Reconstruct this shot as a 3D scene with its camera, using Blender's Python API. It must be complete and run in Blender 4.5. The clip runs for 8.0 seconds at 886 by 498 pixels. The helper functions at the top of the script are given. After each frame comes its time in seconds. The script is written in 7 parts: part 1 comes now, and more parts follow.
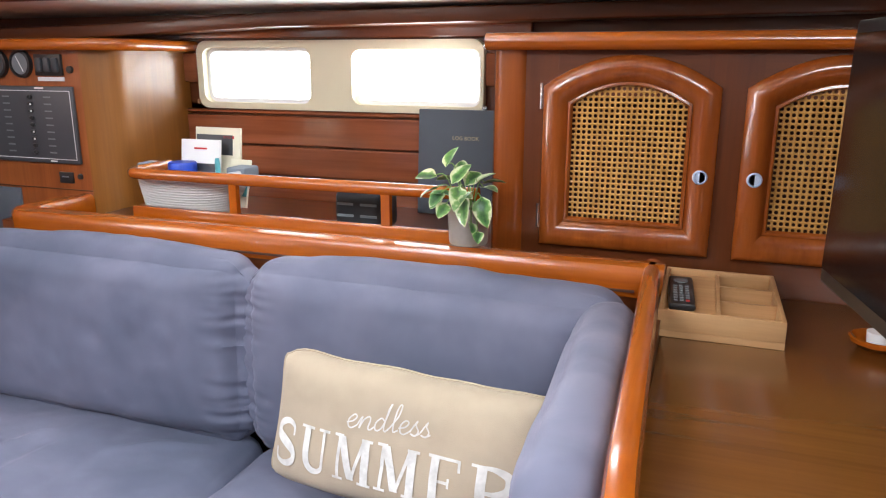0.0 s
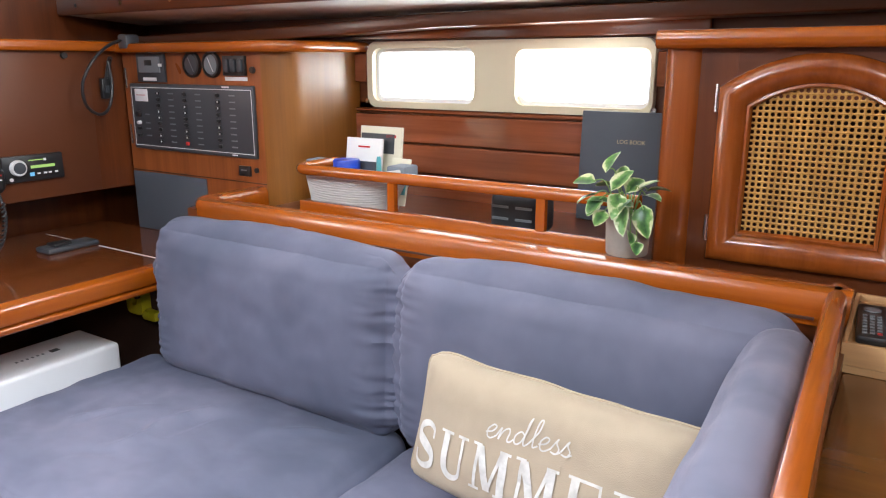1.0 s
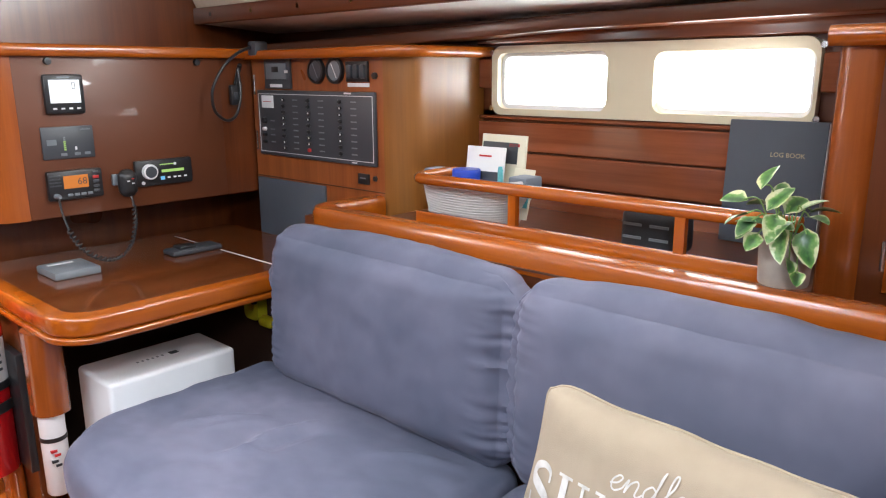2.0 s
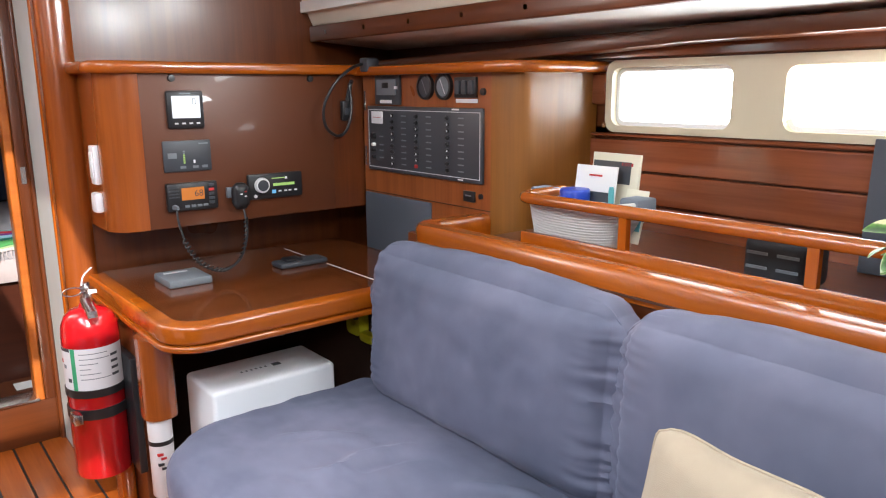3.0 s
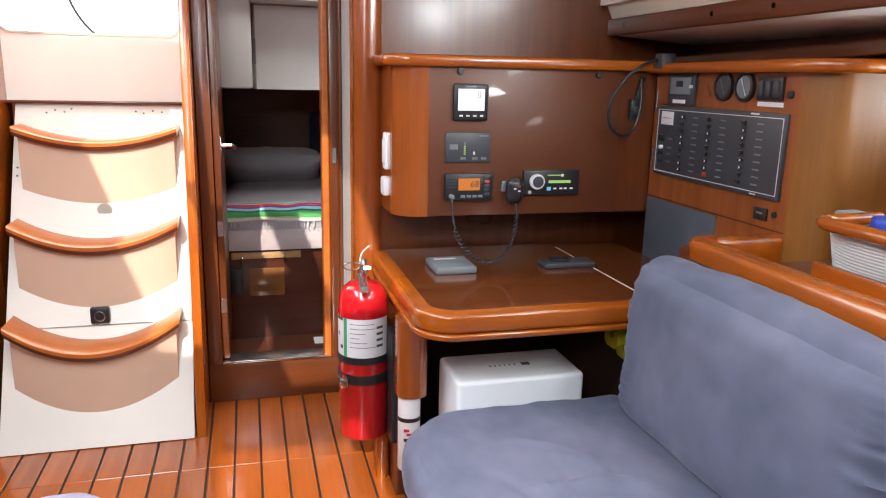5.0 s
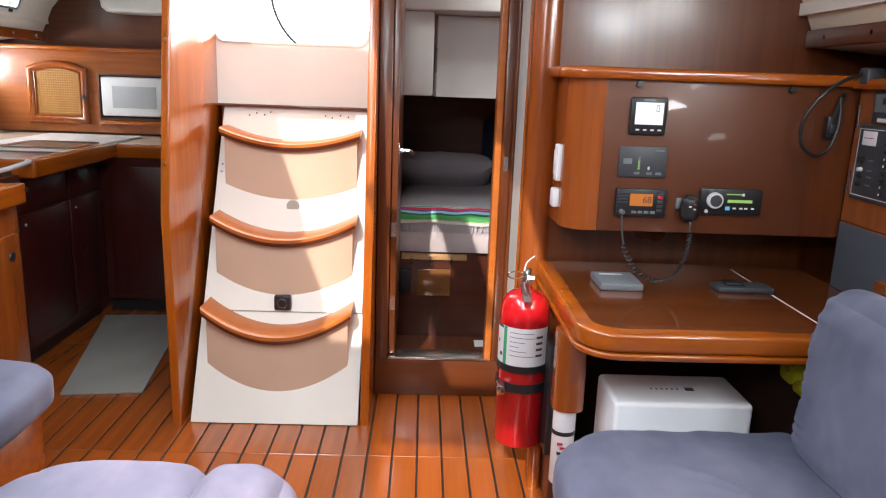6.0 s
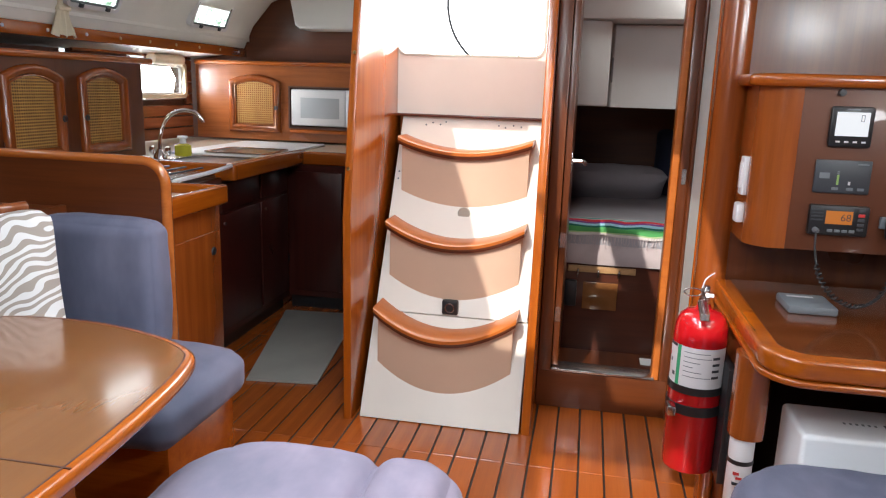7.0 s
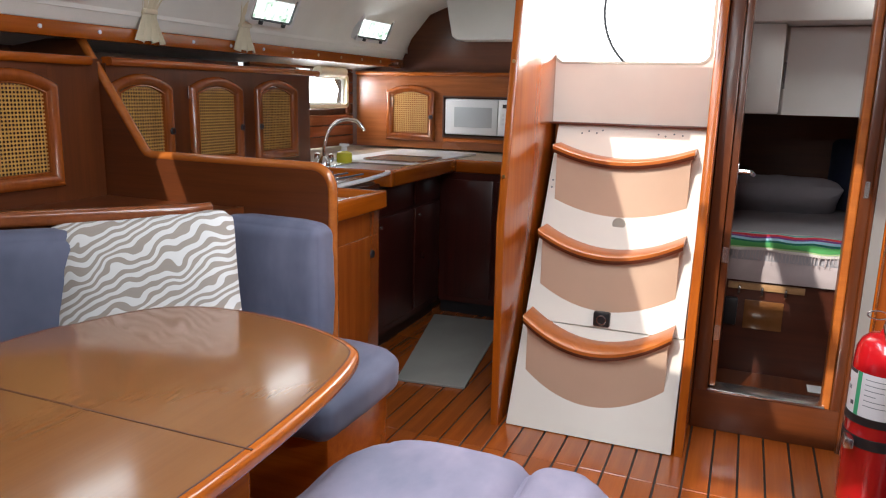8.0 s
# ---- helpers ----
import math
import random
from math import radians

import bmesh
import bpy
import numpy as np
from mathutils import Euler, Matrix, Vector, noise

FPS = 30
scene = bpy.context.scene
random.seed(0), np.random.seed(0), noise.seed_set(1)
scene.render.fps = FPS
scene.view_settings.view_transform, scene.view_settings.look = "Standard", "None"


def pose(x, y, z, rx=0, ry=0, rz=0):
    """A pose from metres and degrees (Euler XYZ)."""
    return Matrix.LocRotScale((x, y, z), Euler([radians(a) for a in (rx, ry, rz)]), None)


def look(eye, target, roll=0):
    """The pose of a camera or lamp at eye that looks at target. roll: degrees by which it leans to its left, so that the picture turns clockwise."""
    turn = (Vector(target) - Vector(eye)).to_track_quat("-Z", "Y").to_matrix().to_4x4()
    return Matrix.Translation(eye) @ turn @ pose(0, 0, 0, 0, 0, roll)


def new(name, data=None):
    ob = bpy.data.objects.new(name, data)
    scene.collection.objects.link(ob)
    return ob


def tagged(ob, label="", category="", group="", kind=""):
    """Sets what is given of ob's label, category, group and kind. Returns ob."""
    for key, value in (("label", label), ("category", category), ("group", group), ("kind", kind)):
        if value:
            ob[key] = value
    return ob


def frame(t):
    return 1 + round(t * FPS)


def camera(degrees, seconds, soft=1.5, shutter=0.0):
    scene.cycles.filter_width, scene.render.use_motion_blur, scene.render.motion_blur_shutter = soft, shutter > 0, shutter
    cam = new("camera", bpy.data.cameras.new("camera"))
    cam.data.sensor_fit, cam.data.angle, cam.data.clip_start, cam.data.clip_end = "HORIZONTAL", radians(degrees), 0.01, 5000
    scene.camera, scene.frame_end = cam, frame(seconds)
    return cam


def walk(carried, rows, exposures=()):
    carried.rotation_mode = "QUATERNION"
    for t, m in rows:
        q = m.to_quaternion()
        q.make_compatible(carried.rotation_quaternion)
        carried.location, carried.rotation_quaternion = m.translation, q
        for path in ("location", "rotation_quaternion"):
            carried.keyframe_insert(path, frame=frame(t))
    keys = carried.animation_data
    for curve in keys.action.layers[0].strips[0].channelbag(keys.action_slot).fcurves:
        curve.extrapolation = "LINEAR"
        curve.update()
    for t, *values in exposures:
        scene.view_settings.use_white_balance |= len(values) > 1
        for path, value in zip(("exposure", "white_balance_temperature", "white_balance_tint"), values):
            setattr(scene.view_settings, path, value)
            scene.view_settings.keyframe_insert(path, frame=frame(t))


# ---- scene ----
cam = camera(62.4, 8.0, soft=1.15)
PATH = [
    (0, (0.315, 1.679, 1.33), (-0.333, 3.505, 0.836), 0.2),
    (0.5, (0.329, 1.692, 1.329), (-0.534, 3.427, 0.834), 0.2),
    (1, (0.316, 1.731, 1.33), (-0.729, 3.363, 0.835), -0.0),
    (1.5, (0.277, 1.803, 1.321), (-0.908, 3.337, 0.83), -0.3),
    (2, (0.241, 1.837, 1.313), (-1.068, 3.274, 0.846), -0.2),
    (3.5, (0.193, 1.93, 1.312), (-1.424, 3.027, 0.886), -0.3),
    (4, (0.18, 1.969, 1.316), (-1.533, 2.904, 0.875), 0.0),
    (4.5, (0.175, 2.015, 1.311), (-1.634, 2.744, 0.871), 0.7),
    (5.8, (0.179, 2.045, 1.346), (-1.763, 2.193, 0.891), 1.9),
    (6, (0.193, 2.031, 1.341), (-1.755, 2.094, 0.893), 2.1),
    (6.5, (0.197, 2.006, 1.33), (-1.748, 1.851, 0.893), 2.1),
    (7, (0.206, 1.992, 1.331), (-1.713, 1.625, 0.9), 1.8),
    (7.5, (0.221, 1.974, 1.33), (-1.652, 1.413, 0.908), 1.4),
    (8, (0.224, 1.952, 1.325), (-1.588, 1.215, 0.909), 1.3),
]
walk(cam, [(t, look(eye, target, roll)) for t, eye, target, roll in PATH], exposures=[(0.0, 0.40), (2.0, 0.27), (4.5, 0.27), (6.5, -0.10), (8.0, -0.37)])

# ---- light ----
world = bpy.data.worlds.new("sky")
scene.world = world
world.use_nodes = True
_wn = world.node_tree.nodes
_sky = _wn.new("ShaderNodeTexSky")
_sky.sky_type = "NISHITA"
_sky.sun_disc = False
_sky.sun_elevation = radians(35)
_sky.sun_rotation = radians(104)
world.node_tree.links.new(_sky.outputs[0], _wn["Background"].inputs[0])
_wn["Background"].inputs[1].default_value = 0.14

sun_data = bpy.data.lights.new("sun", "SUN")
sun_data.energy = 5.0
sun_data.angle = radians(0.6)
sun_data.color = (1.0, 0.95, 0.87)
sun = new("sun", sun_data)
sun.matrix_world = look((0, 0, 0), (-0.80, 0.20, -0.57))


def area(name, at, target, sx, sy, watts, colour=(1, 1, 1)):
    d = bpy.data.lights.new(name, "AREA")
    d.shape, d.size, d.size_y, d.energy, d.color = "RECTANGLE", sx, sy, watts, colour
    o = new(name, d)
    o.matrix_world = look(at, target)
    return o


# daylight in the companionway and ports, and in unseen roof openings assumed above
area("unseen_hatch_light_fore", (0.7, 1.48, 1.97), (-0.75, 1.85, 0), 0.58, 0.54, 23, (0.93, 0.97, 1.0))
area("unseen_hatch_light_port", (-0.77, 1.83, 1.97), (-0.77, 1.9, 0), 0.62, 0.2, 22, (0.88, 0.94, 1.0))
area("unseen_hatch_light_saloon", (-1.08, 1.275, 1.97), (-1.12, 1.15, 0), 1.6, 0.33, 36, (0.82, 0.91, 1.0))
area("companionway_daylight", (-2.75, 1.45, 1.97), (-2.5, 1.45, 0), 0.72, 0.68, 6, (1.0, 0.96, 0.9))
area("companionway_opening_daylight", (-3.13, 1.45, 1.72), (0.0, 1.45, 2.1), 0.6, 0.4, 14, (1.0, 0.98, 0.95))
# added fill for the aft cabin; no hatch is known there
area("cabin_fill_light", (-3.2, 2.6, 1.97), (-3.2, 2.6, 0), 0.34, 0.34, 8, (0.97, 0.97, 0.94))
area("port_daylight", (-0.76, 3.80, 1.29), (-0.95, 3.25, 1.95), 0.9, 0.17, 8, (0.95, 0.98, 1.0))
# daylight of the three small starboard ports
for _x in (-1.68, -2.98, -4.02):
    area("coachroof_daylight_fill", (_x, -0.25, 1.70), (_x + 0.4, 2.5, 1.45), 0.32, 0.14, 0.5, (0.85, 0.93, 1.0))
# added fill off the port lining, which has no opening, to brighten starboard
for _x, _w in ((-1.3, 6), (-0.3, 20)):
    area("coachroof_daylight_fill", (_x, 3.22, 1.74), (_x - 1.6, 0.0, 1.80), 0.34, 0.14, _w, (0.92, 0.97, 1.0))
area("galley_port_daylight", (-4.2, -0.86, 1.33), (-3.6, 1.0, 0.8), 0.5, 0.18, 14, (0.95, 0.98, 1.0))

# ---- materials ----


def _mat(name):
    m = bpy.data.materials.new(name)
    m.use_nodes = True
    nt = m.node_tree
    return m, nt, nt.nodes["Principled BSDF"], nt.links


def _noise(nt, coords, scale, detail=4.0, rough=0.55, mscale=None, w=None):
    n = nt.nodes.new("ShaderNodeTexNoise")
    n.inputs["Scale"].default_value = scale
    n.inputs["Detail"].default_value = detail
    n.inputs["Roughness"].default_value = rough
    src = coords
    if mscale:
        mp = nt.nodes.new("ShaderNodeMapping")
        mp.inputs["Scale"].default_value = mscale
        nt.links.new(coords, mp.inputs[0])
        src = mp.outputs[0]
    nt.links.new(src, n.inputs["Vector"])
    return n.outputs["Fac"]


def _ramp(nt, fac, stops):
    r = nt.nodes.new("ShaderNodeValToRGB")
    e = r.color_ramp.elements
    while len(e) < len(stops):
        e.new(0.5)
    for k, (p, c) in enumerate(stops):
        e[k].position = p
        e[k].color = (*c, 1)
    nt.links.new(fac, r.inputs[0])
    return r.outputs[0]


def _bump(nt, bsdf, height, strength, dist=0.01):
    b = nt.nodes.new("ShaderNodeBump")
    b.inputs["Strength"].default_value = strength
    b.inputs["Distance"].default_value = dist
    nt.links.new(height, b.inputs["Height"])
    nt.links.new(b.outputs[0], bsdf.inputs["Normal"])


def _mix(nt, a, b, fac, mode="MIX"):
    m = nt.nodes.new("ShaderNodeMix")
    m.data_type = "RGBA"
    m.blend_type = mode
    for sock, v in ((m.inputs[0], fac), (m.inputs[6], a), (m.inputs[7], b)):
        if isinstance(v, (int, float)):
            sock.default_value = v
        elif isinstance(v, tuple):
            sock.default_value = (*v, 1)
        else:
            nt.links.new(v, sock)
    return m.outputs[2]


def _coords(nt):
    return nt.nodes.new("ShaderNodeTexCoord").outputs["Object"]


def wood(name, dark, light, axis="x", rough=0.28, coat=0.6, scale=1.0, vary=0.0):
    """Varnished wood with its grain along an axis."""
    m, nt, b, ln = _mat(name)
    c = _coords(nt)
    s = {"x": (1.2, 26, 26), "y": (26, 1.2, 26), "z": (26, 26, 1.2)}[axis]
    fine = {"x": (6, 170, 170), "y": (170, 6, 170), "z": (170, 170, 6)}[axis]
    g = _noise(nt, c, scale, 5, 0.6, s)
    f = _noise(nt, c, scale, 3, 0.6, fine)
    blot = _noise(nt, c, 2.3, 3, 0.5)
    mid = tuple((p + q) / 2 for p, q in zip(dark, light))
    col = _ramp(nt, g, [(0.28, dark), (0.5, mid), (0.75, light)])
    col = _mix(nt, col, _ramp(nt, f, [(0.3, tuple(v * 0.6 for v in dark)), (0.7, light)]), 0.14)
    col = _mix(nt, col, _ramp(nt, blot, [(0.3, (0.72, 0.68, 0.66)), (0.7, (1.15, 1.15, 1.15))]), 0.55, "MULTIPLY")
    if vary:
        oi = nt.nodes.new("ShaderNodeObjectInfo")
        col = _mix(nt, col, _ramp(nt, oi.outputs["Random"], [(0.0, (1 - vary,) * 3), (1.0, (1 + vary,) * 3)]), 1.0, "MULTIPLY")
    ln.new(col, b.inputs["Base Color"])
    r = nt.nodes.new("ShaderNodeMapRange")
    r.inputs[3].default_value, r.inputs[4].default_value = rough * 0.75, rough * 1.3
    ln.new(blot, r.inputs[0])
    ln.new(r.outputs[0], b.inputs["Roughness"])
    b.inputs["Coat Weight"].default_value = coat
    b.inputs["Coat Roughness"].default_value = 0.1 if coat > 0.75 else 0.17
    _bump(nt, b, f, 0.05, 0.002)
    return m


def plain(name, colour, rough=0.5, metal=0.0, spot=0.12, grain=60.0, bump=0.05, coat=0.0, large=3.0):
    """Painted, moulded or metal surface with faint mottling at two scales."""
    m, nt, b, ln = _mat(name)
    c = _coords(nt)
    a = _noise(nt, c, large, 4)
    d = _noise(nt, c, grain, 3)
    col = _mix(nt, colour, tuple(v * (1 - 2 * spot) for v in colour), _ramp(nt, a, [(0.35, (0, 0, 0)), (0.75, (1, 1, 1))]))
    ln.new(col, b.inputs["Base Color"])
    r = nt.nodes.new("ShaderNodeMapRange")
    r.inputs[3].default_value, r.inputs[4].default_value = rough * 0.8, min(1.0, rough * 1.2)
    ln.new(a, r.inputs[0])
    ln.new(r.outputs[0], b.inputs["Roughness"])
    b.inputs["Metallic"].default_value = metal
    b.inputs["Coat Weight"].default_value = coat
    if bump:
        _bump(nt, b, d, bump, 0.003)
    return m


def fabric(name, colour, sheen=0.5, rough=0.85, tint=(0.7, 0.75, 0.95), vary=0.35, weave=900.0, bump=0.15, nap=4.0):
    m, nt, b, ln = _mat(name)
    c = _coords(nt)
    a = _noise(nt, c, nap, 5, 0.6)
    a2 = _noise(nt, c, nap * 5, 4, 0.6)
    f = _noise(nt, c, weave, 2)
    lo = tuple(v * (1 - vary) for v in colour)
    hi = tuple(v * (1 + vary) for v in colour)
    col = _ramp(nt, a, [(0.3, lo), (0.7, hi)])
    col = _mix(nt, col, _ramp(nt, a2, [(0.3, lo), (0.7, hi)]), 0.12)
    ln.new(col, b.inputs["Base Color"])
    b.inputs["Roughness"].default_value = rough
    b.inputs["Sheen Weight"].default_value = sheen
    b.inputs["Sheen Roughness"].default_value = 0.35
    b.inputs["Sheen Tint"].default_value = (*tint, 1)
    _bump(nt, b, _mix(nt, f, a2, 0.4), bump, 0.004)
    return m


def glow(name, colour, strength):
    m, nt, b, ln = _mat(name)
    b.inputs["Base Color"].default_value = (0.02, 0.02, 0.02, 1)
    b.inputs["Roughness"].default_value = 0.15
    b.inputs["Emission Color"].default_value = (*colour, 1)
    b.inputs["Emission Strength"].default_value = strength
    return m


def glass(name, tint=(1, 1, 1), rough=0.0):
    m, nt, b, ln = _mat(name)
    b.inputs["Base Color"].default_value = (*tint, 1)
    b.inputs["Roughness"].default_value = rough
    b.inputs["Transmission Weight"].default_value = 1.0
    b.inputs["IOR"].default_value = 1.45
    return m


D1, L1 = (0.080, 0.0185, 0.0045), (0.150, 0.038, 0.009)
PANEL_X = wood("mahogany_panel_x", D1, L1, "x", 0.3, 0.28)
PANEL_Y = wood("mahogany_panel_y", D1, L1, "y", 0.34, 0.22)
PANEL_Z = wood("mahogany_panel_z", D1, L1, "z", 0.3, 0.28)
D2, L2 = (0.285, 0.058, 0.004), (0.455, 0.112, 0.007)
TRIM_X = wood("varnished_trim_x", D2, L2, "x", 0.22, 0.5)
TRIM_Y = wood("varnished_trim_y", D2, L2, "y", 0.22, 0.5)
TRIM_Z = wood("varnished_trim_z", D2, L2, "z", 0.22, 0.5)
TABLE_X = wood("table_wood", (0.205, 0.082, 0.026), (0.235, 0.097, 0.033), "x", 0.16, 0.8)
COUNTER_Y = wood("counter_wood", (0.115, 0.040, 0.008), (0.185, 0.068, 0.014), "x", 0.24, 0.5)
PLANK_X = wood("sole_plank", (0.30, 0.065, 0.009), (0.45, 0.110, 0.016), "x", 0.22, 0.7, vary=0.16)
HULL_X = wood("hull_plank", (0.17, 0.047, 0.02), (0.31, 0.095, 0.042), "x", 0.12, 0.9, vary=0.12)
DOOR_WOOD = wood("door_wood", (0.22, 0.048, 0.008), (0.34, 0.085, 0.014), "z", 0.22, 0.7)
BAMBOO = wood("pale_bamboo", (0.38, 0.20, 0.08), (0.58, 0.34, 0.16), "x", 0.5, 0.0)
CANE = wood("cane", (0.42, 0.20, 0.04), (0.62, 0.34, 0.085), "z", 0.5, 0.1, 2.0)


def velvet_mat(name, pale=(1.0, 1.0, 1.0)):
    """Blue-grey velvet whose brushed nap lies lighter and darker in soft, streaked patches."""
    m, nt, b, ln = _mat(name)
    c = _coords(nt)
    big = _noise(nt, c, 1.5, 2, 0.4)
    brush = _noise(nt, c, 7.0, 3, 0.55, (1.0, 1.6, 0.8))
    fine = _noise(nt, c, 900, 2)
    patch = _mix(nt, big, brush, 0.28)
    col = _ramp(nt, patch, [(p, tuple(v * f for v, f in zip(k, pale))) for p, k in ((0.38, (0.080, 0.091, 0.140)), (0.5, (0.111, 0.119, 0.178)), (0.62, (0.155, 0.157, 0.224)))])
    ln.new(col, b.inputs["Base Color"])
    b.inputs["Roughness"].default_value = 0.8
    sh = _ramp(nt, patch, [(0.38, (0.08, 0.08, 0.08)), (0.62, (0.30, 0.30, 0.30))])
    ln.new(sh, b.inputs["Sheen Weight"])
    b.inputs["Sheen Roughness"].default_value = 0.36
    b.inputs["Sheen Tint"].default_value = (0.82, 0.80, 0.98, 1)
    _bump(nt, b, fine, 0.12, 0.003)
    return m


VELVET = velvet_mat("blue_velvet")
# Settee velvet made paler: the hatch light on the stool put into colour.
LIT_VELVET = velvet_mat("lit_lilac_velvet", (2.35, 1.95, 1.75))
LINEN = fabric("beige_linen", (0.41, 0.335, 0.25), 0.15, 0.9, (1, 1, 1), 0.10, 700, 0.4, 6)
SHEET = fabric("grey_sheet", (0.43, 0.41, 0.44), 0.1, 0.9, (1, 1, 1), 0.12)
CURTAIN = fabric("cream_curtain", (0.75, 0.68, 0.52), 0.2, 0.9, (1, 1, 1), 0.08)
ROPE = fabric("white_rope", (0.54, 0.53, 0.52), 0.1, 0.9, (1, 1, 1), 0.08, 300, 0.5)
GREY_FELT = fabric("grey_felt", (0.16, 0.19, 0.23), 0.1, 0.9, (1, 1, 1), 0.1)
MAT_GREY = plain("grey_mat", (0.30, 0.29, 0.26), 0.6, 0, 0.08, 180, 0.3)
CREAM = plain("cream_vinyl", (0.82, 0.76, 0.62), 0.6, 0, 0.05, 140, 0.15)
HEADLINER = plain("headliner", (0.88, 0.88, 0.84), 0.6, 0, 0.05, 140, 0.15)
FRAME_CREAM = plain("cream_frame", (0.74, 0.66, 0.48), 0.4, 0, 0.04)
GELCOAT = plain("white_gelcoat", (0.74, 0.69, 0.62), 0.5, 0, 0.04, 90, 0.03, 0.0)
WHITE = plain("white_plastic", (0.80, 0.81, 0.83), 0.35, 0, 0.03, 90, 0.02)
PALE = plain("pale_panel", (0.62, 0.66, 0.64), 0.5, 0, 0.05)
BLACK = plain("black_plastic", (0.018, 0.018, 0.02), 0.35, 0, 0.1, 120, 0.04)
SLATE = plain("dark_grey_plastic", (0.05, 0.055, 0.065), 0.4, 0, 0.1, 120, 0.04)
GREY = plain("grey_plastic", (0.17, 0.19, 0.21), 0.45, 0, 0.08)
CAULK = plain("black_caulk", (0.02, 0.017, 0.015), 0.6, 0, 0.1)
# Near-black stand-in for the shade inside lockers and the chart table recess.
SHADOW = plain("recess_shade", (0.05, 0.02, 0.012), 0.8, 0, 0.1)
STEEL = plain("brushed_steel", (0.62, 0.62, 0.63), 0.25, 1.0, 0.05, 200, 0.02)
CHROME = plain("chrome", (0.85, 0.86, 0.88), 0.08, 1.0, 0.02, 200, 0.0)
# Latch metal painted flat blue, a sky reflection held in its colour.
SKY_CHROME = plain("sky_tinted_chrome", (0.46, 0.54, 0.70), 0.35, 0.0, 0.03, 200, 0.0)
BRASS = plain("worn_brass", (0.6, 0.45, 0.2), 0.3, 1.0, 0.1)
RED = plain("red_paint", (0.42, 0.006, 0.010), 0.22, 0, 0.06, 60, 0.02, 0.6)
LABEL = plain("paper_label", (0.72, 0.72, 0.74), 0.5, 0, 0.04)
INK = plain("ink", (0.03, 0.03, 0.035), 0.6, 0, 0.02, 60, 0)
GREEN_INK = plain("green_ink", (0.04, 0.35, 0.16), 0.6, 0, 0.02, 60, 0)
BLUE = plain("blue_plastic", (0.01, 0.05, 0.42), 0.35, 0, 0.05)
YELLOW = plain("yellow_plastic", (0.55, 0.50, 0.02), 0.45, 0, 0.1)
CONCRETE = plain("concrete_pot", (0.40, 0.36, 0.32), 0.85, 0, 0.18, 70, 0.3, 0, 12)
DAY = glow("bright_daylight", (1.0, 1.0, 1.0), 6.0)

# ---- shape helpers ----
OFF = {}


def thing(name, label, category, at=(0, 0, 0), group="", kind="", m=None):
    """The Empty of a thing. Its parts are given in world metres, or, with a pose m, in its own metres."""
    o = new(name)
    o.empty_display_size = 0.05
    if m is None:
        o.location = at
        OFF[o.name] = Vector(at)
    else:
        o.matrix_world = m
        OFF[o.name] = Vector((0, 0, 0))
    return tagged(o, label, category, group, kind)


def finish(name, bm, mat, smooth=38):
    me = bpy.data.meshes.new(name)
    bmesh.ops.recalc_face_normals(bm, faces=bm.faces)
    bm.to_mesh(me)
    bm.free()
    me.materials.append(mat)
    if smooth:
        me.polygons.foreach_set("use_smooth", [True] * len(me.polygons))
        me.set_sharp_from_angle(angle=radians(smooth))
    return me


def part(name, bm, mat, parent, label="", smooth=38):
    root = parent
    while root.parent:
        root = root.parent
    off = OFF.get(root.name, Vector((0, 0, 0)))
    if off.length:
        bmesh.ops.translate(bm, verts=bm.verts, vec=-off)
    o = new(name, finish(name, bm, mat, smooth))
    o.parent = parent
    if label:
        tagged(o, label)
    return o


def solo(name, bm, mat, label, category="", group="", kind="", smooth=38):
    """A thing or piece of the setting of one mesh."""
    o = new(name, finish(name, bm, mat, smooth))
    return tagged(o, label, category, group, kind)


def box(x0, x1, y0, y1, z0, z1, r=0.0, seg=2, bm=None):
    b = bmesh.new()
    bmesh.ops.create_cube(b, size=1)
    for v in b.verts:
        v.co = Vector(((x0 + x1) / 2 + v.co.x * (x1 - x0), (y0 + y1) / 2 + v.co.y * (y1 - y0), (z0 + z1) / 2 + v.co.z * (z1 - z0)))
    if r:
        bmesh.ops.bevel(b, geom=b.edges[:], offset=min(r, 0.49 * min(abs(x1 - x0), abs(y1 - y0), abs(z1 - z0))), segments=seg, profile=0.5, affect="EDGES")
    return merge(bm, b)


def merge(bm, b):
    if bm is None:
        return b
    me = bpy.data.meshes.new("tmp")
    b.to_mesh(me)
    bm.from_mesh(me)
    bpy.data.meshes.remove(me)
    b.free()
    return bm


def prism(pts, axis, a, c, r=0.0, seg=2, bm=None):
    """A polygon in the plane across an axis, drawn out from a to c along it. pts: (x,y), (x,z) or (y,z) in that order."""
    b = bmesh.new()

    def at(p, d):
        return {"z": (p[0], p[1], d), "y": (p[0], d, p[1]), "x": (d, p[0], p[1])}[axis]

    lo = [b.verts.new(at(p, a)) for p in pts]
    hi = [b.verts.new(at(p, c)) for p in pts]
    b.faces.new(lo)
    b.faces.new(hi[::-1])
    n = len(pts)
    for k in range(n):
        b.faces.new((lo[k], lo[(k + 1) % n], hi[(k + 1) % n], hi[k]))
    bmesh.ops.recalc_face_normals(b, faces=b.faces)
    if r:
        caps = [e for e in b.edges if all(abs((v.co["xyz".index(axis)]) - a) < 1e-6 for v in e.verts) or all(abs((v.co["xyz".index(axis)]) - c) < 1e-6 for v in e.verts)]
        bmesh.ops.bevel(b, geom=caps, offset=r, segments=seg, profile=0.5, affect="EDGES")
    return merge(bm, b)


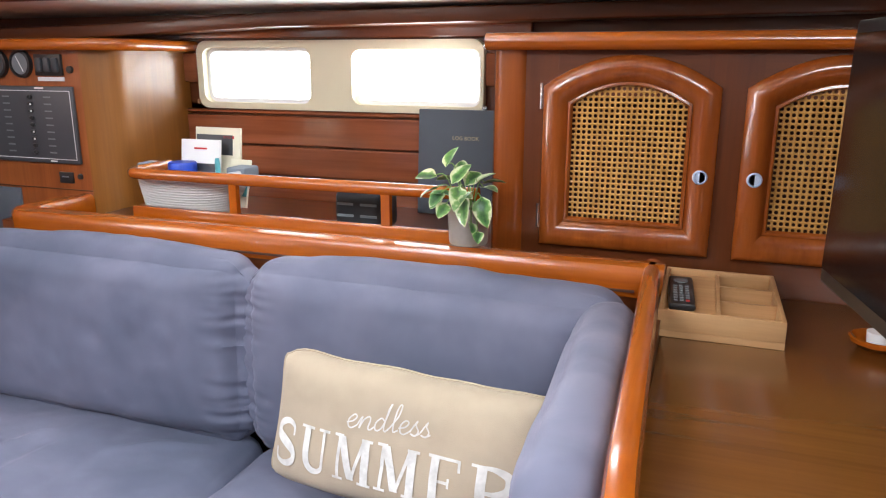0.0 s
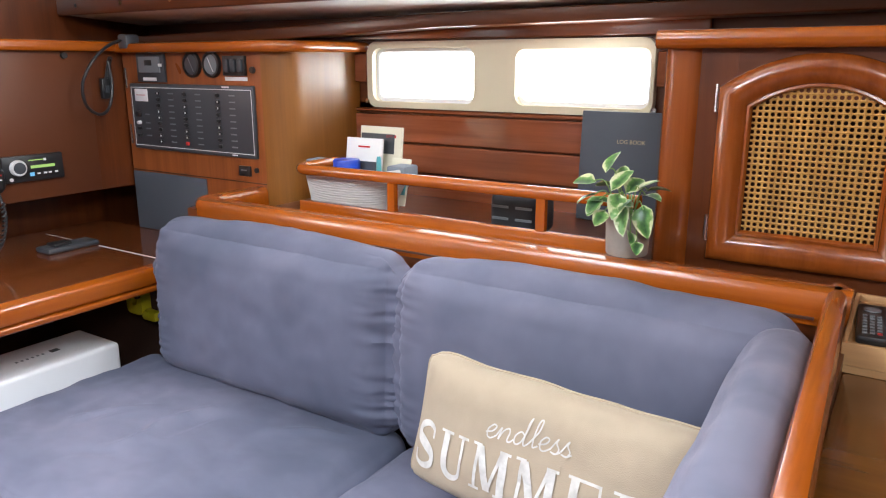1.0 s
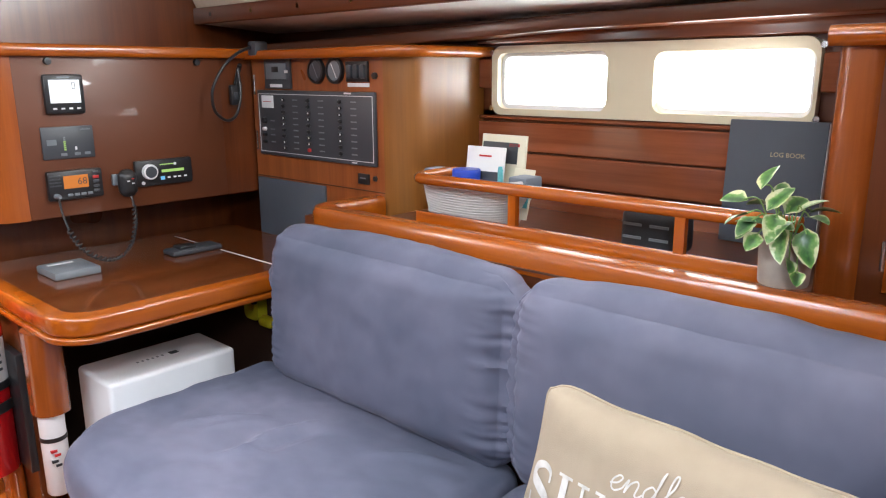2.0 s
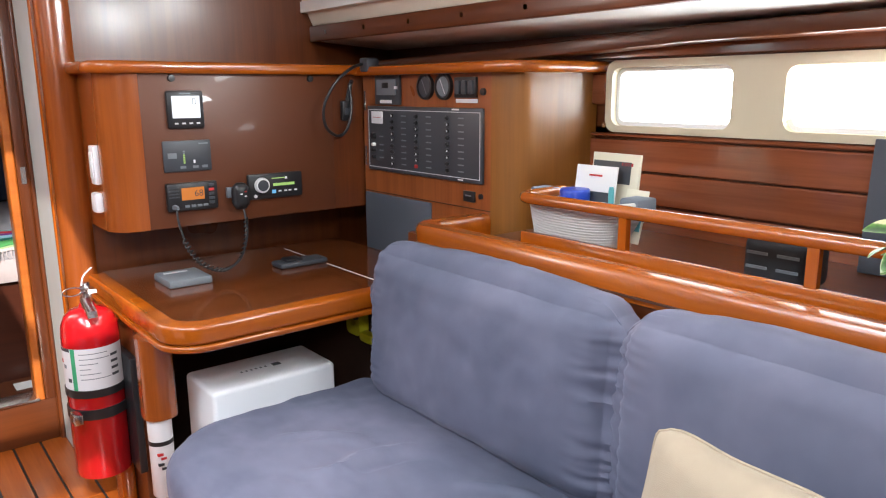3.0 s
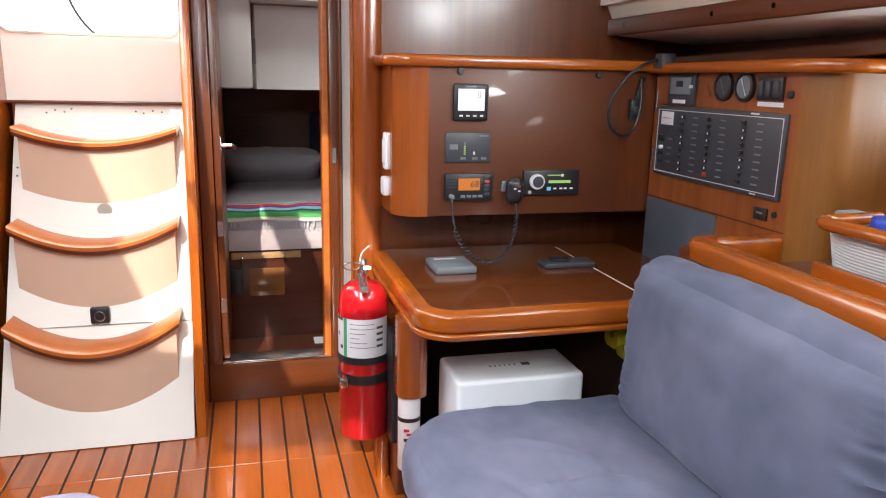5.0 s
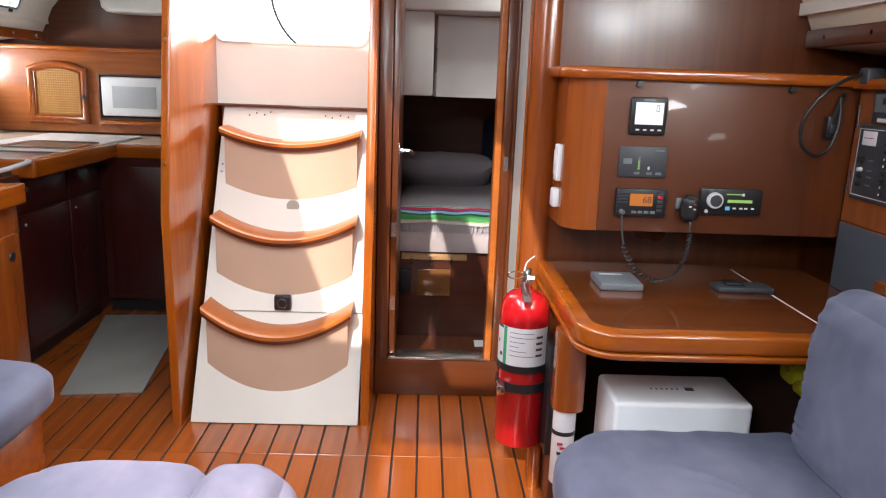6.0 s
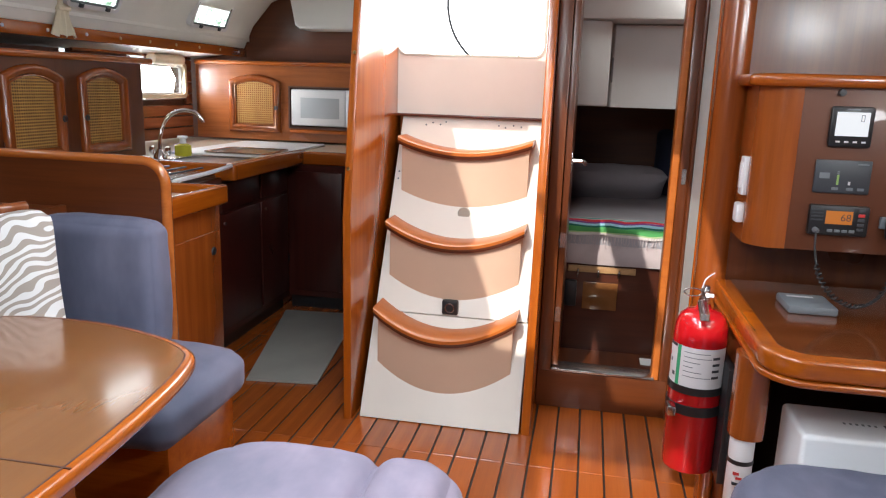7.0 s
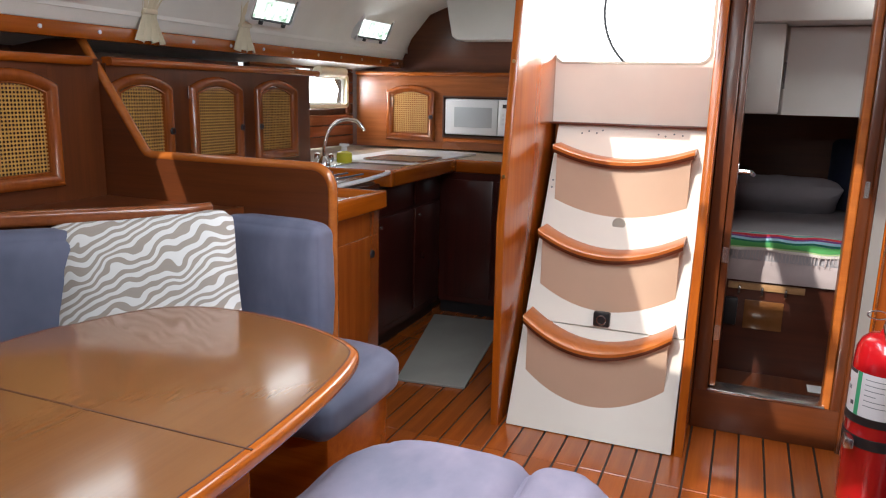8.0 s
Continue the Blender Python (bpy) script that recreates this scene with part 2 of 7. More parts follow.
def rounded(x0, x1, y0, y1, r, n=6):
    """The corners of a rounded rectangle."""
    r = min(r, (x1 - x0) / 2 - 1e-5, (y1 - y0) / 2 - 1e-5)
    out = []
    for cx, cy, a0 in ((x1 - r, y1 - r, 0), (x0 + r, y1 - r, 90), (x0 + r, y0 + r, 180), (x1 - r, y0 + r, 270)):
        for k in range(n + 1):
            a = radians(a0 + 90 * k / n)
            out.append((cx + r * math.cos(a), cy + r * math.sin(a)))
    return out


def ring(outer, inner, axis, a, c, bm=None):
    """A frame between two outlines of as many points each."""
    b = bmesh.new()

    def at(p, d):
        return {"z": (p[0], p[1], d), "y": (p[0], d, p[1]), "x": (d, p[0], p[1])}[axis]

    n = len(outer)
    v = [[b.verts.new(at(p, d)) for p in loop] for loop, d in ((outer, a), (inner, a), (inner, c), (outer, c))]
    for k in range(n):
        j = (k + 1) % n
        for s in range(4):
            p, q = v[s], v[(s + 1) % 4]
            b.faces.new((p[k], p[j], q[j], q[k]))
    bmesh.ops.recalc_face_normals(b, faces=b.faces)
    return merge(bm, b)


def lathe(profile, at=(0, 0, 0), n=24, axis="z", bm=None):
    """Profile of (radius, height) turned about an axis through at."""
    b = bmesh.new()
    rows = []
    for r, h in profile:
        row = []
        for k in range(n):
            a = 2 * math.pi * k / n
            p = (r * math.cos(a), r * math.sin(a), h)
            p = {"z": p, "x": (p[2], p[0], p[1]), "y": (p[0], p[2], p[1])}[axis]
            row.append(b.verts.new((at[0] + p[0], at[1] + p[1], at[2] + p[2])))
        rows.append(row)
    for p, q in zip(rows, rows[1:]):
        for k in range(n):
            b.faces.new((p[k], p[(k + 1) % n], q[(k + 1) % n], q[k]))
    for row in (rows[0], rows[-1]):
        b.faces.new(row)
    bmesh.ops.remove_doubles(b, verts=b.verts, dist=1e-6)
    bmesh.ops.recalc_face_normals(b, faces=b.faces)
    return merge(bm, b)


def smooth_path(pts, n=6, closed=False):
    """Catmull-Rom through the points."""
    pts = [Vector(p) for p in pts]
    out = []
    m = len(pts)
    for k in range(m if closed else m - 1):
        p0 = pts[(k - 1) % m] if closed or k else pts[0]
        p1, p2 = pts[k], pts[(k + 1) % m]
        p3 = pts[(k + 2) % m] if closed or k + 2 < m else pts[-1]
        for i in range(n):
            t = i / n
            out.append(0.5 * ((2 * p1) + (p2 - p0) * t + (2 * p0 - 5 * p1 + 4 * p2 - p3) * t * t + (3 * p1 - p0 - 3 * p2 + p3) * t ** 3))
    if not closed:
        out.append(pts[-1])
    return out


def sweep(path, section, up=(0, 0, 1), bm=None, closed=False):
    """A closed section of (side, up) carried along a path."""
    b = bmesh.new()
    path = [Vector(p) for p in path]
    up = Vector(up)
    rows = []
    m = len(path)
    for k, p in enumerate(path):
        a = path[(k - 1) % m] if closed or k else p
        c = path[(k + 1) % m] if closed or k < m - 1 else p
        d = (c - a).normalized()
        side = d.cross(up)
        side = side.normalized() if side.length > 1e-4 else Vector((1, 0, 0))
        top = side.cross(d).normalized()
        # widen at corners so that the section keeps its width
        k2 = 1.0
        if (closed or 0 < k < m - 1) and (p - a).length > 1e-6:
            cs = max(0.5, (p - a).normalized().dot(d))
            k2 = 1 / cs
        rows.append([b.verts.new(p + side * s * k2 + top * u) for s, u in section])
    n = len(section)
    for p, q in zip(rows, rows[1:] + rows[:1] if closed else rows[1:]):
        for k in range(n):
            b.faces.new((p[k], p[(k + 1) % n], q[(k + 1) % n], q[k]))
    if not closed:
        b.faces.new(rows[0])
        b.faces.new(rows[-1][::-1])
    bmesh.ops.recalc_face_normals(b, faces=b.faces)
    return merge(bm, b)


def tube(path, r, n=8, bm=None, closed=False):
    """A round cord along a path, with a frame that does not twist."""
    b = bmesh.new()
    path = [Vector(p) for p in path]
    rows, m = [], len(path)
    ref = None
    for k, p in enumerate(path):
        a = path[(k - 1) % m] if closed or k else p
        c = path[(k + 1) % m] if closed or k < m - 1 else p
        d = (c - a).normalized()
        if ref is None:
            ref = d.orthogonal().normalized()
        ref = (ref - d * ref.dot(d)).normalized()
        side = d.cross(ref)
        rr = r(k / max(1, m - 1)) if callable(r) else r
        rows.append([b.verts.new(p + rr * (math.cos(2 * math.pi * i / n) * ref + math.sin(2 * math.pi * i / n) * side)) for i in range(n)])
    for p, q in zip(rows, rows[1:] + rows[:1] if closed else rows[1:]):
        for k in range(n):
            b.faces.new((p[k], p[(k + 1) % n], q[(k + 1) % n], q[k]))
    if not closed:
        b.faces.new(rows[0])
        b.faces.new(rows[-1][::-1])
    bmesh.ops.recalc_face_normals(b, faces=b.faces)
    return merge(bm, b)


def cushion(x0, x1, y0, y1, z0, z1, r=0.05, puff=0.015, n=10, wrinkle=0.004, seed=0.0, bm=None, plan=None, creases=(), pucker=0.0, dimple=()):
    """A padded block: rounded edges, swollen faces and a slightly uneven cover."""
    b = bmesh.new()
    bmesh.ops.create_cube(b, size=2)
    bmesh.ops.subdivide_edges(b, edges=b.edges[:], cuts=n * 2, use_grid_fill=True)
    h = Vector(((x1 - x0) / 2, (y1 - y0) / 2, (z1 - z0) / 2))
    c = Vector(((x0 + x1) / 2, (y0 + y1) / 2, (z0 + z1) / 2))
    r = min(r, h.x * 0.98, h.y * 0.98, h.z * 0.98)
    for v in b.verts:
        u = v.co.copy()
        # more vertices near the edges
        w = Vector([math.copysign(abs(t) ** (0.95 if creases else 0.72), t) for t in u])
        p = Vector((w.x * h.x, w.y * h.y, w.z * h.z))
        core = Vector([max(-h[i] + r, min(h[i] - r, p[i])) for i in range(3)])
        d = p - core
        if d.length > 1e-9:
            p = core + d.normalized() * r
        mask = [(1 - abs(w[(i + 1) % 3]) ** 2.5) * (1 - abs(w[(i + 2) % 3]) ** 2.5) for i in range(3)]
        for i in range(3):
            if abs(u[i]) > 0.999:
                p[i] += math.copysign(puff * mask[i], u[i])
        q = p + c
        if plan:
            # round one corner of the plan: (x, y, radius, way in x, way in y)
            kx, ky, kr, wx, wy = plan
            dx, dy = (kx + wx * kr - q.x) * wx, (ky + wy * kr - q.y) * wy
            if dx > 0 and dy > 0:
                f = max(dx, dy) / math.hypot(dx, dy)
                q = Vector((kx + wx * kr - wx * dx * f, ky + wy * kr - wy * dy * f, q.z))
        e = noise.noise(Vector((q.x * 7 + seed, q.y * 7, q.z * 7))) + 0.5 * noise.noise(Vector((q.x * 19, q.y * 19 + seed, q.z * 19)))
        out = d.normalized() if d.length > 1e-9 else Vector((0, 0, 0))
        if pucker and abs(out.y) > 0.4:
            # gathers that run in from the seams at the ends
            near = max(0.0, 1 - (h.x - abs(p.x)) / 0.10) ** 0.7
            q = q + out * pucker * near * noise.noise(Vector((q.x * 5 + seed, q.y * 6, q.z * 60)))
        if dimple and out.y < -0.4:
            q = q + Vector((0, 0.012 * math.exp(-(((q.x - dimple[0]) / 0.012) ** 2 + ((q.z - dimple[1]) / 0.03) ** 2)), 0))
        for ax, ay, bx, by, hgt, wid in creases:
            a2, b2, c2 = Vector((ax, ay)), Vector((bx, by)), Vector((q.x, q.y))
            t = max(0.0, min(1.0, (c2 - a2).dot(b2 - a2) / (b2 - a2).length_squared))
            side = Vector((a2.y - b2.y, b2.x - a2.x)).normalized()
            mid_ = a2 + (b2 - a2) * t + side * (0.02 * math.sin(t * 3.1))
            g = math.exp(-((c2 - mid_).length / wid) ** 2) * math.sin(math.pi * min(1, max(0.0, t))) ** 0.5
            if out.z > 0.3:
                q = q + Vector((0, 0, hgt * g))
        v.co = q + out * wrinkle * e
    return merge(bm, b)


def pinch(u, v):
    """How far a pillow's outline draws in: slack sides and softly rounded corners."""
    corner = 0.055 * abs(u * v) ** 9
    return 1 - 0.035 * (1 - v * v) * abs(u) ** 3 - corner, 1 - 0.045 * (1 - u * u) * abs(v) ** 3 - 2 * corner


def pillow_mesh(w, h, t, n=22, sag=0.0, seed=0.0):
    """A stuffed pillow in its own x (width), z (height), y (thickness), with pinched corners."""
    b = bmesh.new()
    rows = {}
    for s in (-1, 1):
        for i in range(n + 1):
            for j in range(n + 1):
                u, v = 2 * i / n - 1, 2 * j / n - 1
                edge = i in (0, n) or j in (0, n)
                if s == 1 and edge:
                    rows[s, i, j] = rows[-1, i, j]
                    continue
                pin, pin2 = pinch(u, v)
                d = ((1 - u ** 4) * (1 - v ** 4)) ** 0.5
                e = noise.noise(Vector((u * 2.2 + seed, v * 2.2, s))) * 0.08 + noise.noise(Vector((u * 6, v * 6 + seed, s))) * 0.03
                rows[s, i, j] = b.verts.new((u * w / 2 * pin, s * t / 2 * d * (1 + e), v * h / 2 * pin2 + sag * u * u + 0.006 * noise.noise(Vector((u * 3 + seed, v, 0)))))
    for s in (-1, 1):
        for i in range(n):
            for j in range(n):
                f = [rows[s, i, j], rows[s, i + 1, j], rows[s, i + 1, j + 1], rows[s, i, j + 1]]
                b.faces.new(f if s == -1 else f[::-1])
    return b




def rsec(w, h, r, n=3, dx=0.0, dz=0.0):
    return [(p[0] + dx, p[1] + dz) for p in rounded(-w / 2, w / 2, -h / 2, h / 2, r, n)]

# ---- the hull and its linings ----
floor = solo("floor", box(-5.2, 2.2, -1.2, 4.1, -0.06, -0.006), CAULK, "black caulked bed of the teak cabin sole", "floor", kind="structure")


# Companionway and cockpit first, then unseen openings placed to steer sun and skylight.
LIGHT_OPENINGS = [(-5.2, -2.35, 1.1, 1.82), (-5.2, -3.2, 0.6, 1.1), (-3.37, -3.03, 2.43, 2.77), (-1.95, -0.22, 1.1, 1.45), (-2.0, -1.15, 1.45, 1.66), (-1.6, -0.5, 1.80, 2.05), (-0.5, -0.05, 1.5, 2.05), (0.4, 1.0, 1.2, 1.76)]


def deckhead():
    """The coachroof's headliner with its companionway opening and the openings placed for light."""
    bm = bmesh.new()
    xs = sorted({-5.2, 2.2} | {v for h in LIGHT_OPENINGS for v in h[:2]})
    ys = sorted({0.0, 3.36} | {v for h in LIGHT_OPENINGS for v in h[2:]})
    for i in range(len(xs) - 1):
        for j in range(len(ys) - 1):
            cx, cy = (xs[i] + xs[i + 1]) / 2, (ys[j] + ys[j + 1]) / 2
            if any(h[0] < cx < h[1] and h[2] < cy < h[3] for h in LIGHT_OPENINGS):
                continue
            box(xs[i], xs[i + 1], ys[j], ys[j + 1], 1.95, 1.99, bm=bm)
    bmesh.ops.remove_doubles(bm, verts=bm.verts, dist=1e-5)
    return bm


solo("ceiling", deckhead(), HEADLINER, "white headliner of the coachroof with openings placed for light", "ceiling", kind="structure")


def trunk(sign, name, x0, x1):
    """Coachroof side: a cream lining that leans inboard from the deck's edge."""
    y = lambda v: 1.48 + sign * v
    pts = [(y(1.87), 1.555), (y(1.80), 1.70), (y(1.66), 1.86), (y(1.45), 1.94), (y(1.45), 1.99), (y(1.72), 1.99), (y(1.90), 1.80), (y(1.95), 1.555)]
    return prism(pts, "x", x0, x1)


port_side = solo("coachroof_side_port", trunk(1, "", -2.388, 2.2), CREAM, "cream vinyl lining of the coachroof side", "wall", kind="structure")

# underside of the side deck, port
solo("side_deck_port", prism([(3.3575, 1.499), (3.70, 1.474), (3.75, 1.56), (3.3575, 1.60)], "x", -2.388, 2.2), HEADLINER, "white lining under the side deck", "ceiling", kind="structure")
# hull behind everything
solo("wall_port", box(-5.2, 2.2, 3.715, 3.76, 0, 1.20), PANEL_X, "mahogany hull side behind the settee", "wall", kind="structure")
_wp = thing("hull_wall_port", "dark mahogany hull side above the bookshelf", "wall", (0, 3.7, 1.2), kind="structure")
part("upper_lining", box(-2.388, -1.23, 3.715, 3.76, 1.18, 1.52), PANEL_X, _wp)
part("upper_lining", box(-0.285, 2.2, 3.715, 3.76, 1.18, 1.52), PANEL_X, _wp)
part("upper_lining", box(-1.23, -0.285, 3.715, 3.76, 1.385, 1.52), PANEL_X, _wp)
solo("deck_port", box(-5.2, 2.2, 3.30, 4.14, 1.60, 1.64), HEADLINER, "white side deck", "ceiling", kind="structure")
solo("deck_starboard", box(-5.2, 2.2, -1.24, -0.36, 1.60, 1.64), HEADLINER, "white side deck", "ceiling", kind="structure")
solo("cockpit_side_starboard", prism([(-3.16, 1.05), (-3.16, 1.09), (-5.2, 0.57), (-5.2, 0.53)], "z", 1.40, 2.0), GELCOAT, "white cockpit side", "wall", kind="structure")
solo("cockpit_side_port", box(-5.2, -3.16, 1.83, 1.86, 1.40, 2.0), GELCOAT, "white cockpit side", "wall", kind="structure")
solo("stern_port", box(-5.26, -5.2, 1.86, 4.1, 1.42, 2.0), PANEL_Y, "mahogany bulkhead above the berth", "wall", kind="structure")
solo("stern_starboard", box(-5.26, -5.2, -1.2, 0.55, 1.42, 2.0), PANEL_Y, "mahogany bulkhead above the galley", "wall", kind="structure")
solo("wall_fore", box(2.2, 2.26, -1.2, 4.1, -0.06, 2.0), PANEL_Y, "mahogany forward bulkhead", "wall", kind="structure")
solo("wall_starboard", box(-5.2, 2.2, -1.24, -1.2, -0.06, 2.0), PANEL_X, "mahogany hull side", "wall", kind="structure")
solo("wall_port_outer", box(-5.2, 2.2, 4.1, 4.14, -0.06, 1.15), PANEL_X, "hull side", "wall", kind="structure")
solo("wall_aft", box(-5.26, -5.2, -1.2, 4.1, -0.06, 1.42), PANEL_Y, "mahogany aft bulkhead", "wall", kind="structure")

# beam under the side deck
solo("deck_beam", sweep([(-2.3, 3.62, 1.406), (-1.5, 3.62, 1.424), (-0.9, 3.62, 1.447), (0.70, 3.62, 1.462)], rsec(0.10, 0.04, 0.005)), PANEL_X, "red-brown wooden beam under the side deck", "beam", kind="structure")
solo("deck_beam_fore", box(0.74, 2.2, 3.62, 3.70, 1.43, 1.455, 0.006), PANEL_X, "thin wooden moulding under the side deck", "beam", kind="structure")


def strip(y, x0, x1, name, lean):
    s = thing(name, "red-brown wooden strip with screws along the coachroof edge", "trim", (0, y, 1.52), kind="structure")
    part("board", box(x0, x1, y - 0.012, y + 0.012, 1.495, 1.552, 0.004), TRIM_X if lean else PANEL_X, s)
    k = x0 + 0.12
    while k < x1 - 0.1:
        f = 1 if y > 1.5 else -1
        part("screw_cap", lathe([(0.0, 0), (0.008, 0), (0.008, 0.004), (0.0, 0.006)], (k, y - f * 0.012, 1.525), 8, "y"), LABEL if int(k * 7) % 2 else BRASS, s)
        k += 0.26
    return s


strip(3.345, -2.387, 2.1, "strip_port", 0)

# ---- port settee ----
RAIL = [(-0.034, -0.032), (0.034, -0.032), (0.036, -0.012), (0.036, 0.018), (0.028, 0.030), (0.012, 0.034), (-0.012, 0.034), (-0.028, 0.030), (-0.036, 0.018), (-0.036, -0.012)]


def arc(cx, cy, r, a0, a1, z, n=6):
    return [(cx + r * math.cos(radians(a0 + (a1 - a0) * k / n)), cy + r * math.sin(radians(a0 + (a1 - a0) * k / n)), z) for k in range(n + 1)]


def settee():
    s = thing("settee", "built-in mahogany settee with an orange varnished rail", "sofa", (-0.6, 2.7, 0))
    part("base", box(-1.50, 0.22, 2.50, 3.14, 0.0, 0.30, 0.008), PANEL_X, s)
    part("back_panel", box(-1.50, 0.26, 3.14, 3.19, 0.0, 0.905), PANEL_X, s)
    part("end_panel", box(0.246, 0.268, 2.34, 3.14, 0.0, 0.88), PANEL_Y, s)
    path = [(-1.46, 3.40, 0.904), (-1.468, 3.25, 0.904)] + arc(-1.42, 3.215, 0.05, 180, 270, 0.904, 4) + [(0.20, 3.165, 0.904), (0.262, 3.165, 0.904)]
    part("rail", sweep(path, RAIL), TRIM_X, s, "orange varnished rail with rounded edges")
    end = [(0.236, 3.20, 0.904), (0.250, 2.80, 0.904), (0.262, 2.44, 0.904), (0.264, 2.38, 0.900), (0.266, 2.335, 0.885), (0.270, 2.305, 0.855), (0.275, 2.295, 0.80), (0.275, 2.295, 0.30)]
    part("end_rail", sweep(end[:6], [(q[0] * 0.50, q[1]) for q in RAIL]), TRIM_Y, s, "narrow orange rail with a curved end")
    part("end_post", prism(rounded(0.255, 0.293, 2.28, 2.335, 0.015), "z", 0.0, 0.868), TRIM_Z, s)
    part("rail_bead", box(-1.44, 0.208, 3.123, 3.129, 0.884, 0.888), D_LINE, s)
    return s


D_LINE = plain("dark_groove", (0.07, 0.02, 0.008), 0.6, 0, 0.1)
settee()


def velvet(name, label, bm, cat="cushion", group="settee cushions"):
    return solo(name, bm, VELVET, label, cat, group)


def lean(bm, y, z, ang):
    bmesh.ops.rotate(bm, verts=bm.verts, cent=(0, y, z), matrix=Matrix.Rotation(radians(ang), 3, "X"))
    return bm


CREASES = [(-1.38, 2.62, -1.22, 2.80, 0.014, 0.015), (-1.31, 2.66, -1.17, 2.80, 0.009, 0.013), (-1.13, 2.64, -1.12, 2.88, 0.016, 0.016), (-1.08, 2.66, -1.07, 2.86, -0.010, 0.018), (-1.18, 2.58, -1.06, 2.70, 0.011, 0.014), (-1.24, 2.52, -1.10, 2.60, -0.007, 0.018), (-0.92, 2.84, -0.70, 2.96, 0.009, 0.015), (-0.84, 2.48, -0.72, 2.64, 0.008, 0.014)]


def turned(bm):
    bmesh.ops.rotate(bm, verts=bm.verts, cent=(0.225, 3.05, 0), matrix=Matrix.Rotation(radians(2), 3, "Z"))
    return bm


velvet("seat_cushion", "blue-grey velvet seat cushion with creases, on the settee", cushion(-1.63, -0.625, 2.39, 3.08, 0.30, 0.452, 0.06, 0.014, 38, 0.007, 1, plan=(-1.63, 2.39, 0.20, 1, 1), creases=CREASES))
velvet("seat_cushion", "blue-grey velvet seat cushion under the beige pillow", cushion(-0.622, 0.20, 2.40, 3.06, 0.30, 0.452, 0.06, 0.012, 12, 0.006, 2))
velvet("back_cushion", "blue-grey velvet back cushion with a small dimple", lean(cushion(-1.505, -0.636, 2.97, 3.115, 0.44, 0.888, 0.072, 0.026, 40, 0.006, 3, pucker=0.011, dimple=(-1.041, 0.696)), 3.05, 0.45, -3))
velvet("back_cushion", "blue-grey velvet back cushion in the settee's corner", lean(cushion(-0.633, 0.215, 2.97, 3.115, 0.44, 0.895, 0.070, 0.024, 34, 0.006, 4, pucker=0.009), 3.05, 0.45, -3))
velvet("side_cushion", "blue-grey velvet bolster against the settee's end", turned(cushion(0.115, 0.236, 2.36, 3.05, 0.45, 0.90, 0.058, 0.01, 12, 0.006, 5)))

# ---- bookshelf behind the settee ----
def bookshelf():
    s = thing("bookshelf", "mahogany shelf with a round fiddle rail", "shelf", (-0.6, 3.4, 0.9))
    part("shelf_board", box(-1.30, -0.145, 3.19, 3.70, 0.885, 0.905), PANEL_X, s)
    part("lower_fiddle", box(-1.115, -0.145, 3.215, 3.235, 0.905, 0.957, 0.006), TRIM_X, s)
    part("fiddle_rail", sweep([(-1.135, 3.40, 1.042), (-1.13, 3.27, 1.042)] + arc(-1.09, 3.265, 0.04, 180, 270, 1.042, 4) + [(-0.60, 3.225, 1.043), (-0.15, 3.225, 1.045)], rsec(0.03, 0.03, 0.014, 4)), TRIM_X, s, "round orange fiddle rail")
    for x in (-0.795, -0.375):
        part("fiddle_post", box(x - 0.011, x + 0.011, 3.217, 3.233, 0.955, 1.04), TRIM_Z, s)
    return s


bookshelf()

# ---- portlight ----
PANE = glass("clear_pane", (0.97, 1.0, 1.0))
def portlight(m, openings, w, h, label, name="window_1", glassy=True):
    """In its own metres: x along, y out, z up, from the middle of the frame."""
    s = thing(name, label, "window", kind="structure", m=m)
    fr = bmesh.new()
    # plate in strips round the openings
    cuts = sorted(openings)
    edges = [-w / 2] + [(a[1] + b[0]) / 2 for a, b in zip(cuts, cuts[1:])] + [w / 2]
    for k, (a, b, c, d) in enumerate(cuts):
        left, right = edges[k], edges[k + 1]
        rl = 0.035 if k == 0 else 0.0002
        rr = 0.035 if k == len(cuts) - 1 else 0.0002
        out = []
        for (cx, cz, a0, r) in ((right, h / 2, 0, rr), (left, h / 2, 90, rl), (left, -h / 2, 180, rl), (right, -h / 2, 270, rr)):
            sx, sz = (1 if cx == right else -1), (1 if cz > 0 else -1)
            for i in range(7):
                t = radians(a0 + 90 * i / 6)
                out.append((cx - sx * r + r * math.cos(t), cz - sz * r + r * math.sin(t)))
        ring(out, rounded(a, b, c, d, 0.028), "y", -0.012, 0.035, bm=fr)
    part("window_frame", fr, FRAME_CREAM, s)
    for a, b, c, d in cuts:
        part("inner_frame", ring(rounded(a - 0.001, b + 0.001, c - 0.001, d + 0.001, 0.028), rounded(a + 0.012, b - 0.012, c + 0.012, d - 0.012, 0.02), "y", 0.012, 0.03), WHITE, s)
        pane = part("pane", prism(rounded(a + 0.006, b - 0.006, c + 0.006, d - 0.006, 0.022), "y", 0.030, 0.034), PANE, s, "clear pane", smooth=0)
        pane.visible_shadow = False
    for x in (-w / 2 - 0.002, w / 2 + 0.004):
        for z in (-h / 2 + 0.02, h / 2 - 0.02):
            part("screw", lathe([(0.0, 0), (0.008, 0), (0.008, 0.008), (0.0, 0.01)], (x, -0.012, z), 8, "y"), STEEL, s)
    return s


portlight(pose(-0.757, 3.70, 1.29), [(-0.455, -0.070, -0.085, 0.083), (0.070, 0.469, -0.083, 0.076)], 0.955, 0.208, "cream double portlight, glaring with daylight")

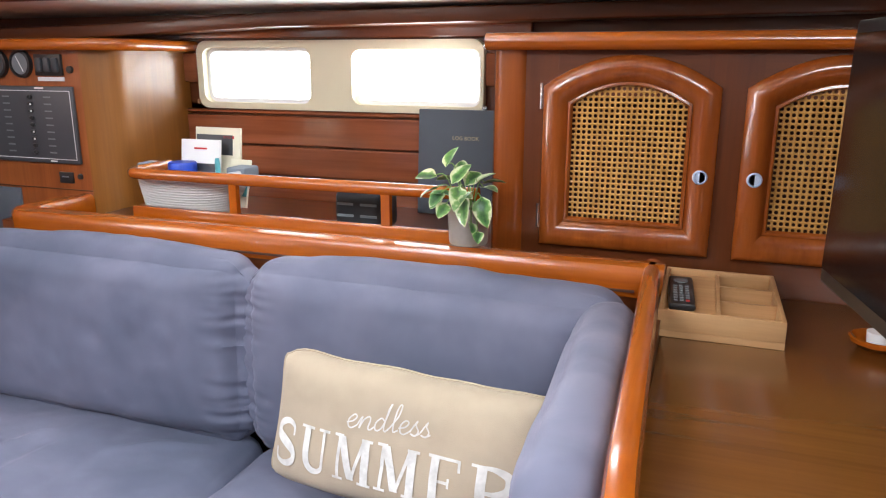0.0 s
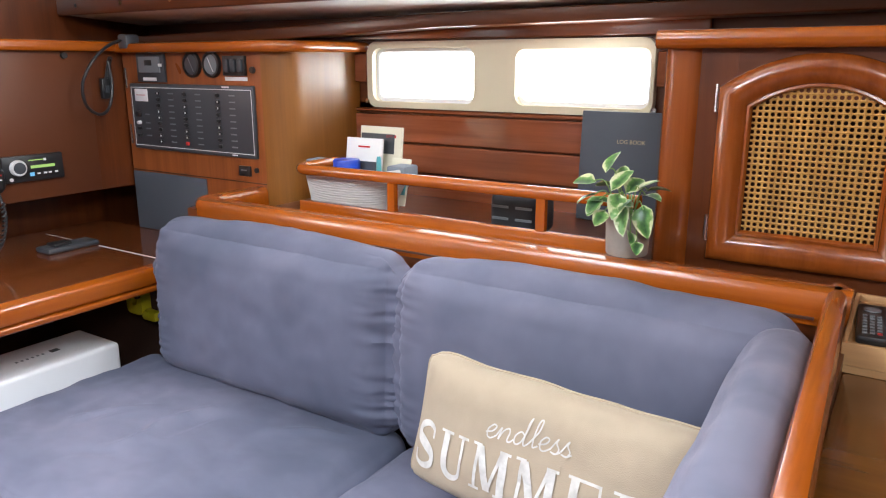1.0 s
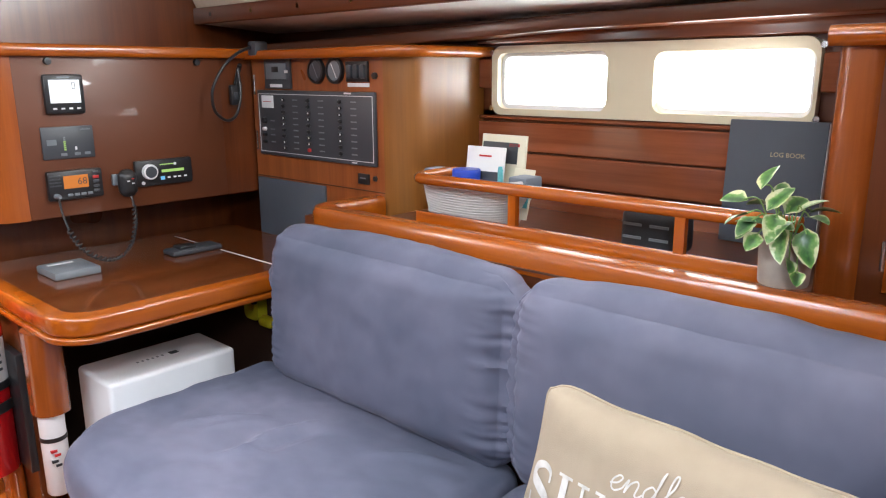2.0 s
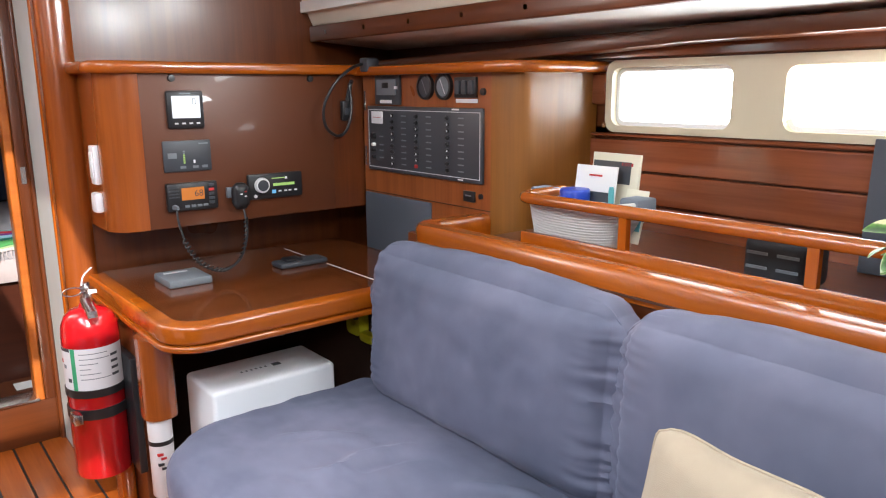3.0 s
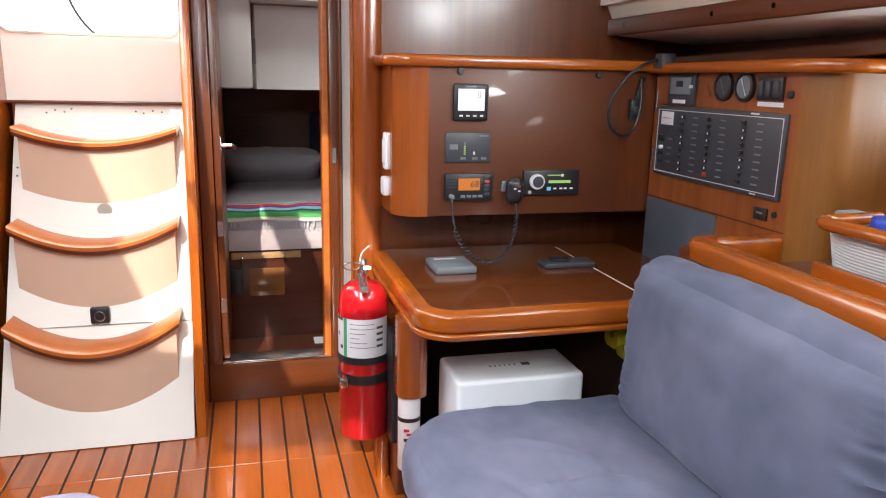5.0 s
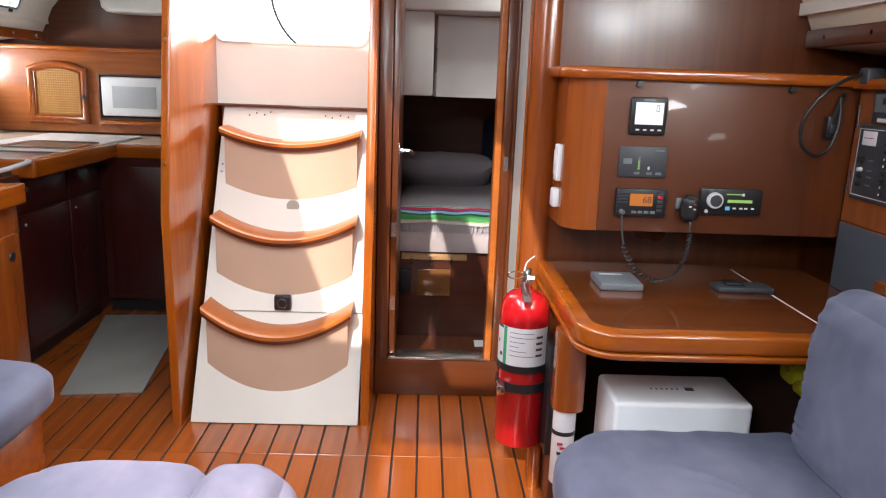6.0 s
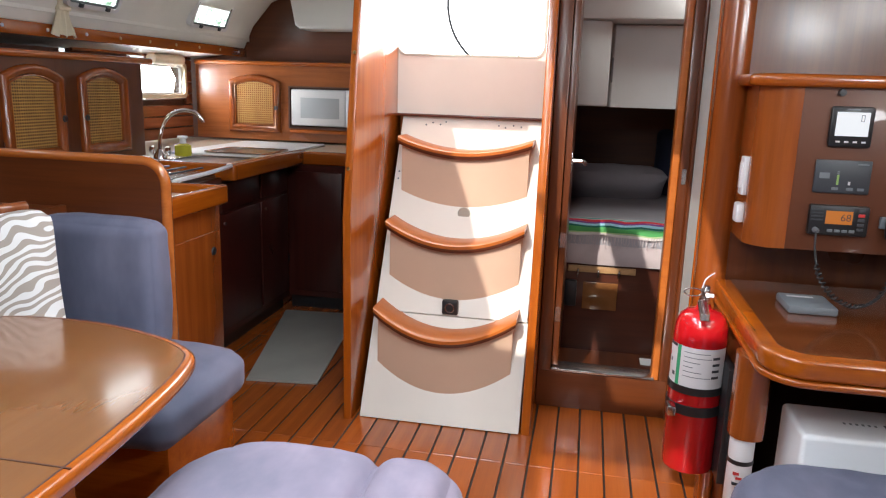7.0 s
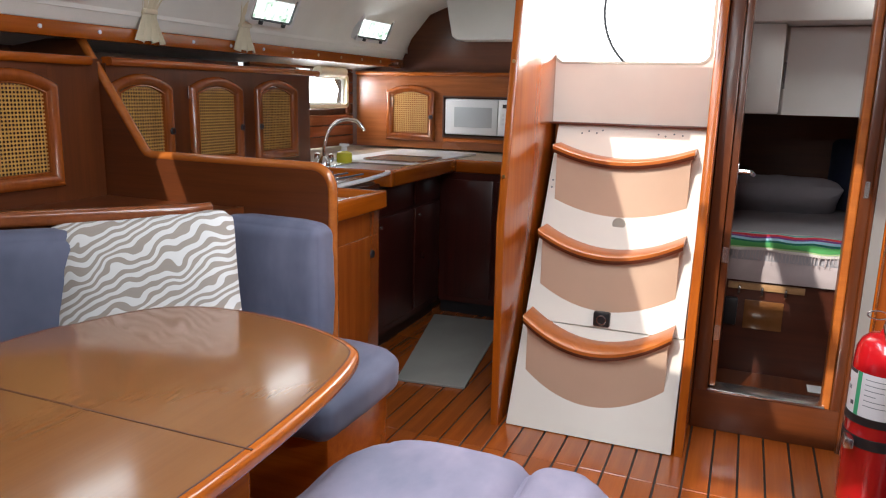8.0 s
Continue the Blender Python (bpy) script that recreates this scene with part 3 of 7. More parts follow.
# ---- cane lockers ----
def cane_panel(x0, x1, z0, z1, rise, y, pitch=0.0115):
    """Woven cane: a sheet of round holes between crossing strands, under an arched top."""
    nx = max(4, round((x1 - x0) / pitch))
    px = (x1 - x0) / nx
    nz = int((z1 + rise - z0) / px) + 1
    b = bmesh.new()
    top = lambda x: z1 + rise * (1 - ((2 * x - x0 - x1) / (x1 - x0)) ** 2)
    grid = {}

    def corner(i, j):
        if (i, j) not in grid:
            grid[i, j] = b.verts.new((x0 + i * px, y, z0 + j * px))
        return grid[i, j]

    for i in range(nx):
        for j in range(nz):
            cx, cz = x0 + (i + 0.5) * px, z0 + (j + 0.5) * px
            if cz > top(cx) + 0.01:
                continue
            c = [corner(i, j), corner(i + 1, j), corner(i + 1, j + 1), corner(i, j + 1)]
            r = px * (0.31 + 0.05 * random.random())
            h = [b.verts.new((cx + r * math.cos(radians(225 + 45 * k)), y + 0.0016, cz + r * math.sin(radians(225 + 45 * k)))) for k in range(8)]
            for k in range(4):
                a, d = c[k], c[(k + 1) % 4]
                b.faces.new((a, d, h[(2 * k + 1) % 8], h[2 * k]))
                b.faces.new((d, h[(2 * k + 2) % 8], h[(2 * k + 1) % 8]))
    return b


def arch(x0, x1, z0, z1, rise, n=14, inset=0.0):
    """Outline with a bowed top, from the lower left corner round."""
    pts = [(x0, z0), (x1, z0)]
    for k in range(n + 1):
        u = 1 - 2 * k / n
        pts.append(((x0 + x1) / 2 + u * (x1 - x0) / 2, z1 + rise * (1 - u * u)))
    return pts


def cane_door(x0, x1, z0, z1, rise, y, frame_w, parent, knob=1, facing=-1, hinge=0, knob_mat=None, pitch=0.0115):
    """An arched frame with bevelled members round a cane panel; facing is the way it looks along y."""
    f = facing
    o = arch(x0, x1, z0, z1, rise)
    i = arch(x0 + frame_w, x1 - frame_w, z0 + frame_w * 1.05, z1 - frame_w * 0.62, rise * 0.62)
    b = bmesh.new()
    # a swelling section with a small bead next to the cane
    section = [(0.0, 0.0), (0.0, 0.010), (0.05, 0.016), (0.15, 0.022), (0.30, 0.027), (0.46, 0.027), (0.62, 0.022), (0.78, 0.014), (0.84, 0.009), (0.86, 0.013), (0.93, 0.014), (0.97, 0.010), (1.0, 0.0), (1.0, -0.004)]
    loops = [([((p[0] * (1 - s) + q[0] * s), (p[1] * (1 - s) + q[1] * s)) for p, q in zip(o, i)], y + f * d) for s, d in section]
    v = [[b.verts.new((p[0], d, p[1])) for p in loop] for loop, d in loops]
    n = len(o)
    for p, q in zip(v, v[1:]):
        for k in range(n):
            b.faces.new((p[k], p[(k + 1) % n], q[(k + 1) % n], q[k]))
    d = part("locker_door", b, DOOR_WOOD, parent, "arched door with woven cane", smooth=42)
    part("cane_panel", cane_panel(x0 + frame_w - 0.004, x1 - frame_w + 0.004, z0 + frame_w, z1 - frame_w * 0.62, rise * 0.62, y + f * 0.002, pitch), CANE, d, "woven honey-coloured cane", smooth=0)
    kx = x1 - frame_w * 0.45 if knob > 0 else x0 + frame_w * 0.45
    kz = z0 + (z1 - z0) * 0.49
    part("finger_latch", lathe([(0.0, f * 0.003), (0.011, f * 0.003), (0.0125, f * 0.006), (0.015, f * 0.004), (0.0155, 0.0)], (kx, y + f * 0.024, kz), 16, "y"), knob_mat or SKY_CHROME, d, "round latch")
    if hinge:
        hx = x0 - 0.004 if hinge < 0 else x1 + 0.004
        for hz in (z0 + 0.04, z1 - 0.05):
            part("hinge", lathe([(0.0, 0), (0.004, 0), (0.004, 0.055), (0.0, 0.055)], (hx, y + f * 0.006, hz), 8, "z"), STEEL, d)
    return d


def cane_locker_port():
    s = thing("cane_locker", "mahogany locker with arched cane doors under a round cap", "cabinet", (0.5, 3.4, 0.85))
    doors = [(-0.028, 0.342, 1, -1), (0.388, 0.758, -1, 0), (0.80, 1.17, 1, 0)]
    z0, z1 = 0.928, 1.282
    edges = [-0.143] + [v for d in doors for v in (d[0] + 0.03, d[1] - 0.03)] + [1.6]
    for k in range(0, len(edges), 2):
        part("stile", box(edges[k], edges[k + 1], 3.312, 3.332, 0.80, 1.36), PANEL_Z, s)
    for d in doors:
        part("bottom_rail", box(d[0] + 0.03, d[1] - 0.03, 3.3125, 3.332, 0.80, z0 + 0.03), PANEL_X, s)
        part("top_rail", box(d[0] + 0.03, d[1] - 0.03, 3.3125, 3.332, z1 - 0.025, 1.36), PANEL_X, s)
    part("corner_post", prism(rounded(-0.146, -0.065, 3.30, 3.40, 0.028), "z", 0.80, 1.36), DOOR_WOOD, s)
    part("side_panel", box(-0.143, -0.125, 3.39, 3.70, 0.80, 1.36), PANEL_Z, s)
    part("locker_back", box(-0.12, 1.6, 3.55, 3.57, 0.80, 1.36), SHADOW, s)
    part("cap_rail", sweep([(-0.155, 3.305, 1.375), (1.6, 3.305, 1.375)], rsec(0.07, 0.038, 0.018, 5)), TRIM_X, s, "round orange cap rail")
    part("top_board", box(-0.14, 1.6, 3.34, 3.71, 1.362, 1.38), PANEL_X, s)
    for a, c, k, h in doors:
        cane_door(a, c, z0 - 0.004, z1, 0.066, 3.312, 0.066, s, k, -1, h)
    return s


cane_locker_port()

def counter():
    s = thing("counter", "glossy brown wooden counter with scratches", "counter", (0.9, 2.7, 0))
    part("top", box(0.268, 1.6, 2.05, 3.31, 0.82, 0.849, 0.006), COUNTER_Y, s)
    part("front", box(0.30, 1.6, 2.07, 2.10, 0.0, 0.82), PANEL_Z, s)
    return s


counter()


def hull_planks():
    """Varnished planks on the hull side, butted with open grooves."""
    z = 0.884
    x0, x1 = -1.30, -0.146
    k = 0
    while z < 1.44:
        top = min(z + 0.0915, 1.45)
        spans = [(x0, x1)]
        if top > 1.184 and z < 1.396:
            spans = [(x0, -1.238), (-0.276, x1)]
        zs = [(z, top)]
        if z < 1.184 < top:
            zs = [(z, 1.183)]
            spans = [(x0, x1)]
        if z < 1.396 < top:
            zs = [(1.398, top)]
            spans = [(x0, x1)]
        for a, c in spans:
            for q, w in zs:
                part("plank", box(a, c, 3.690, 3.714, q, w, 0.004, 1), HULL_X, _wp)
        z += 0.0955
        k += 1


hull_planks()

# ---- writing ----
def text_bm(body, size, bold=0.0, cuts=2, depth=0.0):
    """Letters of the built-in font as a mesh in x and z, from the middle."""
    cu = bpy.data.curves.new("letters", "FONT")
    cu.body, cu.size, cu.offset, cu.align_x, cu.align_y = body, size, bold, "CENTER", "CENTER"
    cu.extrude = depth
    cu.resolution_u = 3
    ob = bpy.data.objects.new("letters", cu)
    scene.collection.objects.link(ob)
    me = bpy.data.meshes.new_from_object(ob.evaluated_get(bpy.context.evaluated_depsgraph_get()))
    bm = bmesh.new()
    bm.from_mesh(me)
    bpy.data.objects.remove(ob)
    bpy.data.meshes.remove(me)
    if cuts:
        bmesh.ops.triangulate(bm, faces=bm.faces)
        long = [e for e in bm.edges if e.calc_length() > size * 0.12]
        bmesh.ops.subdivide_edges(bm, edges=long, cuts=cuts)
        bmesh.ops.triangulate(bm, faces=bm.faces)
    for v in bm.verts:
        v.co = Vector((v.co.x, -v.co.z, v.co.y))
    return bm


def axes_pose(at, xdir, up):
    x = Vector(xdir).normalized()
    y = Vector(up).cross(x).normalized()
    z = x.cross(y).normalized()
    m = Matrix((x, y, z)).transposed().to_4x4()
    m.translation = at
    return m


# ---- the beige pillow ----
def ribbon(pts, width, bm, n=7):
    """A flat stroke in x and z along a smooth line; width is a function of the way along it, 0 to 1."""
    path = smooth_path([(a, 0, c) for a, c in pts], n)
    m = len(path) - 1
    rows = []
    for k, p in enumerate(path):
        d = (path[min(m, k + 1)] - path[max(0, k - 1)]).normalized()
        side = Vector((-d.z, 0, d.x)) * width(k / m) / 2
        rows.append((bm.verts.new(p + side), bm.verts.new(p - side)))
    for a, c in zip(rows, rows[1:]):
        bm.faces.new((a[0], a[1], c[1], c[0]))


def bar(bm, ax, az, bx, bz, w, n=6):
    """A straight stroke of a capital, w wide across x."""
    rows = [(bm.verts.new((ax + (bx - ax) * k / n - w / 2, 0, az + (bz - az) * k / n)), bm.verts.new((ax + (bx - ax) * k / n + w / 2, 0, az + (bz - az) * k / n))) for k in range(n + 1)]
    for a, c in zip(rows, rows[1:]):
        bm.faces.new((a[0], a[1], c[1], c[0]))


def foot(bm, x, z, w):
    bar(bm, x, z, x, z + 0.06, w, 1)


def letter_s(bm):
    ribbon([(0.90, 0.70), (0.86, 0.90), (0.55, 0.99), (0.16, 0.88), (0.14, 0.66), (0.50, 0.52), (0.88, 0.36), (0.88, 0.12), (0.48, 0.01), (0.12, 0.10), (0.08, 0.34)], lambda k: 0.08 + 0.16 * math.sin(math.pi * k) ** 2, bm)


def letter_u(bm):
    ribbon([(0.24, 0.97), (0.24, 0.35), (0.32, 0.10), (0.52, 0.02), (0.72, 0.10), (0.79, 0.35), (0.79, 0.97)], lambda k: 0.20 - 0.12 * min(1, max(0, (k - 0.25) * 2)), bm)
    foot(bm, 0.24, 0.94, 0.44)
    foot(bm, 0.79, 0.94, 0.34)


def letter_m(bm):
    bar(bm, 0.14, 0.03, 0.17, 0.97, 0.08)
    bar(bm, 0.22, 0.97, 0.50, 0.06, 0.19)
    bar(bm, 0.52, 0.06, 0.80, 0.97, 0.08)
    bar(bm, 0.86, 0.03, 0.85, 0.97, 0.19)
    for x, z, w in ((0.14, 0.0, 0.28), (0.86, 0.0, 0.34), (0.14, 0.94, 0.24), (0.88, 0.94, 0.28)):
        foot(bm, x, z, w)


def letter_e(bm):
    bar(bm, 0.24, 0.03, 0.24, 0.97, 0.22)
    for z, x0, x1 in ((0.0, 0.05, 0.92), (0.47, 0.24, 0.66), (0.94, 0.05, 0.90)):
        foot(bm, (x0 + x1) / 2, z, x1 - x0)
    bar(bm, 0.90, 0.02, 0.94, 0.26, 0.07, 2)
    bar(bm, 0.89, 0.76, 0.87, 0.98, 0.07, 2)
    bar(bm, 0.64, 0.40, 0.64, 0.60, 0.06, 2)


def letter_r(bm):
    bar(bm, 0.22, 0.03, 0.22, 0.97, 0.20)
    foot(bm, 0.22, 0.0, 0.42)
    foot(bm, 0.20, 0.94, 0.40)
    ribbon([(0.22, 0.965), (0.50, 0.965), (0.76, 0.86), (0.76, 0.62), (0.52, 0.50), (0.24, 0.49)], lambda k: 0.07 + 0.13 * math.sin(math.pi * k) ** 2, bm)
    ribbon([(0.48, 0.49), (0.66, 0.36), (0.74, 0.10), (0.88, 0.03), (0.97, 0.08)], lambda k: 0.19 - 0.10 * k, bm)


def script_strokes():
    """The word endless in joined handwriting; x along, x-height 1."""
    e = [(0.0, 0.40), (0.42, 0.55), (0.60, 0.90), (0.36, 1.05), (0.10, 0.65), (0.18, 0.15), (0.46, 0.0), (0.80, 0.28)]
    n = [(0.80, 0.28), (0.98, 0.95), (1.0, 0.05), (1.14, 0.70), (1.42, 1.0), (1.60, 0.75), (1.60, 0.15), (1.78, 0.02), (2.0, 0.30)]
    d = [(2.56, 0.82), (2.30, 1.0), (2.02, 0.60), (2.10, 0.10), (2.36, 0.06), (2.58, 0.60), (2.74, 2.15), (2.64, 1.60), (2.62, 0.40), (2.76, 0.02), (3.0, 0.30)]
    el = [(3.0, 0.30), (3.40, 1.30), (3.44, 2.10), (3.26, 2.10), (3.20, 1.0), (3.30, 0.10), (3.60, 0.25)]
    s = [(4.40, 0.25), (4.74, 1.12), (4.72, 0.80), (4.96, 0.36), (4.82, 0.0), (4.48, 0.12), (4.80, 0.02), (5.10, 0.22)]
    return [e, n, d, el, [(a + 3.6, c) for a, c in e], s, [(a + 0.7, c) for a, c in s]]


def word_pillow():
    w, h, t = 0.645, 0.262, 0.12
    m = axes_pose((-0.138, 2.80, 0.655), (0.566, -0.085, 0.016), (0.02, 0.30, 0.95))
    s = thing("throw_pillow", "beige linen pillow lettered in white, on the blue settee", "pillow", m=m)
    part("cover", pillow_mesh(w, h, t, 26, 0.0, 3), LINEN, s)
    ed = []
    n = 26
    for (i0, j0, i1, j1) in ((-1, -1, 1, -1), (1, -1, 1, 1), (1, 1, -1, 1), (-1, 1, -1, -1)):
        for k in range(n):
            u, v = i0 + (i1 - i0) * k / n, j0 + (j1 - j0) * k / n
            pa, pb = pinch(u, v)
            ed.append((u * w / 2 * pa, 0, v * h / 2 * pb + 0.006 * noise.noise(Vector((u * 3 + 3, v, 0)))))
    part("piping", tube(ed, 0.0035, 6, closed=True), LINEN, s)

    def lay(bm, cx, cz, sx=1.0, sz=1.0, slant=0.0):
        for q in bm.verts:
            x, z = cx + q.co.x * sx + slant * q.co.z, cz + q.co.z * sz
            u, v = max(-0.99, min(0.99, 2 * x / w)), max(-0.99, min(0.99, 2 * z / h))
            d = ((1 - u ** 4) * (1 - v ** 4)) ** 0.5
            e = noise.noise(Vector((u * 2.2 + 3, v * 2.2, -1))) * 0.08 + noise.noise(Vector((u * 6, v * 6 + 3, -1))) * 0.03
            pa, pb = pinch(u, v)
            q.co = Vector((x * pa, -t / 2 * d * (1 + e) - 0.0022, z * pb))
        return bm

    word = bmesh.new()
    for stroke in script_strokes():
        ribbon([(-0.112 + 0.0298 * a + 0.005 * c, 0.016 + 0.0235 * c + 0.0026 * a) for a, c in stroke], lambda k: 0.0029, word)
    part("small_word", lay(word, 0, 0), WORN_INK, s, "white script word", smooth=0)
    word = bmesh.new()
    left = -0.285
    for draw, wide, gap in ((letter_s, 0.056, 0.012), (letter_u, 0.076, 0.008), (letter_m, 0.084, 0.010), (letter_m, 0.084, 0.015), (letter_e, 0.072, 0.014), (letter_r, 0.092, 0)):
        one = bmesh.new()
        draw(one)
        for q in one.verts:
            q.co = Vector((left + q.co.x * wide, 0, -0.086 + 0.085 * q.co.z + 0.02 * (left + 0.29)))
        merge(word, one)
        left += wide + gap
    part("large_word", lay(word, 0, 0), WORN_INK, s, "worn white capital letters with slab feet", smooth=0)


WORN_INK = plain("worn_white_ink", (0.70, 0.69, 0.67), 0.7, 0, 0.16, 300, 0.1, 0, 40)
word_pillow()

# ---- things on the bookshelf ----
def logbook():
    m = pose(-0.342, 3.63, 0.906, -3.5, 0, 0)
    s = thing("log_book", "dark grey hardback log book leaning on the hull", "book", m=m)
    part("cover", box(-0.111, 0.111, -0.012, 0.012, 0.0, 0.297, 0.003), SLATE_BLUE, s)
    part("pages", box(-0.108, 0.1125, -0.009, 0.009, 0.003, 0.294), LABEL, s)
    b = text_bm("LOG BOOK", 0.0150, 0.0, 0)
    bmesh.ops.translate(b, verts=b.verts, vec=(0.030, -0.0128, 0.218))
    part("title", b, GOLD, s, "small pale gold title", smooth=0)


SLATE_BLUE = fabric("book_cloth", (0.065, 0.075, 0.095), 0.05, 0.7, (1, 1, 1), 0.08, 1200, 0.1)
GOLD = plain("gold_ink", (0.45, 0.36, 0.22), 0.4, 0.3, 0.05, 60, 0)
logbook()


def basket():
    at = (-1.00, 3.345, 0.906)
    s = thing("rope_basket", "oval white rope basket with grey handles on the shelf", "basket", at)
    n = 19
    for k in range(n):
        f = k / (n - 1)
        rx, ry = 0.128 + 0.042 * f, 0.066 + 0.028 * f
        z = at[2] + 0.007 + 0.128 * f
        ring_pts = []
        for i in range(36):
            a = 2 * math.pi * i / 36
            c, d = math.cos(a), math.sin(a)
            q = 0.75
            ring_pts.append((at[0] - 0.022 * (1 - f) + rx * math.copysign(abs(c) ** q, c), at[1] + ry * math.copysign(abs(d) ** q, d), z + 0.004 * math.cos(2 * a)))
        part("rope_coil", tube(ring_pts, 0.0062, 6, closed=True), ROPE, s)
    part("bottom", prism([(at[0] - 0.022 + 0.112 * math.cos(2 * math.pi * i / 24), at[1] + 0.06 * math.sin(2 * math.pi * i / 24)) for i in range(24)], "z", at[2], at[2] + 0.006), ROPE, s)
    for sx in (-1, 1):
        x = at[0] + sx * 0.172
        part("handle", box(x - 0.05, x + 0.008, at[1] - 0.035, at[1] + 0.035, at[2] + 0.118, at[2] + 0.152, 0.006) if sx > 0 else box(x - 0.006, x + 0.05, at[1] - 0.03, at[1] + 0.03, at[2] + 0.118, at[2] + 0.150, 0.006), GREY_FELT, s, "grey felt handle")
    return s


basket()


def booklet(name, label, at, w, h, t, rz, tilt, mat, art=()):
    s = thing(name, label, "book", group="papers in the basket", m=pose(*at, tilt, 0, rz))
    part("sheaf", box(-w / 2, w / 2, -t / 2, t / 2, 0, h, 0.001), mat, s)
    for x0, x1, z0, z1, mm in art:
        part("print", box(x0, x1, -t / 2 - 0.0012, -t / 2, z0, z1), mm, s)
    return s


PALE_PAPER = plain("cream_paper", (0.70, 0.66, 0.52), 0.7, 0, 0.06)
WHITE_PAPER = plain("white_paper", (0.74, 0.74, 0.74), 0.6, 0, 0.03)
RED_INK = plain("red_ink", (0.5, 0.03, 0.03), 0.6, 0, 0.02, 60, 0)
TEAL = plain("teal_plastic", (0.10, 0.38, 0.42), 0.4, 0, 0.05)
BLUE_INK = plain("blue_ink", (0.05, 0.12, 0.35), 0.6, 0, 0.02, 60, 0)
booklet("manual", "white manual with a dark printed device on its cover", (-0.985, 3.335, 0.95), 0.125, 0.175, 0.006, 2, -8, WHITE_PAPER, [(-0.02, 0.02, 0.148, 0.153, RED_INK), (-0.03, 0.058, 0.03, 0.11, SLATE), (-0.015, 0.008, 0.045, 0.065, BLUE_INK), (0.01, 0.026, 0.045, 0.065, RED_INK), (0.028, 0.046, 0.045, 0.065, GREY)])
booklet("folder", "cream folder standing behind the manual", (-0.955, 3.375, 0.95), 0.15, 0.205, 0.008, -2, -6, PALE_PAPER, [(-0.07, 0.05, 0.13, 0.185, SLATE), (0.02, 0.055, 0.175, 0.183, RED_INK)])
booklet("leaflet", "pale green leaflet in the basket", (-0.875, 3.345, 0.945), 0.07, 0.13, 0.003, -6, -14, PALE_PAPER, [(-0.03, 0.03, 0.03, 0.06, TEAL)])
s = thing("jar", "white jar with a blue screw lid in the basket", "jar", (-1.02, 3.315, 0.95))
part("body", lathe([(0.0, 0), (0.032, 0), (0.034, 0.01), (0.034, 0.085), (0.0, 0.085)], (-1.02, 3.315, 0.95)), WHITE, s)
part("lid", lathe([(0.0, 0.086), (0.037, 0.086), (0.038, 0.09), (0.038, 0.112), (0.035, 0.116), (0.0, 0.117)], (-1.02, 3.315, 0.95), 32), BLUE, s, "bright blue screw lid")
s = solo("pen", lathe([(0.0, 0), (0.004, 0.004), (0.007, 0.02), (0.007, 0.11), (0.005, 0.12), (0, 0.12)], (-0.91, 3.32, 0.96), 10), TEAL, "teal highlighter pen in the basket", "pen")

s = thing("strap_case", "black nylon case with grey reflective strips on the shelf", "bag", (-0.52, 3.40, 0.906))
BLACK_CLOTH = fabric("black_nylon", (0.012, 0.013, 0.016), 0.1, 0.7, (1, 1, 1), 0.2)
part("case", cushion(-0.575, -0.44, 3.34, 3.45, 0.906, 1.012, 0.02, 0.004, 5, 0.003), BLACK_CLOTH, s)
for z in (0.918, 0.945, 0.975):
    for x in (-0.562, -0.497):
        part("reflective_strip", box(x, x + 0.045, 3.333, 3.3365, z, z + 0.006), GREY, s)


# ---- pothos in its pot ----
def leaf_bm(length, width, fold, droop, bm, m, n=7):
    rows = []
    for i in range(n + 1):
        f = i / n
        hw = width / 2 * (math.sin(math.pi * f ** 0.62) ** 0.62 if 0 < f < 1 else 0.02)
        y = length * f - (0.10 * length if i == 0 else 0.0)
        z = -droop * length * f * f
        lobe = 0.10 * length * (1 - f) ** 3
        rows.append([m @ Vector((-hw, y - lobe, z + fold * hw)), m @ Vector((-hw * 0.55, y - lobe * 0.6, z + fold * hw * 0.3)), m @ Vector((0, y, z)), m @ Vector((hw * 0.55, y - lobe * 0.6, z + fold * hw * 0.3)), m @ Vector((hw, y - lobe, z + fold * hw))])
    rim = bm.verts.layers.float.get("rim") or bm.verts.layers.float.new("rim")
    vs = [[bm.verts.new(p) for p in r] for r in rows]
    for i, r in enumerate(vs):
        for k, q in enumerate(r):
            q[rim] = max(abs(k - 2) / 2, (i / n) ** 4)
    for a, c in zip(vs, vs[1:]):
        for k in range(4):
            bm.faces.new((a[k], a[k + 1], c[k + 1], c[k]))


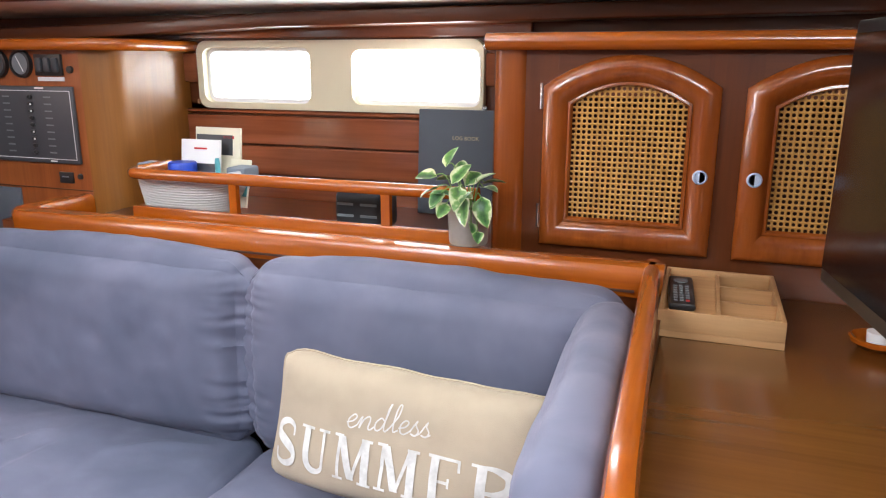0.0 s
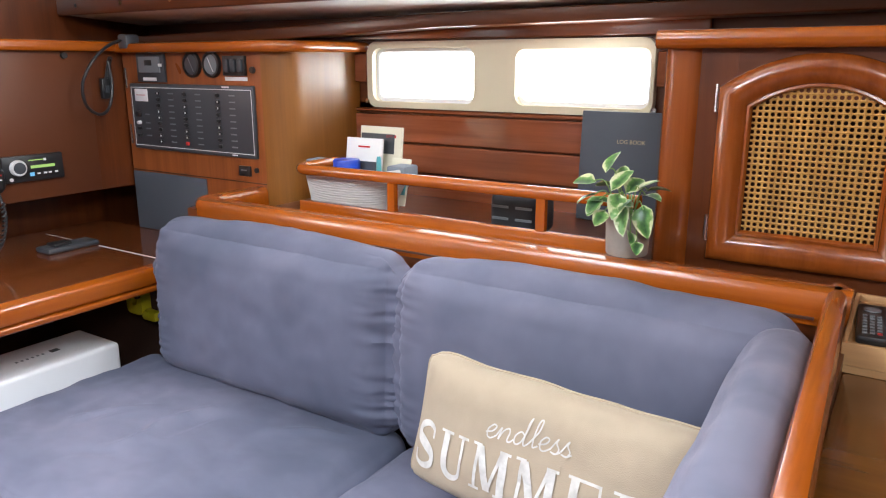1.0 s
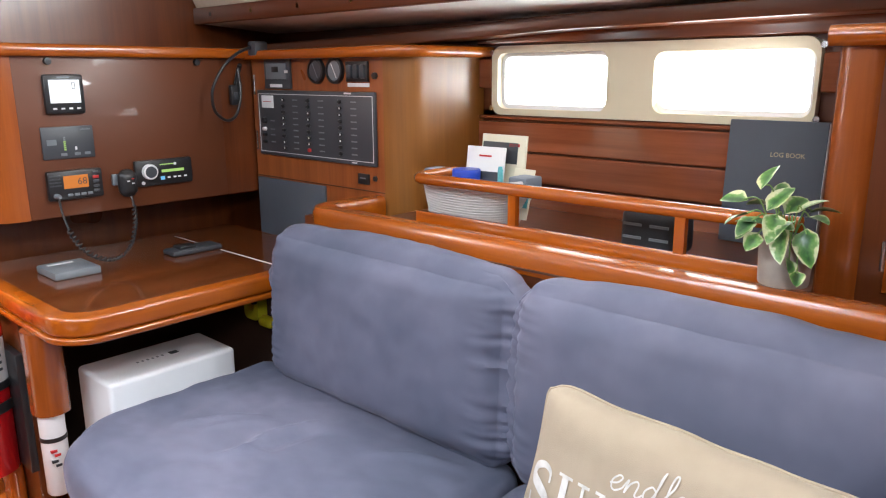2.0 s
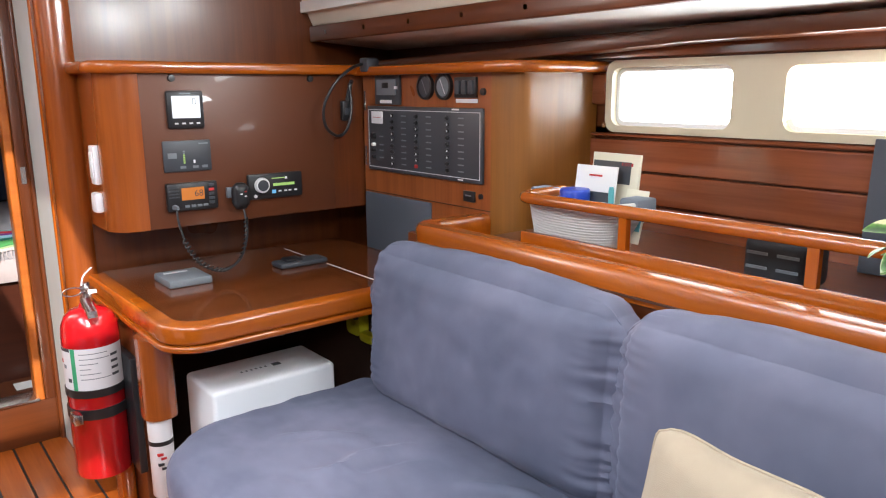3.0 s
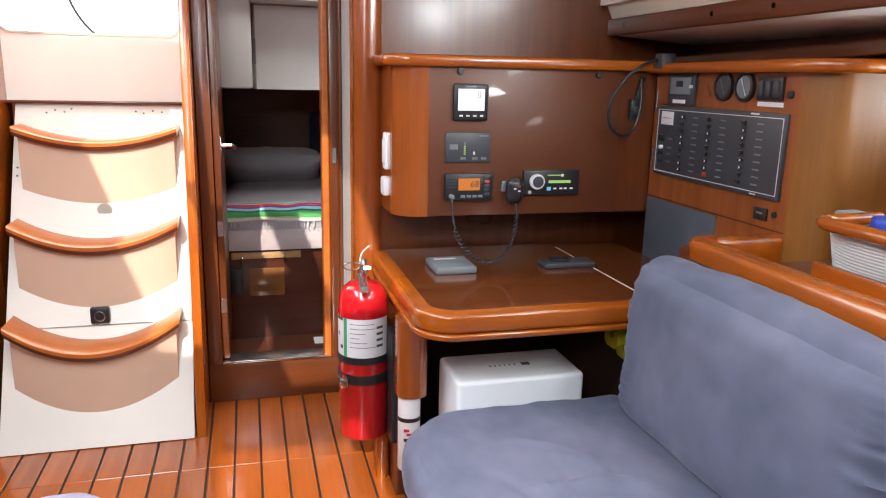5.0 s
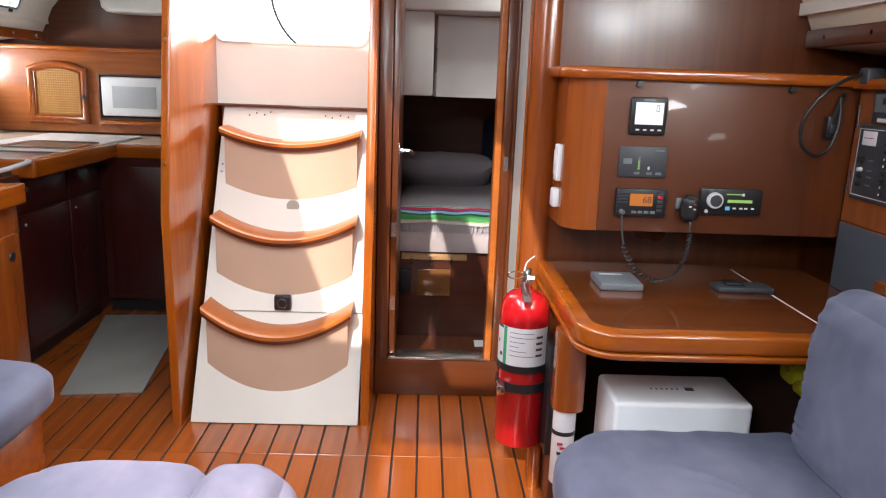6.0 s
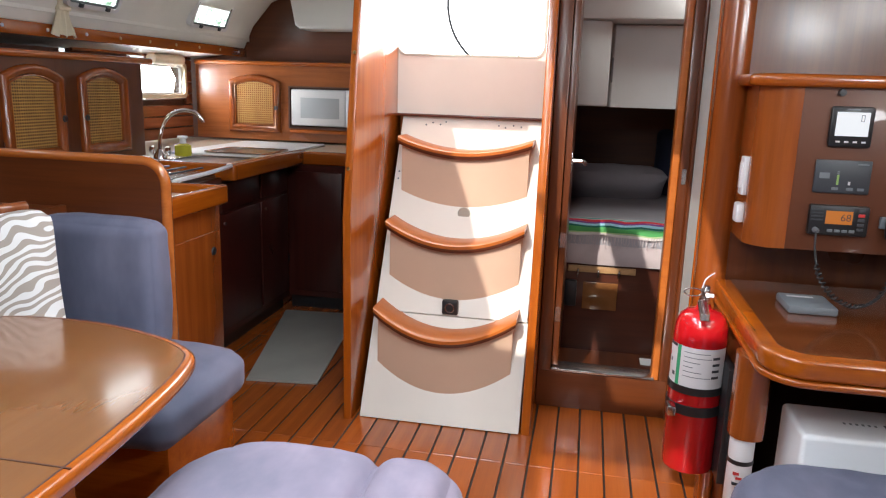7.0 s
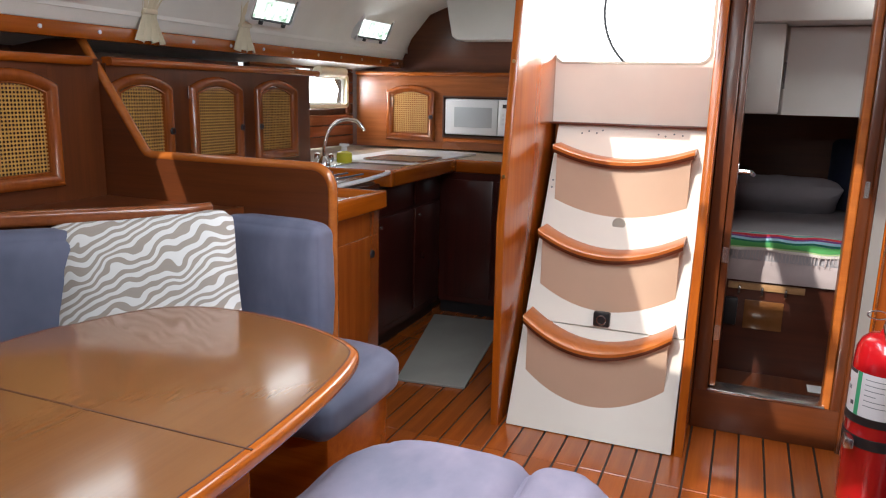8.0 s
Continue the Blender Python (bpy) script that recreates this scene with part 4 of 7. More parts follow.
def leaf_mat():
    m, nt, b, ln = _mat("variegated_leaf")
    c = _coords(nt)
    oi = nt.nodes.new("ShaderNodeObjectInfo")
    v = _noise(nt, c, 38, 3, 0.5)
    f = _noise(nt, c, 160, 3, 0.5)
    at = nt.nodes.new("ShaderNodeAttribute")
    at.attribute_name = "rim"
    v = _mix(nt, v, at.outputs["Fac"], 0.30)
    col = _ramp(nt, v, [(0.36, (0.025, 0.085, 0.028)), (0.46, (0.075, 0.20, 0.05)), (0.54, (0.16, 0.32, 0.09)), (0.60, (0.60, 0.64, 0.40))])
    col = _mix(nt, col, _ramp(nt, f, [(0.3, (0.8, 0.8, 0.8)), (0.7, (1.1, 1.1, 1.1))]), 0.7, "MULTIPLY")
    col = _mix(nt, col, _ramp(nt, oi.outputs["Random"], [(0, (0.8, 0.85, 0.8)), (1, (1.2, 1.15, 1.1))]), 1.0, "MULTIPLY")
    ln.new(col, b.inputs["Base Color"])
    b.inputs["Roughness"].default_value = 0.32
    b.inputs["Subsurface Weight"].default_value = 0.05
    return m


LEAF = leaf_mat()
STEM = plain("green_stem", (0.16, 0.30, 0.06), 0.5, 0, 0.1)
SOIL = plain("soil", (0.03, 0.02, 0.013), 0.9, 0, 0.2, 300, 0.6)


def plant():
    at = Vector((-0.166, 3.205, 0.938))
    s = thing("potted_plant", "variegated pothos trailing from a grey concrete pot", "plant", at)
    part("pot", lathe([(0.0, 0), (0.042, 0), (0.0435, 0.003), (0.047, 0.082), (0.0455, 0.084), (0.043, 0.083), (0.041, 0.07), (0, 0.07)], at, 32), CONCRETE, s, "grey concrete pot")
    part("soil", lathe([(0.0, 0.066), (0.0415, 0.066), (0.041, 0.072), (0.02, 0.076), (0, 0.076)], at, 20), SOIL, s)
    rnd = random.Random(4)
    # tip offsets of the leaves from the pot's rim (x, y, z), blade length and heading
    tips = [(-0.055, -0.02, 0.085, 0.062, 70, 55), (-0.10, -0.01, 0.055, 0.05, 190, 10), (-0.085, -0.035, 0.03, 0.05, 230, -10), (-0.06, -0.05, 0.025, 0.05, 250, -20), (-0.03, -0.03, 0.05, 0.055, 40, 50),
            (-0.01, -0.05, 0.035, 0.055, 280, -30), (0.005, -0.02, 0.045, 0.06, 60, 40), (0.035, -0.03, 0.05, 0.055, 20, 35), (0.01, -0.055, 0.012, 0.06, 275, -50), (0.055, -0.045, 0.012, 0.062, 290, -55),
            (0.045, -0.01, 0.035, 0.05, 330, 10), (-0.045, -0.055, 0.0, 0.045, 260, -35), (0.03, -0.058, -0.035, 0.04, 300, -10), (0.05, -0.06, -0.055, 0.034, 290, -30), (-0.02, -0.01, 0.06, 0.05, 100, 60),
            (-0.035, -0.045, 0.02, 0.05, 200, 20), (0.0, -0.045, 0.02, 0.045, 320, 10), (0.025, -0.05, 0.03, 0.05, 250, -10), (0.04, 0.02, 0.04, 0.05, 30, 20), (-0.05, 0.02, 0.04, 0.05, 150, 20), (-0.07, -0.03, 0.01, 0.04, 215, -30)]
    top = at + Vector((0, 0, 0.093))
    for dx, dy, dz, ln_, head, pit in tips:
        p = top + Vector((dx * 0.80, dy, dz))
        base = top + Vector((dx * 0.25, dy * 0.25, -0.005))
        midp = (base + p) / 2 + Vector((0, 0, 0.02 + 0.2 * abs(dz)))
        st = part("stem", tube(smooth_path([base, midp, p], 5), 0.0013, 5), STEM, s)
        b = bmesh.new()
        mm = Matrix.Translation(p) @ Matrix.Rotation(radians(head - 90), 4, "Z") @ Matrix.Rotation(radians(pit), 4, "X") @ Matrix.Rotation(radians(rnd.uniform(-35, 35)), 4, "Y")
        leaf_bm(ln_ * rnd.uniform(0.74, 0.98), ln_ * rnd.uniform(0.58, 0.76), 0.28, rnd.uniform(0.15, 0.5), b, mm)
        part("leaf", b, LEAF, s, smooth=60)
    return s


plant()


# ---- tray, remote and screen on the counter ----
def tray():
    s = thing("bamboo_tray", "pale bamboo organiser tray on the wooden counter", "tray", (0.36, 3.13, 0.849))
    x0, x1, y0, y1, z0, z1 = 0.262, 0.476, 2.99, 3.295, 0.8495, 0.9
    part("bottom", box(x0, x1, y0, y1, z0, z0 + 0.012), BAMBOO, s)
    t = 0.008
    for a in ((x0, x1, y0, y0 + t), (x0, x1, y1 - t, y1), (x0, x0 + t, y0 + t, y1 - t), (x1 - t, x1, y0 + t, y1 - t)):
        part("side", box(*a, z0 + 0.012, z1, 0.0015), BAMBOO, s)
    part("divider", box(0.362, 0.369, y0 + t, y1 - t, z0 + 0.012, z1 - 0.006), BAMBOO, s)
    for y in (3.10, 3.20):
        part("divider", box(0.369, x1 - t, y, y + 0.007, z0 + 0.012, z1 - 0.008), BAMBOO, s)
    part("shelf", box(x0 + t, 0.362, y0 + t, y1 - t, z1 - 0.02, z1 - 0.014), BAMBOO, s)
    return s


tray()


def remote():
    m = pose(0.297, 3.13, 0.8866, 0, 0, 3)
    s = thing("remote_control", "black remote control with small buttons on the tray", "remote", m=m)
    part("body", box(-0.024, 0.024, -0.10, 0.09, 0, 0.016, 0.006), BLACK, s)
    for i in range(7):
        for j in range(3):
            part("button", box(-0.015 + 0.011 * j, -0.008 + 0.011 * j, -0.085 + 0.016 * i, -0.078 + 0.016 * i, 0.016, 0.0175), RED_INK if (i, j) == (0, 2) else GREY, s)
    part("ring_button", lathe([(0.0, 0), (0.014, 0), (0.014, 0.0018), (0, 0.0018)], (0, 0.05, 0.016), 16), GREY, s)


remote()


def television():
    s = thing("television", "flat black television seen along its glossy screen", "television", m=axes_pose((0.494, 2.93, 0.0), (0.165, -1.0, 0.0), (0.012, 0, 1)))
    part("panel", box(0.0, 0.86, 0.0, 0.035, 0.995, 1.392, 0.006), BLACK, s)
    part("screen", box(0.012, 0.848, -0.003, 0.0, 1.02, 1.373), SCREEN, s, "glossy dark screen")
    part("stand_neck", box(0.56, 0.62, 0.01, 0.03, 0.87, 1.01, 0.004), BLACK, s)
    part("stand_foot", box(0.50, 0.68, -0.05, 0.08, 0.85, 0.872, 0.006), BLACK, s)


SCREEN = plain("dark_glass", (0.008, 0.006, 0.006), 0.14, 0, 0.0, 60, 0, 0.0)
television()
s = thing("wooden_dish", "small round mahogany dish with a candle glass on the counter", "dish", (0.63, 3.06, 0.849))
part("dish", lathe([(0.0, 0.0005), (0.03, 0.0005), (0.045, 0.012), (0.047, 0.02), (0.043, 0.021), (0.03, 0.008), (0, 0.007)], (0.63, 3.06, 0.849), 28), TRIM_X, s)
part("glass", lathe([(0.0, 0.009), (0.018, 0.009), (0.02, 0.03), (0.0, 0.03)], (0.63, 3.06, 0.849), 16), WHITE, s)

# ---- nav station ----
LAMINATE = plain("red_brown_laminate", (0.118, 0.034, 0.012), 0.42, 0, 0.06, 90, 0.02, 0.15)
COLUMN = wood("column_wood", (0.20, 0.070, 0.010), (0.29, 0.110, 0.016), "z", 0.4, 0.30)
def nav_cabinet():
    s = thing("nav_cabinet", "mahogany instrument cabinet with a rounded corner and cap rail", "cabinet", (-2.2, 2.9, 0.88))
    path = [(-2.40, 2.49)] + [(-2.21 + 0.083 * math.cos(radians(a)), 2.575 + 0.085 * math.sin(radians(a))) for a in range(-90, 1, 15)] + [(-2.127, 2.60)]
    part("rounded_end", prism(path + [(-2.40, 2.60)], "z", 0.885, 1.37), DOOR_WOOD, s, "orange rounded corner")
    part("front", box(-2.40, -2.127, 2.60, 3.27, 0.885, 1.37, 0.003), LAMINATE, s, "red-brown instrument panel")
    part("side_strip", box(-2.40, -2.130, 3.27, 3.40, 0.885, 1.37), PANEL_Z, s)
    cap = [(-2.40, 2.455), (-2.2, 2.455)] + [(-2.19 + 0.09 * math.cos(radians(a)), 2.545 + 0.09 * math.sin(radians(a))) for a in range(-90, 1, 15)] + [(-2.10, 3.40), (-2.40, 3.40)]
    part("cap_rail", prism(cap, "z", 1.365, 1.402, 0.014, 4), TRIM_Y, s)
    return s


nav_cabinet()


def panel_cabinet():
    s = thing("switchboard_cabinet", "mahogany cabinet with a round column beside the portlight", "cabinet", (-1.8, 3.5, 0.72))
    part("front", box(-2.127, -1.43, 3.402, 3.43, 0.72, 1.36), TRIM_PANEL, s)
    col = [(-1.43, 3.402)] + [(-1.43 + 0.10 * math.sin(radians(a)), 3.502 - 0.10 * math.cos(radians(a))) for a in range(0, 91, 10)] + [(-1.30, 3.60), (-1.285, 3.71), (-1.43, 3.71)]
    part("column", prism(col, "z", 0.72, 1.36), COLUMN, s, "rounded orange column lit by the port")
    cap = [(-2.13, 3.36), (-1.43, 3.36)] + [(-1.42 + 0.14 * math.sin(radians(a)), 3.50 - 0.14 * math.cos(radians(a))) for a in range(0, 91, 10)] + [(-1.24, 3.71), (-2.13, 3.71)]
    part("cap_rail", prism(cap, "z", 1.36, 1.395, 0.014, 4), TRIM_X, s)
    return s


TRIM_PANEL = wood("orange_panel", (0.20, 0.05, 0.014), (0.36, 0.105, 0.028), "z", 0.3, 0.5)
panel_cabinet()
solo("bulkhead_nav", box(-2.42, -2.39, 2.44, 3.72, 0.0, 2.0), PANEL_Z, "dark mahogany bulkhead behind the nav station", "wall", kind="structure")


def nav_table():
    s = thing("nav_table", "mahogany chart table with a thick rounded orange edge", "table", (-1.95, 2.9, 0.0))
    out = [(-2.36, 2.455), (-1.69, 2.455)] + [(-1.69 + 0.11 * math.sin(radians(a)), 2.565 - 0.11 * math.cos(radians(a))) for a in range(10, 91, 10)] + [(-1.58, 3.40), (-2.36, 3.40)]
    ins = [(-2.36, 2.50), (-1.70, 2.50)] + [(-1.70 + 0.075 * math.sin(radians(a)), 2.575 - 0.075 * math.cos(radians(a))) for a in range(10, 91, 10)] + [(-1.625, 3.40), (-2.36, 3.40)]
    low = [(-2.36, 2.450), (-1.69, 2.450)] + [(-1.69 + 0.115 * math.sin(radians(a)), 2.565 - 0.115 * math.cos(radians(a))) for a in range(10, 91, 10)] + [(-1.575, 3.40), (-2.36, 3.40)]
    part("edge", prism(out, "z", 0.668, 0.722, 0.013, 4), TRIM_Y, s, "thick rounded orange edge")
    part("lower_bead", prism(low, "z", 0.650, 0.6675, 0.006, 3), TRIM_Y, s, "rounded bead under the table's edge")
    part("tabletop", prism(ins, "z", 0.70, 0.7235), PANEL_Y2, s)
    part("lid_seam", box(-2.30, -2.04, 3.135, 3.139, 0.7236, 0.7242), LABEL, s)
    part("lid_seam", box(-1.98, -1.63, 3.135, 3.139, 0.7236, 0.7246), LABEL, s)
    part("leg_column", prism(rounded(-1.84, -1.735, 2.43, 2.52, 0.04), "z", 0.425, 0.657), DOOR_WOOD, s)
    return s


PANEL_Y2 = wood("chart_table_top", (0.115, 0.030, 0.009), (0.21, 0.062, 0.018), "y", 0.18, 0.9)
nav_table()

# ---- instruments ----
FX = -2.127


def fbox(y0, y1, z0, z1, out, mat, parent, name, label="", r=0.003, back=0.0):
    """A block on the nav cabinet's face, standing out from it."""
    return part(name, box(FX + back, FX + out, y0, y1, z0, z1, r), mat, parent, label)


LCD_WHITE = glow("white_display", (0.92, 0.95, 1.0), 1.1)
LCD_ORANGE = glow("orange_display", (1.0, 0.30, 0.03), 0.55)
LCD_GREEN = glow("green_bar", (0.55, 0.9, 0.25), 0.6)
LCD_BLUE = glow("blue_icon", (0.2, 0.6, 1.0), 0.7)
LCD_ICON = glow("white_icon", (0.9, 0.9, 0.95), 0.6)


def lettering(body, size, at, mat, parent, name, axis="x", bold=0.0):
    b = text_bm(body, size, bold, 0)
    for v in b.verts:
        p = v.co.copy()
        v.co = Vector(at) + (Vector((p.y, p.x, p.z)) if axis == "x" else Vector((p.x, p.y, p.z)))
    return part(name, b, mat, parent, smooth=0)


s = thing("wind_display", "black square instrument with a bright white screen", "instrument", (FX, 2.733, 1.195))
fbox(2.675, 2.792, 1.197, 1.314, 0.018, BLACK, s, "housing", r=0.008)
fbox(2.690, 2.778, 1.230, 1.298, 0.0192, LCD_WHITE, s, "screen", "lit white screen", 0)
fbox(2.715, 2.750, 1.303, 1.307, 0.0192, GREY, s, "name_bar", r=0)
for k in range(4):
    fbox(2.695 + 0.023 * k, 2.706 + 0.023 * k, 1.211, 1.216, 0.0195, LABEL, s, "button", r=0)
fbox(2.755, 2.7565, 1.272, 1.290, 0.0195, INK, s, "digit_stroke", r=0)
fbox(2.763, 2.7645, 1.272, 1.290, 0.0195, INK, s, "digit_stroke", r=0)
fbox(2.755, 2.7645, 1.289, 1.2905, 0.0195, INK, s, "digit_stroke", r=0)
fbox(2.755, 2.7645, 1.2715, 1.273, 0.0195, INK, s, "digit_stroke", r=0)

s = thing("battery_monitor", "dark monitor panel with small green level bars", "instrument", (FX, 2.73, 1.06))
fbox(2.654, 2.808, 1.062, 1.160, 0.008, SLATE, s, "plate", r=0.004)
for k in range(7):
    fbox(2.716, 2.722, 1.088 + 0.006 * k, 1.092 + 0.006 * k, 0.0092, LCD_GREEN if k < 5 else GREY, s, "level_bar", r=0)
for y in (2.705, 2.745, 2.775):
    fbox(y, y + 0.018, 1.072, 1.080, 0.0092, GREY, s, "key", r=0)
fbox(2.668, 2.696, 1.105, 1.122, 0.009, GREY, s, "symbol", r=0)
fbox(2.748, 2.754, 1.088, 1.098, 0.0092, LABEL, s, "level_bar", r=0)
fbox(2.768, 2.798, 1.147, 1.151, 0.0092, GREY, s, "name_bar", r=0)

s = thing("marine_radio", "black fixed radio with an orange display", "radio", (FX, 2.73, 0.935))
fbox(2.652, 2.816, 0.938, 1.028, 0.022, BLACK, s, "housing", r=0.006)
fbox(2.697, 2.770, 0.973, 1.012, 0.0235, LCD_ORANGE, s, "screen", "lit orange screen", 0)
lettering("68", 0.030, (FX + 0.0240, 2.752, 0.992), INK, s, "channel_number")
for k in range(5):
    fbox(2.785, 2.803, 0.955 + 0.014 * k, 0.964 + 0.014 * k, 0.025, RED_INK if k == 3 else SLATE, s, "key", r=0.001)
for k in range(4):
    fbox(2.705 + 0.02 * k, 2.720 + 0.02 * k, 0.949, 0.957, 0.025, GREY, s, "key", r=0.001)
for k in range(4):
    fbox(2.657, 2.690, 0.982 + 0.01 * k, 0.986 + 0.01 * k, 0.0235, SLATE, s, "speaker_slot", r=0)
part("plug", lathe([(0.0, 0), (0.009, 0), (0.008, 0.02), (0.004, 0.034), (0, 0.034)], (FX + 0.02, 2.672, 0.953), 12, "x"), GREY, s)
part("microphone", cushion(FX + 0.012, FX + 0.05, 2.862, 2.915, 0.93, 1.012, 0.018, 0.004, 4, 0.0), BLACK, s, "black hand microphone")
for z, y, mm in ((0.985, 2.893, RED_INK), (0.978, 2.878, LABEL), (0.97, 2.893, LABEL)):
    part("microphone_key", box(FX + 0.053, FX + 0.0555, y, y + 0.008, z, z + 0.004), mm, s)
part("microphone_clip", box(FX, FX + 0.014, 2.85, 2.875, 0.965, 1.0, 0.003), GREY, s)
line = smooth_path([(FX + 0.05, 2.668, 0.948), (FX + 0.075, 2.665, 0.90), (FX + 0.11, 2.675, 0.835), (FX + 0.14, 2.71, 0.782), (FX + 0.15, 2.77, 0.760), (FX + 0.14, 2.825, 0.785), (FX + 0.10, 2.868, 0.845), (FX + 0.05, 2.892, 0.905), (FX + 0.034, 2.893, 0.935)], 26)
coil = []
for k, p in enumerate(line):
    f = k / (len(line) - 1)
    amp = 0.0065 if 0.2 < f < 0.86 else 0.0
    a = k * 1.25
    coil.append(p + Vector((math.cos(a) * amp, math.sin(a) * amp * 0.8, math.sin(a) * amp * 0.6)))
part("coiled_cord", tube(coil, 0.0036, 6), BLACK, s, "coiled black cord")

s = thing("stereo", "black stereo with a silver knob and lit display", "stereo", (FX, 3.02, 0.95))
fbox(2.925, 3.127, 0.950, 1.036, 0.016, BLACK, s, "housing", r=0.005)
part("volume_knob", lathe([(0.0, 0.0), (0.026, 0.0), (0.026, 0.010), (0.024, 0.014), (0.0, 0.014)], (FX + 0.016, 2.972, 0.998), 28, "x"), LABEL, s, "silver knob ring")
part("knob_face", lathe([(0.0, 0.0), (0.019, 0.0), (0.018, 0.004), (0.0, 0.005)], (FX + 0.030, 2.972, 0.998), 24, "x"), SLATE, s)
fbox(3.015, 3.095, 0.992, 1.001, 0.0175, LCD_GREEN, s, "progress_bar", r=0)
fbox(3.010, 3.06, 1.017, 1.020, 0.0175, LCD_GREEN, s, "progress_bar", r=0)
fbox(3.060, 3.068, 1.014, 1.022, 0.0175, LCD_ICON, s, "icon", r=0)
fbox(3.010, 3.024, 0.967, 0.979, 0.0175, LCD_BLUE, s, "icon", r=0)
for y in (3.034, 3.056, 3.072, 3.094):
    fbox(y, y + 0.010, 0.971, 0.976, 0.0175, LCD_ICON, s, "icon", r=0)
part("small_knob", lathe([(0, 0), (0.006, 0), (0.006, 0.003), (0, 0.003)], (FX + 0.016, 2.948, 0.962), 12, "x"), LABEL, s)

for y in (2.699, 3.181):
    solo("panel_knob", lathe([(0, 0), (0.011, 0), (0.010, 0.012), (0, 0.013)], (FX, y, 1.352), 14, "x"), BLACK, "small black round catch on the instrument panel", "catch", "panel catches")

s = thing("reading_lamp", "black flexible reading lamp looping beside the switchboard", "lamp", (-2.1, 3.32, 1.2))
part("base", box(FX, FX + 0.02, 3.30, 3.335, 1.205, 1.275, 0.004), BLACK, s)
part("switch", box(FX + 0.02, FX + 0.026, 3.308, 3.327, 1.225, 1.25, 0.002), SLATE, s)
part("gooseneck", tube(smooth_path([(FX + 0.012, 3.325, 1.275), (FX + 0.02, 3.335, 1.33), (FX + 0.03, 3.335, 1.345)], 5), 0.008, 8), BLACK, s)
part("flexible_arm", tube(smooth_path([(FX + 0.02, 3.33, 1.335), (FX + 0.03, 3.33, 1.25), (FX + 0.045, 3.30, 1.175), (FX + 0.06, 3.25, 1.155), (FX + 0.07, 3.20, 1.19), (FX + 0.08, 3.19, 1.26), (FX + 0.09, 3.23, 1.335), (FX + 0.08, 3.30, 1.385), (FX + 0.07, 3.36, 1.405)], 8), 0.0055, 8), BLACK, s)
part("lamp_head", box(FX + 0.05, FX + 0.10, 3.355, 3.41, 1.375, 1.425, 0.008), SLATE, s)

s = thing("wall_socket", "white double socket on the cabinet's rounded end", "socket", (-2.24, 2.485, 1.02))
part("plate", box(-2.265, -2.215, 2.474, 2.492, 1.03, 1.15, 0.004), WHITE, s)
part("rocker", box(-2.255, -2.225, 2.470, 2.475, 1.05, 1.13, 0.002), WHITE, s)
s = thing("wall_socket", "small white plug below the double socket", "socket", (-2.24, 2.485, 0.94))
part("plate", box(-2.262, -2.212, 2.466, 2.492, 0.942, 1.005, 0.008), WHITE, s)

# ---- switchboard ----
PY = 3.402


def pbox(x0, x1, z0, z1, out, mat, parent, name, label="", r=0.002):
    return part(name, box(x0, x1, PY - out, PY, z0, z1, r), mat, parent, label)


s = thing("switchboard", "dark grey breaker panel with rows of black switches", "switchboard", (-1.77, PY, 1.025))
pbox(-2.085, -1.457, 1.026, 1.257, 0.012, SLATE, s, "plate", r=0.004)
for a in ((-2.075, -1.467, 1.2425, 1.2445), (-2.075, -1.467, 1.0385, 1.0405), (-2.0765, -2.0745, 1.0385, 1.2445), (-1.4675, -1.4655, 1.0385, 1.2445)):
    pbox(*a, 0.0128, LABEL, s, "border_line", r=0)
pbox(-2.055, -1.985, 1.195, 1.238, 0.015, LABEL, s, "meter", "white meter dial", 0.002)
pbox(-2.045, -1.995, 1.216, 1.218, 0.0157, RED_INK, s, "meter_scale", r=0)
for i, x in enumerate((-1.925, -1.785, -1.62)):
    for j in range(9):
        z = 1.225 - j * 0.0208
        part("breaker", box(x - 0.007, x + 0.007, PY - 0.021, PY - 0.012, z - 0.006, z + 0.006, 0.002, 1), RED_INK if (i, j) == (1, 8) else BLACK, s)
        if (i * 7 + j * 3) % 4 < 2:
            part("breaker_tip", box(x + 0.003, x + 0.008, PY - 0.0225, PY - 0.021, z - 0.003, z + 0.003), LABEL, s)
        part("caption_bar", box(x + 0.05, x + 0.078, PY - 0.0127, PY - 0.012, z - 0.002, z + 0.002), GREY, s)
for z in (1.15, 1.12, 1.10, 1.075):
    part("selector", lathe([(0, 0), (0.012 if z > 1.14 else 0.007, 0), (0.010 if z > 1.14 else 0.006, -0.012), (0, -0.012)], (-2.04, PY - 0.012, z), 12, "y"), LABEL if z == 1.12 else BLACK, s)
    part("caption_bar", box(-2.01, -1.985, PY - 0.0127, PY - 0.012, z - 0.002, z + 0.002), GREY, s)
pbox(-1.60, -1.565, 1.249, 1.254, 0.0128, LABEL, s, "name_bar", r=0)
pbox(-1.57, -1.545, 1.031, 1.035, 0.0128, LABEL, s, "name_bar", r=0)

